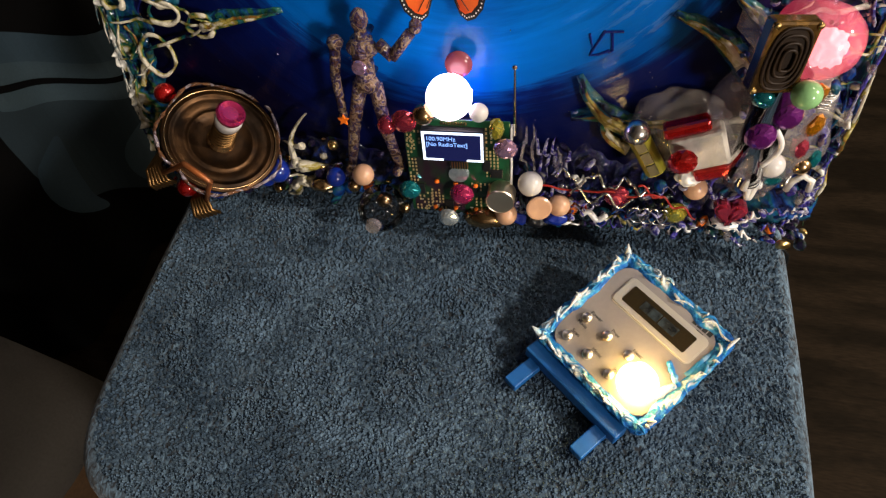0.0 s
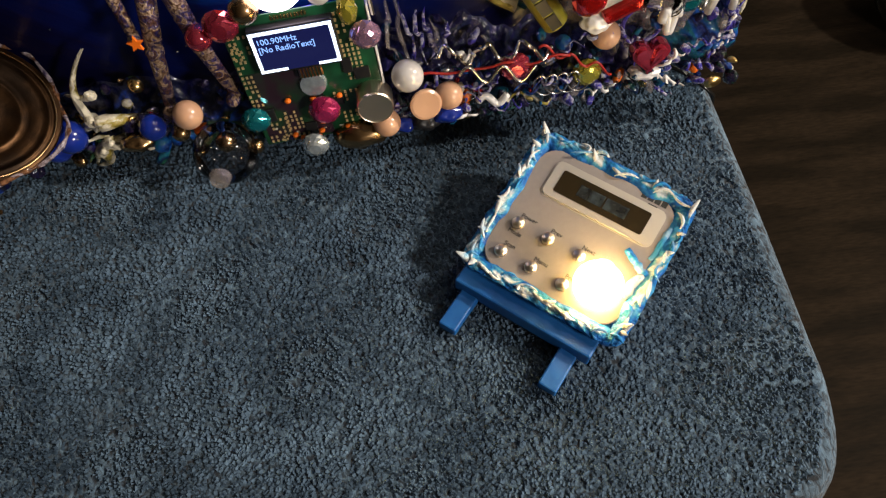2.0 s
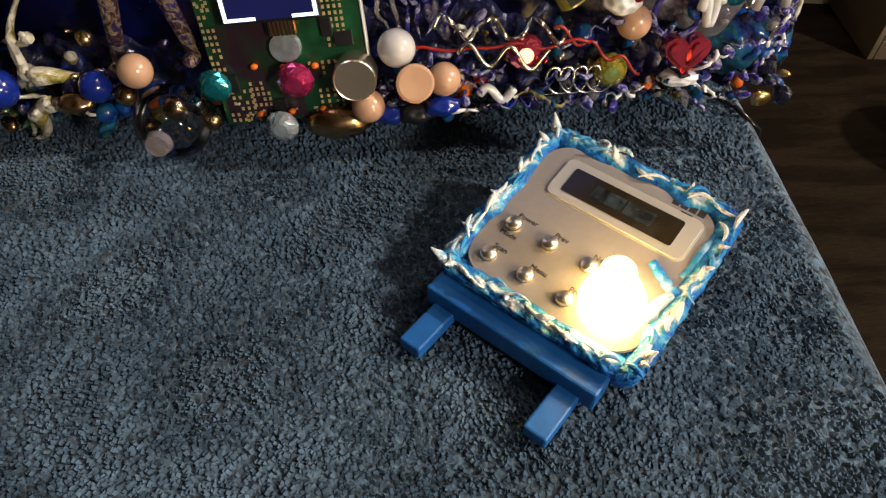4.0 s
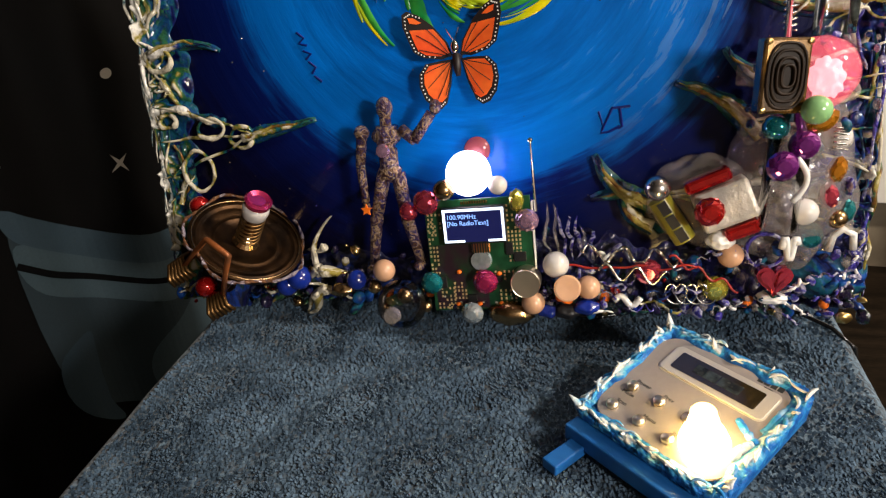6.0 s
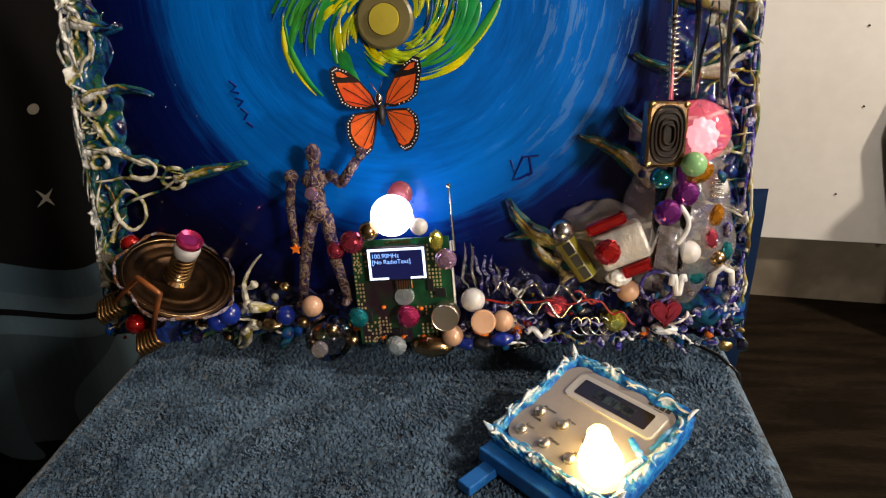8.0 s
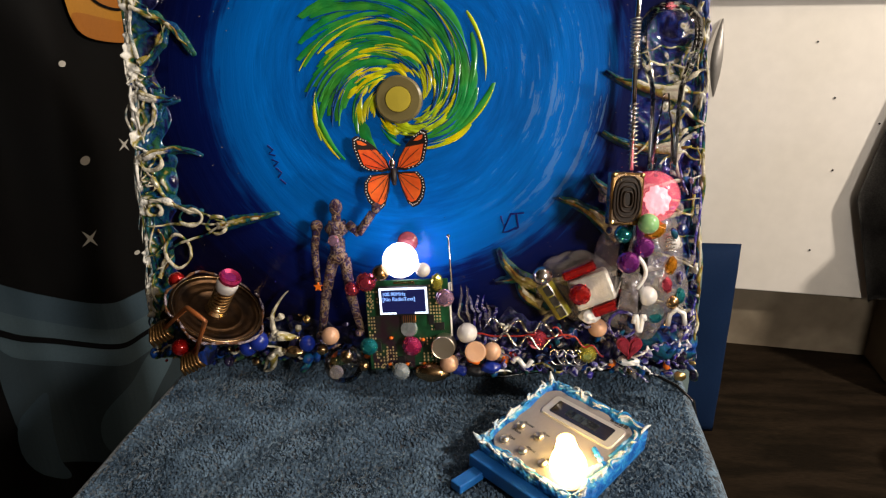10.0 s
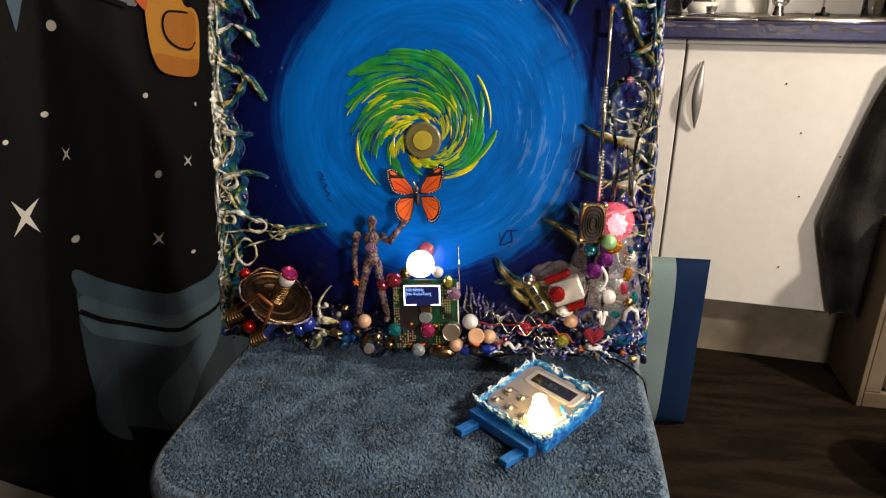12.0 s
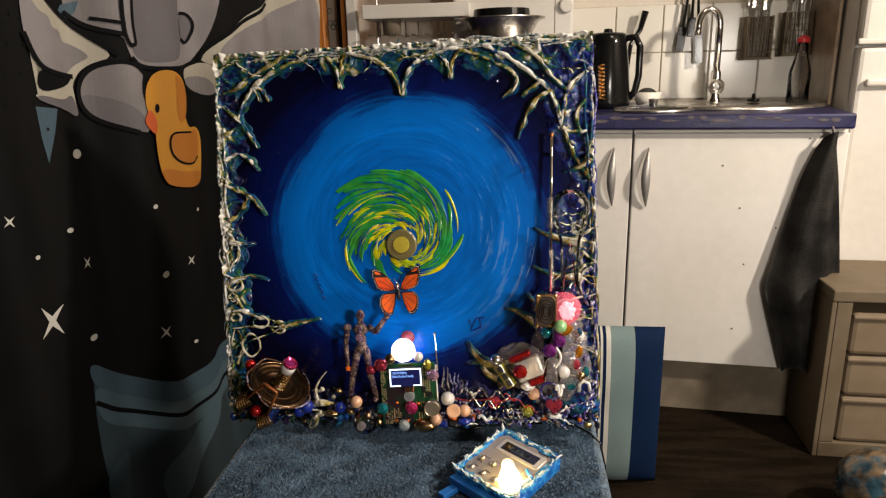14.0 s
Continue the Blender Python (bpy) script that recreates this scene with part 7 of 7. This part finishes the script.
z1 = [(0.075 + 0.074 * k / 48, -0.036 - 0.003 * math.cos(k), 0.086 - 0.006 * k / 48 + 0.006 * math.sin(2 * math.pi * 3 * k / 48)) for k in range(49)]
wire("silver zigzag wire above the foot", z1, 0.0014, "silver")
wire("silver zigzag wire among the beads", [(0.088 + 0.05 * k / 36, -0.04, 0.072 + 0.006 * math.sin(2 * math.pi * 2.2 * k / 36) - 0.006 * k / 36) for k in range(37)], 0.0012, "silver")
wire("thin red wire along the foot", [(0.06 + 0.10 * k / 30, -0.038, 0.074 + 0.005 * noise.noise((k * 0.2, 0, 3))) for k in range(31)], 0.0009, "red_wire")
wire("red wire below the block", [(0.14 + 0.05 * k / 30, -0.036, 0.082 - 0.026 * k / 30 + 0.003 * math.sin(k * 0.6)) for k in range(31)], 0.0009, "red_wire")
wire("thin coiled clear wire at the foot", [(0.140 + 0.03 * k / 60 + 0.006 * math.cos(k * 0.42), -0.036, 0.052 + 0.008 * math.sin(k * 0.42)) for k in range(61)], 0.0008, "silver")
wire("violet loop of shiny wire", [(0.208 + 0.013 * math.cos(a), -0.030, 0.085 + 0.013 * math.sin(a)) for a in [0.3 * k for k in range(24)]], 0.0016, "ridge_violet")
wire("white squiggle of glue by the heart", [(0.218 + 0.010 * t, -0.036, 0.088 + 0.008 * math.sin(9 * t)) for t in [k / 20 for k in range(21)]], 0.0028, "white_glue")
wire("white arch of dried glue", [(0.252, -0.026, 0.084), (0.253, -0.03, 0.096), (0.259, -0.03, 0.101), (0.266, -0.03, 0.097), (0.268, -0.026, 0.085)], 0.0026, "white_glue")
wire("white curl of glue at the foot", [(0.10 + 0.02 * t, -0.034, 0.045 + 0.004 * math.sin(7 * t)) for t in [k / 16 for k in range(17)]], 0.0026, "white_glue")
wire("white curl of glue by the tube", [(0.216 + 0.008 * math.sin(3 * t), -0.06, 0.128 + 0.03 * t) for t in [k / 16 for k in range(17)]], 0.002, "white_glue")
wire("coiled spring in a clear bead", [(0.252 + 0.005 * math.cos(k * 0.7), -0.030, 0.158 + 0.016 * k / 40) for k in range(41)], 0.0006, "steel")
lump("white_lump", 0.176, 0.094, 0.034, 0.010, 0.008, 0.007, "white_glue", "white and violet glue lump", 12)
lump("white_lump", 0.215, 0.048, 0.030, 0.012, 0.007, 0.005, "white_glue", "white glue under the heart", 13)
bead(0.253, 0.166, 0.018, 0.010, "pearl", "frosted clear bead near the border")
lump("corner_lump", 0.255, 0.060, 0.014, 0.028, 0.014, 0.018, "glaze_blue", "blue glazed lump in the corner", 17)
for k in range(9):
    rope("corner_bead", wander(0.235 + rng.uniform(-0.01, 0.03), 0.05 + rng.uniform(-0.01, 0.03), 0.275, 0.045 + rng.uniform(0, 0.05), 10, 0.008, 0.02, 0.028, 90 + k), 0.0022, rng.choice(["glaze_blue", "ridge_violet", "white_glue"]), k)
for k in range(14):
    x = -0.29 + 0.53 * k / 13
    rope("foot_bead", wander(x, 0.042 + rng.uniform(-0.006, 0.02), min(0.272, x + rng.uniform(0.02, 0.06)), 0.038 + rng.uniform(-0.004, 0.02), 12, 0.006, 0.022, 0.036, 120 + k), rng.uniform(0.0014, 0.0028), rng.choice(["ridge_violet", "ridge_gold", "glaze_blue", "bed_dark2"]), k + 3)
# spring charm at the outer right edge
thing("edge_spring", at(0.296, 0.0, 0.545), "black and amber striped spring on the edge", "spring", bm=tube([(0.004 * math.cos(a), 0.004 * math.sin(a), -0.025 + 0.05 * t) for t, a in [(k / 90, 2 * math.pi * 9 * k / 90) for k in range(91)]], 0.0012, 6), material="amber", smooth=True)

cord = thing("power_cord", Matrix(), "thin black power cord lying on the towel", "cord", bm=tube([(0.062, 0.012, 0.533), (0.072, 0.0, 0.522), (0.087, 0.004, 0.519), (0.124, 0.018, 0.519), (0.175, 0.026, 0.519), (0.215, 0.030, 0.519), (0.247, 0.022, 0.521), (0.268, 0.004, 0.519), (0.284, -0.006, 0.508), (0.292, -0.012, 0.47), (0.296, -0.01, 0.30), (0.30, 0.0, 0.006)], 0.0017, 8), material="black_plastic", smooth=True)




def dabs(name, count, place, materials, seed):
    """Dabs of coloured varnish, too many to count."""
    r3 = random.Random(seed)
    for m in materials:
        bm = bmesh.new()
        for i in range(count):
            x, z, d = place(r3)
            r = r3.uniform(0.0012, 0.0048)
            bmesh.ops.create_icosphere(bm, subdivisions=2, radius=r, matrix=Matrix.Translation((x, -d, z)) @ Euler((r3.random() * 6, r3.random() * 6, r3.random() * 6)).to_matrix().to_4x4() @ Matrix.Diagonal((r3.uniform(0.7, 2.0), r3.uniform(0.5, 1.0), r3.uniform(0.6, 1.5), 1)))
        for v in bm.verts:
            v.co += Vector(noise.noise_vector(v.co * 300)) * 0.0012
        ob = part(name, bm, m, art, smooth=True)
        tagged(ob, kind="stuff")


def foot_place(r3):
    x = r3.uniform(-0.295, 0.278)
    z = 0.034 + abs(r3.gauss(0, 0.022))
    return x, z, max(0.004, 0.032 - 0.35 * (z - 0.034) + r3.uniform(-0.006, 0.004))


def corner_place(r3):
    z = r3.uniform(0.06, 0.24)
    return r3.uniform(0.19, 0.28), z, r3.uniform(0.008, 0.032)


def violet_place(r3):
    x = r3.uniform(0.04, 0.27)
    z = 0.034 + abs(r3.gauss(0, 0.022))
    return x, z, max(0.004, 0.034 - 0.35 * (z - 0.034) + r3.uniform(-0.006, 0.004))


dabs("glaze_dab", 60, foot_place, ["glaze_blue", "bed_dark2"], 1)
dabs("glaze_dab", 10, foot_place, ["ridge_gold", "blue_bead"], 6)
dabs("glaze_dab", 26, violet_place, ["ridge_violet", "clear_resin", "bed_dark2", "glaze_blue"], 8)
dabs("glaze_dab", 34, corner_place, ["clear_resin", "ridge_violet", "glaze_blue"], 2)
dabs("tiny_bead", 14, foot_place, ["bronze", "silver", "gold", "ruby", "orange_clay"], 4)
# wisps of white and violet glue through the foot
for k in range(20):
    x, z = rng.uniform(0.045, 0.25), rng.uniform(0.036, 0.085)
    rope("glue_wisp", wander(x, z, x + rng.uniform(0.012, 0.035), z + rng.uniform(-0.012, 0.012), 16, 0.006, 0.030, 0.038, 700 + k), rng.uniform(0.0008, 0.0019), rng.choice(["ridge_violet", "ridge_violet", "white_glue", "glaze_blue"]), k)

# ---- small radio on its blue easel ----
RAD = pose(0.144, -0.130, 0.5465, 0, 0, -41) @ pose(0, 0, 0, 10.5, 0, 0)
M.update({
    "radio_blue": mat("blue_paint", (0.008, 0.085, 0.30), 0.45, vary=0.2, scale=70, second=(0.012, 0.11, 0.34), second_scale=30, bump=0.3),
    "foam": glaze_material("blue_white_foam", [(0.01, 0.10, 0.36), (0.02, 0.18, 0.48), (0.03, 0.24, 0.52), (0.25, 0.42, 0.58), (0.02, 0.2, 0.5), (0.01, 0.12, 0.38)], 30, 0.35, 0.5),
    "foam_white": glaze_material("white_foam", [(0.03, 0.24, 0.52), (0.5, 0.58, 0.62), (0.65, 0.66, 0.64), (0.62, 0.63, 0.6), (0.2, 0.38, 0.55)], 50, 0.35, 0.3),
    "foam_wave": glaze_material("wave_foam", [(0.008, 0.08, 0.30), (0.01, 0.11, 0.38), (0.015, 0.15, 0.44), (0.03, 0.24, 0.50), (0.10, 0.34, 0.50), (0.45, 0.54, 0.60), (0.62, 0.64, 0.63)], 60, 0.35, 0.5, crest=(0.0020, 0.0062, 2, 1)),
    "face": mat("silver_paint", (0.36, 0.32, 0.30), 0.42, 0.4, vary=0.05, scale=300, second=(0.33, 0.295, 0.275)),
    "bezel": mat("silver_bezel", (0.62, 0.58, 0.52), 0.3, 0.5, vary=0.05),
    "lcd": mat("lcd_glass", (0.020, 0.014, 0.006), 0.08, vary=0.1, coat=1.0),
    "lcd_text": mat("lcd_patch", (0.035, 0.048, 0.055), 0.25, vary=0.9, scale=160, second=(0.012, 0.014, 0.014), second_scale=120),
    "print_black": mat("black_print", (0.02, 0.02, 0.02), 0.5, vary=0.1),
    "warm_lit": mat("warm_lit", (0.9, 0.8, 0.5), 0.4, vary=0.0, emit=(1.0, 0.66, 0.22), emit_power=30.0),
    "warm_hot": mat("warm_rim", (0.9, 0.8, 0.5), 0.3, vary=0.0, trans=0.3, emit=(1.0, 0.60, 0.16), emit_power=6.0),
})


def rounded(hx, hy, r, n=8, cx=0.0, cy=0.0):
    pts = []
    for sx, sy, a0 in ((1, 1, 0), (-1, 1, 90), (-1, -1, 180), (1, -1, 270)):
        for k in range(n + 1):
            a = radians(a0 + 90 * k / n)
            pts.append((cx + sx * (hx - r) + r * math.cos(a), cy + sy * (hy - r) + r * math.sin(a)))
    return pts


def plate(outline, z0, z1, bevel=0.0):
    """A flat piece with an (x, y) outline, from z0 up to z1."""
    bm = bmesh.new()
    f = bm.faces.new([bm.verts.new((x, y, z1)) for x, y in outline])
    f.normal_update()
    if f.normal.z < 0:
        f.normal_flip()
    made = bmesh.ops.extrude_face_region(bm, geom=[f])["geom"]
    for v in made:
        if isinstance(v, bmesh.types.BMVert):
            v.co.z = z0
    if bevel:
        es = [e for e in bm.edges if all(abs(v.co.z - z1) < 1e-6 for v in e.verts)]
        bmesh.ops.bevel(bm, geom=es, offset=bevel, segments=2, affect="EDGES")
    bmesh.ops.recalc_face_normals(bm, faces=bm.faces)
    return bm


radio = thing("radio", RAD, "silver radio with blue and white painted edge, lamp lit", "radio")
part("body", plate(rounded(0.0525, 0.0500, 0.008), -0.015, -0.0005, 0.002), "radio_blue", radio, "blue painted body")
face = part("face", plate(rounded(0.047, 0.0455, 0.016), -0.0004, 0.0015, 0.0006), "face", radio, "brushed silver face plate")
bz = part("bezel", plate(rounded(0.038, 0.0135, 0.005, cx=0.003, cy=0.0245), 0.0014, 0.0028, 0.0012), "bezel", face)
part("display", plate(rounded(0.0300, 0.0080, 0.0015, cx=0.0025, cy=0.0245), 0.0020, 0.0032), "lcd", bz, "dark display window")
for cx, w in ((-0.005, 0.0085), (0.012, 0.0075)):
    part("display_digit", plate([(cx - w, 0.0205), (cx + w, 0.0205), (cx + w, 0.0285), (cx - w, 0.0285)], 0.0030, 0.0034), "lcd_text", bz)
for (x, y), words, lx in zip(((-0.035, -0.013), (-0.014, -0.013), (0.0075, -0.013), (-0.035, -0.034), (-0.014, -0.034), (0.0075, -0.034)), ("Power", "Prev", "Next", "Scan", "Menu", "Preset"), (0, 0, 0, 0, 0, 0)):
    b = part("button", lathe([(0, 0.0015), (0.0040, 0.0015), (0.0040, 0.0036), (0.0036, 0.0045), (0, 0.0048)], 20, m=pose(x, y, 0)), "knob", face, smooth=True)
    text_mesh("button_label", words, 0.0042, "print_black", face, pose(x - 0.001, y + 0.0048, 0.0016))
text_mesh("button_label", "Mode", 0.0040, "print_black", face, pose(-0.0385, -0.0205, 0.0016))
# maker's mark as plain bars
for k in range(4):
    part("maker_mark", plate([(0.021 + 0.0044 * k, 0.0400), (0.0246 + 0.0044 * k, 0.0400), (0.0246 + 0.0044 * k, 0.0440), (0.021 + 0.0044 * k, 0.0440)], 0.0014, 0.0018), "print_black", face)
part("maker_mark", plate([(0.027, 0.0378), (0.033, 0.0378), (0.033, 0.0384), (0.027, 0.0384)], 0.0014, 0.0018), "print_black", face)
# the painted foam edge: ridges, swirls and tips
rg = random.Random(8)


def foam_rope(x0, y0, x1, y1, n, amp, z, r, material, seed):
    pts, rad = [], []
    for i in range(n + 1):
        t = i / n
        q = noise.noise_vector((t * n * 0.4, seed, 1.0))
        pts.append((x0 + (x1 - x0) * t + amp * q.x, y0 + (y1 - y0) * t + amp * q.y, z + 0.0018 * q.z))
        rad.append(r * (0.7 + 0.8 * abs(noise.noise((i * 0.6, seed, 5)))))
    part("foam_ridge", tube(pts, rad, 7), material, radio, smooth=True)


def foam_border():
    """Thick brushed paint all round the radio's edge, in waves with white crests."""
    ring = rounded(0.0515, 0.0495, 0.007, 10)
    pts = []
    for (ax, ay), (bx, by) in zip(ring, ring[1:] + ring[:1]):
        n = max(1, int(math.hypot(bx - ax, by - ay) / 0.0009))
        pts += [Vector((ax + (bx - ax) * q / n, ay + (by - ay) * q / n)) for q in range(n)]
    bm = bmesh.new()
    rows, n, k = [], len(pts), 16
    for i, p in enumerate(pts):
        d = (pts[(i + 1) % n] - pts[i - 1]).normalized()
        out = Vector((d.y, -d.x))
        wide = 0.0115 + 0.0045 * noise.noise((p.x * 60, p.y * 60, 3))
        row = []
        for q in range(k + 1):
            v = q / k
            at_p = p + out * (0.0035 - wide * v + 0.0012 * noise.noise((p.x * 140, p.y * 140, 6)) * (1 - v))
            along = at_p.x * d.x + at_p.y * d.y
            comb = noise.noise((along * 120 + 3.5 * v, v * 2.6, 11.0 + round(math.atan2(d.y, d.x), 1)))
            swell = 0.5 + 0.5 * noise.noise((at_p.x * 55, at_p.y * 55, 8))
            h = max(0, math.sin(math.pi * min(1, 0.12 + v * 0.95))) ** 0.7 * (0.0022 + 0.0036 * swell) + 0.0020 * max(0, 1 - 3.5 * abs(comb)) * (1 - v)
            row.append(bm.verts.new((at_p.x, at_p.y, -0.0004 + h if q < k else 0.0008)))
        low = p + out * 0.0008
        rows.append([bm.verts.new((low.x, low.y, -0.0145))] + row)
    for a, b in zip(rows, rows[1:] + rows[:1]):
        for q in range(k + 1):
            bm.faces.new((a[q], b[q], b[q + 1], a[q + 1]))
    bmesh.ops.recalc_face_normals(bm, faces=bm.faces)
    part("foam_border", bm, "foam_wave", radio, "blue paint ridges with white crests", smooth=True)


foam_border()
A, B = 0.0505, 0.0485
for k, (x0, y0, x1, y1) in enumerate(((-A, -B, A, -B), (A, -B, A, B), (A, B, -A, B), (-A, B, -A, -B))):
    dx, dy = (x1 - x0), (y1 - y0)
    along = math.atan2(dy, dx)
    # flat white licks that flow along the edge and curl over it
    for i in range(11):
        t = (i + rg.random()) / 11
        a = along + rg.uniform(-0.3, 0.6)
        l = rg.uniform(0.008, 0.015)
        side = rg.uniform(-0.003, 0.003)
        px, py = x0 + dx * t + side * math.cos(along + 1.5708), y0 + dy * t + side * math.sin(along + 1.5708)
        bend = rg.uniform(-0.003, 0.003)
        w = rg.uniform(0.0009, 0.0017)
        z = 0.0042 + rg.uniform(-0.001, 0.001)
        lick = []
        for q in range(9):
            u = q / 8 - 0.5
            lick.append((px + l * u * math.cos(a) + bend * (1 - 4 * u * u) * math.sin(a), py + l * u * math.sin(a) - bend * (1 - 4 * u * u) * math.cos(a), z + 0.0012 * (1 - 4 * u * u)))
        part("foam_lick", tube(lick, [w * (0.25 + math.sin(math.pi * (0.05 + 0.9 * q / 8))) * 0.7 for q in range(9)], 7), rg.choice(["foam", "foam_white", "foam_white"]), radio, smooth=True)
    for i in range(3):
        t = (i + rg.random()) / 3
        px, py = x0 + dx * t, y0 + dy * t
        l, a = rg.uniform(0.003, 0.0055), along - 1.5708 + rg.uniform(-0.9, 0.9)
        part("foam_tip", tube([(px, py, 0.002), (px + l * 0.4 * math.cos(a), py + l * 0.4 * math.sin(a), 0.0050), (px + l * math.cos(a), py + l * math.sin(a), 0.0072)], [0.0024, 0.0016, 0.0003], 6), "foam_white", radio, smooth=True)
# taller peaks at the corners
for px, py, tx, ty in ((-A, B, -0.004, 0.004), (-A, -B, -0.006, -0.002), (A, -B + 0.01, 0.004, 0.002)):
    part("foam_tip", tube([(px, py, 0.0), (px + tx * 0.3, py + ty * 0.3, 0.006), (px + tx, py + ty, 0.0105)], [0.0036, 0.0022, 0.0004], 8), "foam_white", radio, smooth=True)
# the band that cuts off the corner beside the lamp
foam_rope(0.030, 0.004, 0.047, -0.004, 10, 0.0015, 0.002, 0.0028, "foam", 41)
foam_rope(0.045, 0.006, 0.047, 0.036, 10, 0.0012, 0.0012, 0.0028, "foam", 42)
foam_rope(0.044, -0.006, 0.042, -0.022, 10, 0.002, 0.002, 0.0034, "foam_white", 43)
lampb = part("lamp", lathe([(0, 0.0016), (0.0145, 0.0016), (0.0150, 0.006), (0.0125, 0.014), (0.0095, 0.020), (0.0085, 0.026), (0.0065, 0.029), (0, 0.0295)], 28, m=pose(0.026, -0.024, 0)), "warm_lit", radio, "glowing warm white lamp", smooth=True)
part("lamp_ring", tube([(0.026 + 0.0058 * math.cos(a), -0.024 + 0.0058 * math.sin(a), 0.0315) for a in [2 * math.pi * k / 20 for k in range(20)]], 0.0018, 7, closed=True), "warm_hot", lampb, smooth=True)

easel = thing("easel", pose(0.144, -0.130, SEAT + 0.0155, 0, 0, -41), "small blue painted wooden easel on the towel", "easel")
part("ledge", box(-0.051, -0.062, 0.004, 0.043, -0.049, 0.017, 0.0012), "radio_blue", easel)
for x in (-0.040, 0.030):
    part("leg", box(x - 0.006, -0.088, 0.0, x + 0.006, 0.04, 0.008, 0.001), "radio_blue", easel)
part("back_rest", box(-0.03, 0.028, 0.0085, 0.02, 0.036, 0.026, 0.001), "radio_blue", easel)

for ob in scene.objects:
    if ob.type == "MESH" and ob.data.materials and ob.data.materials[0] in (M["glass"], M["globe"]):
        ob.visible_shadow = False
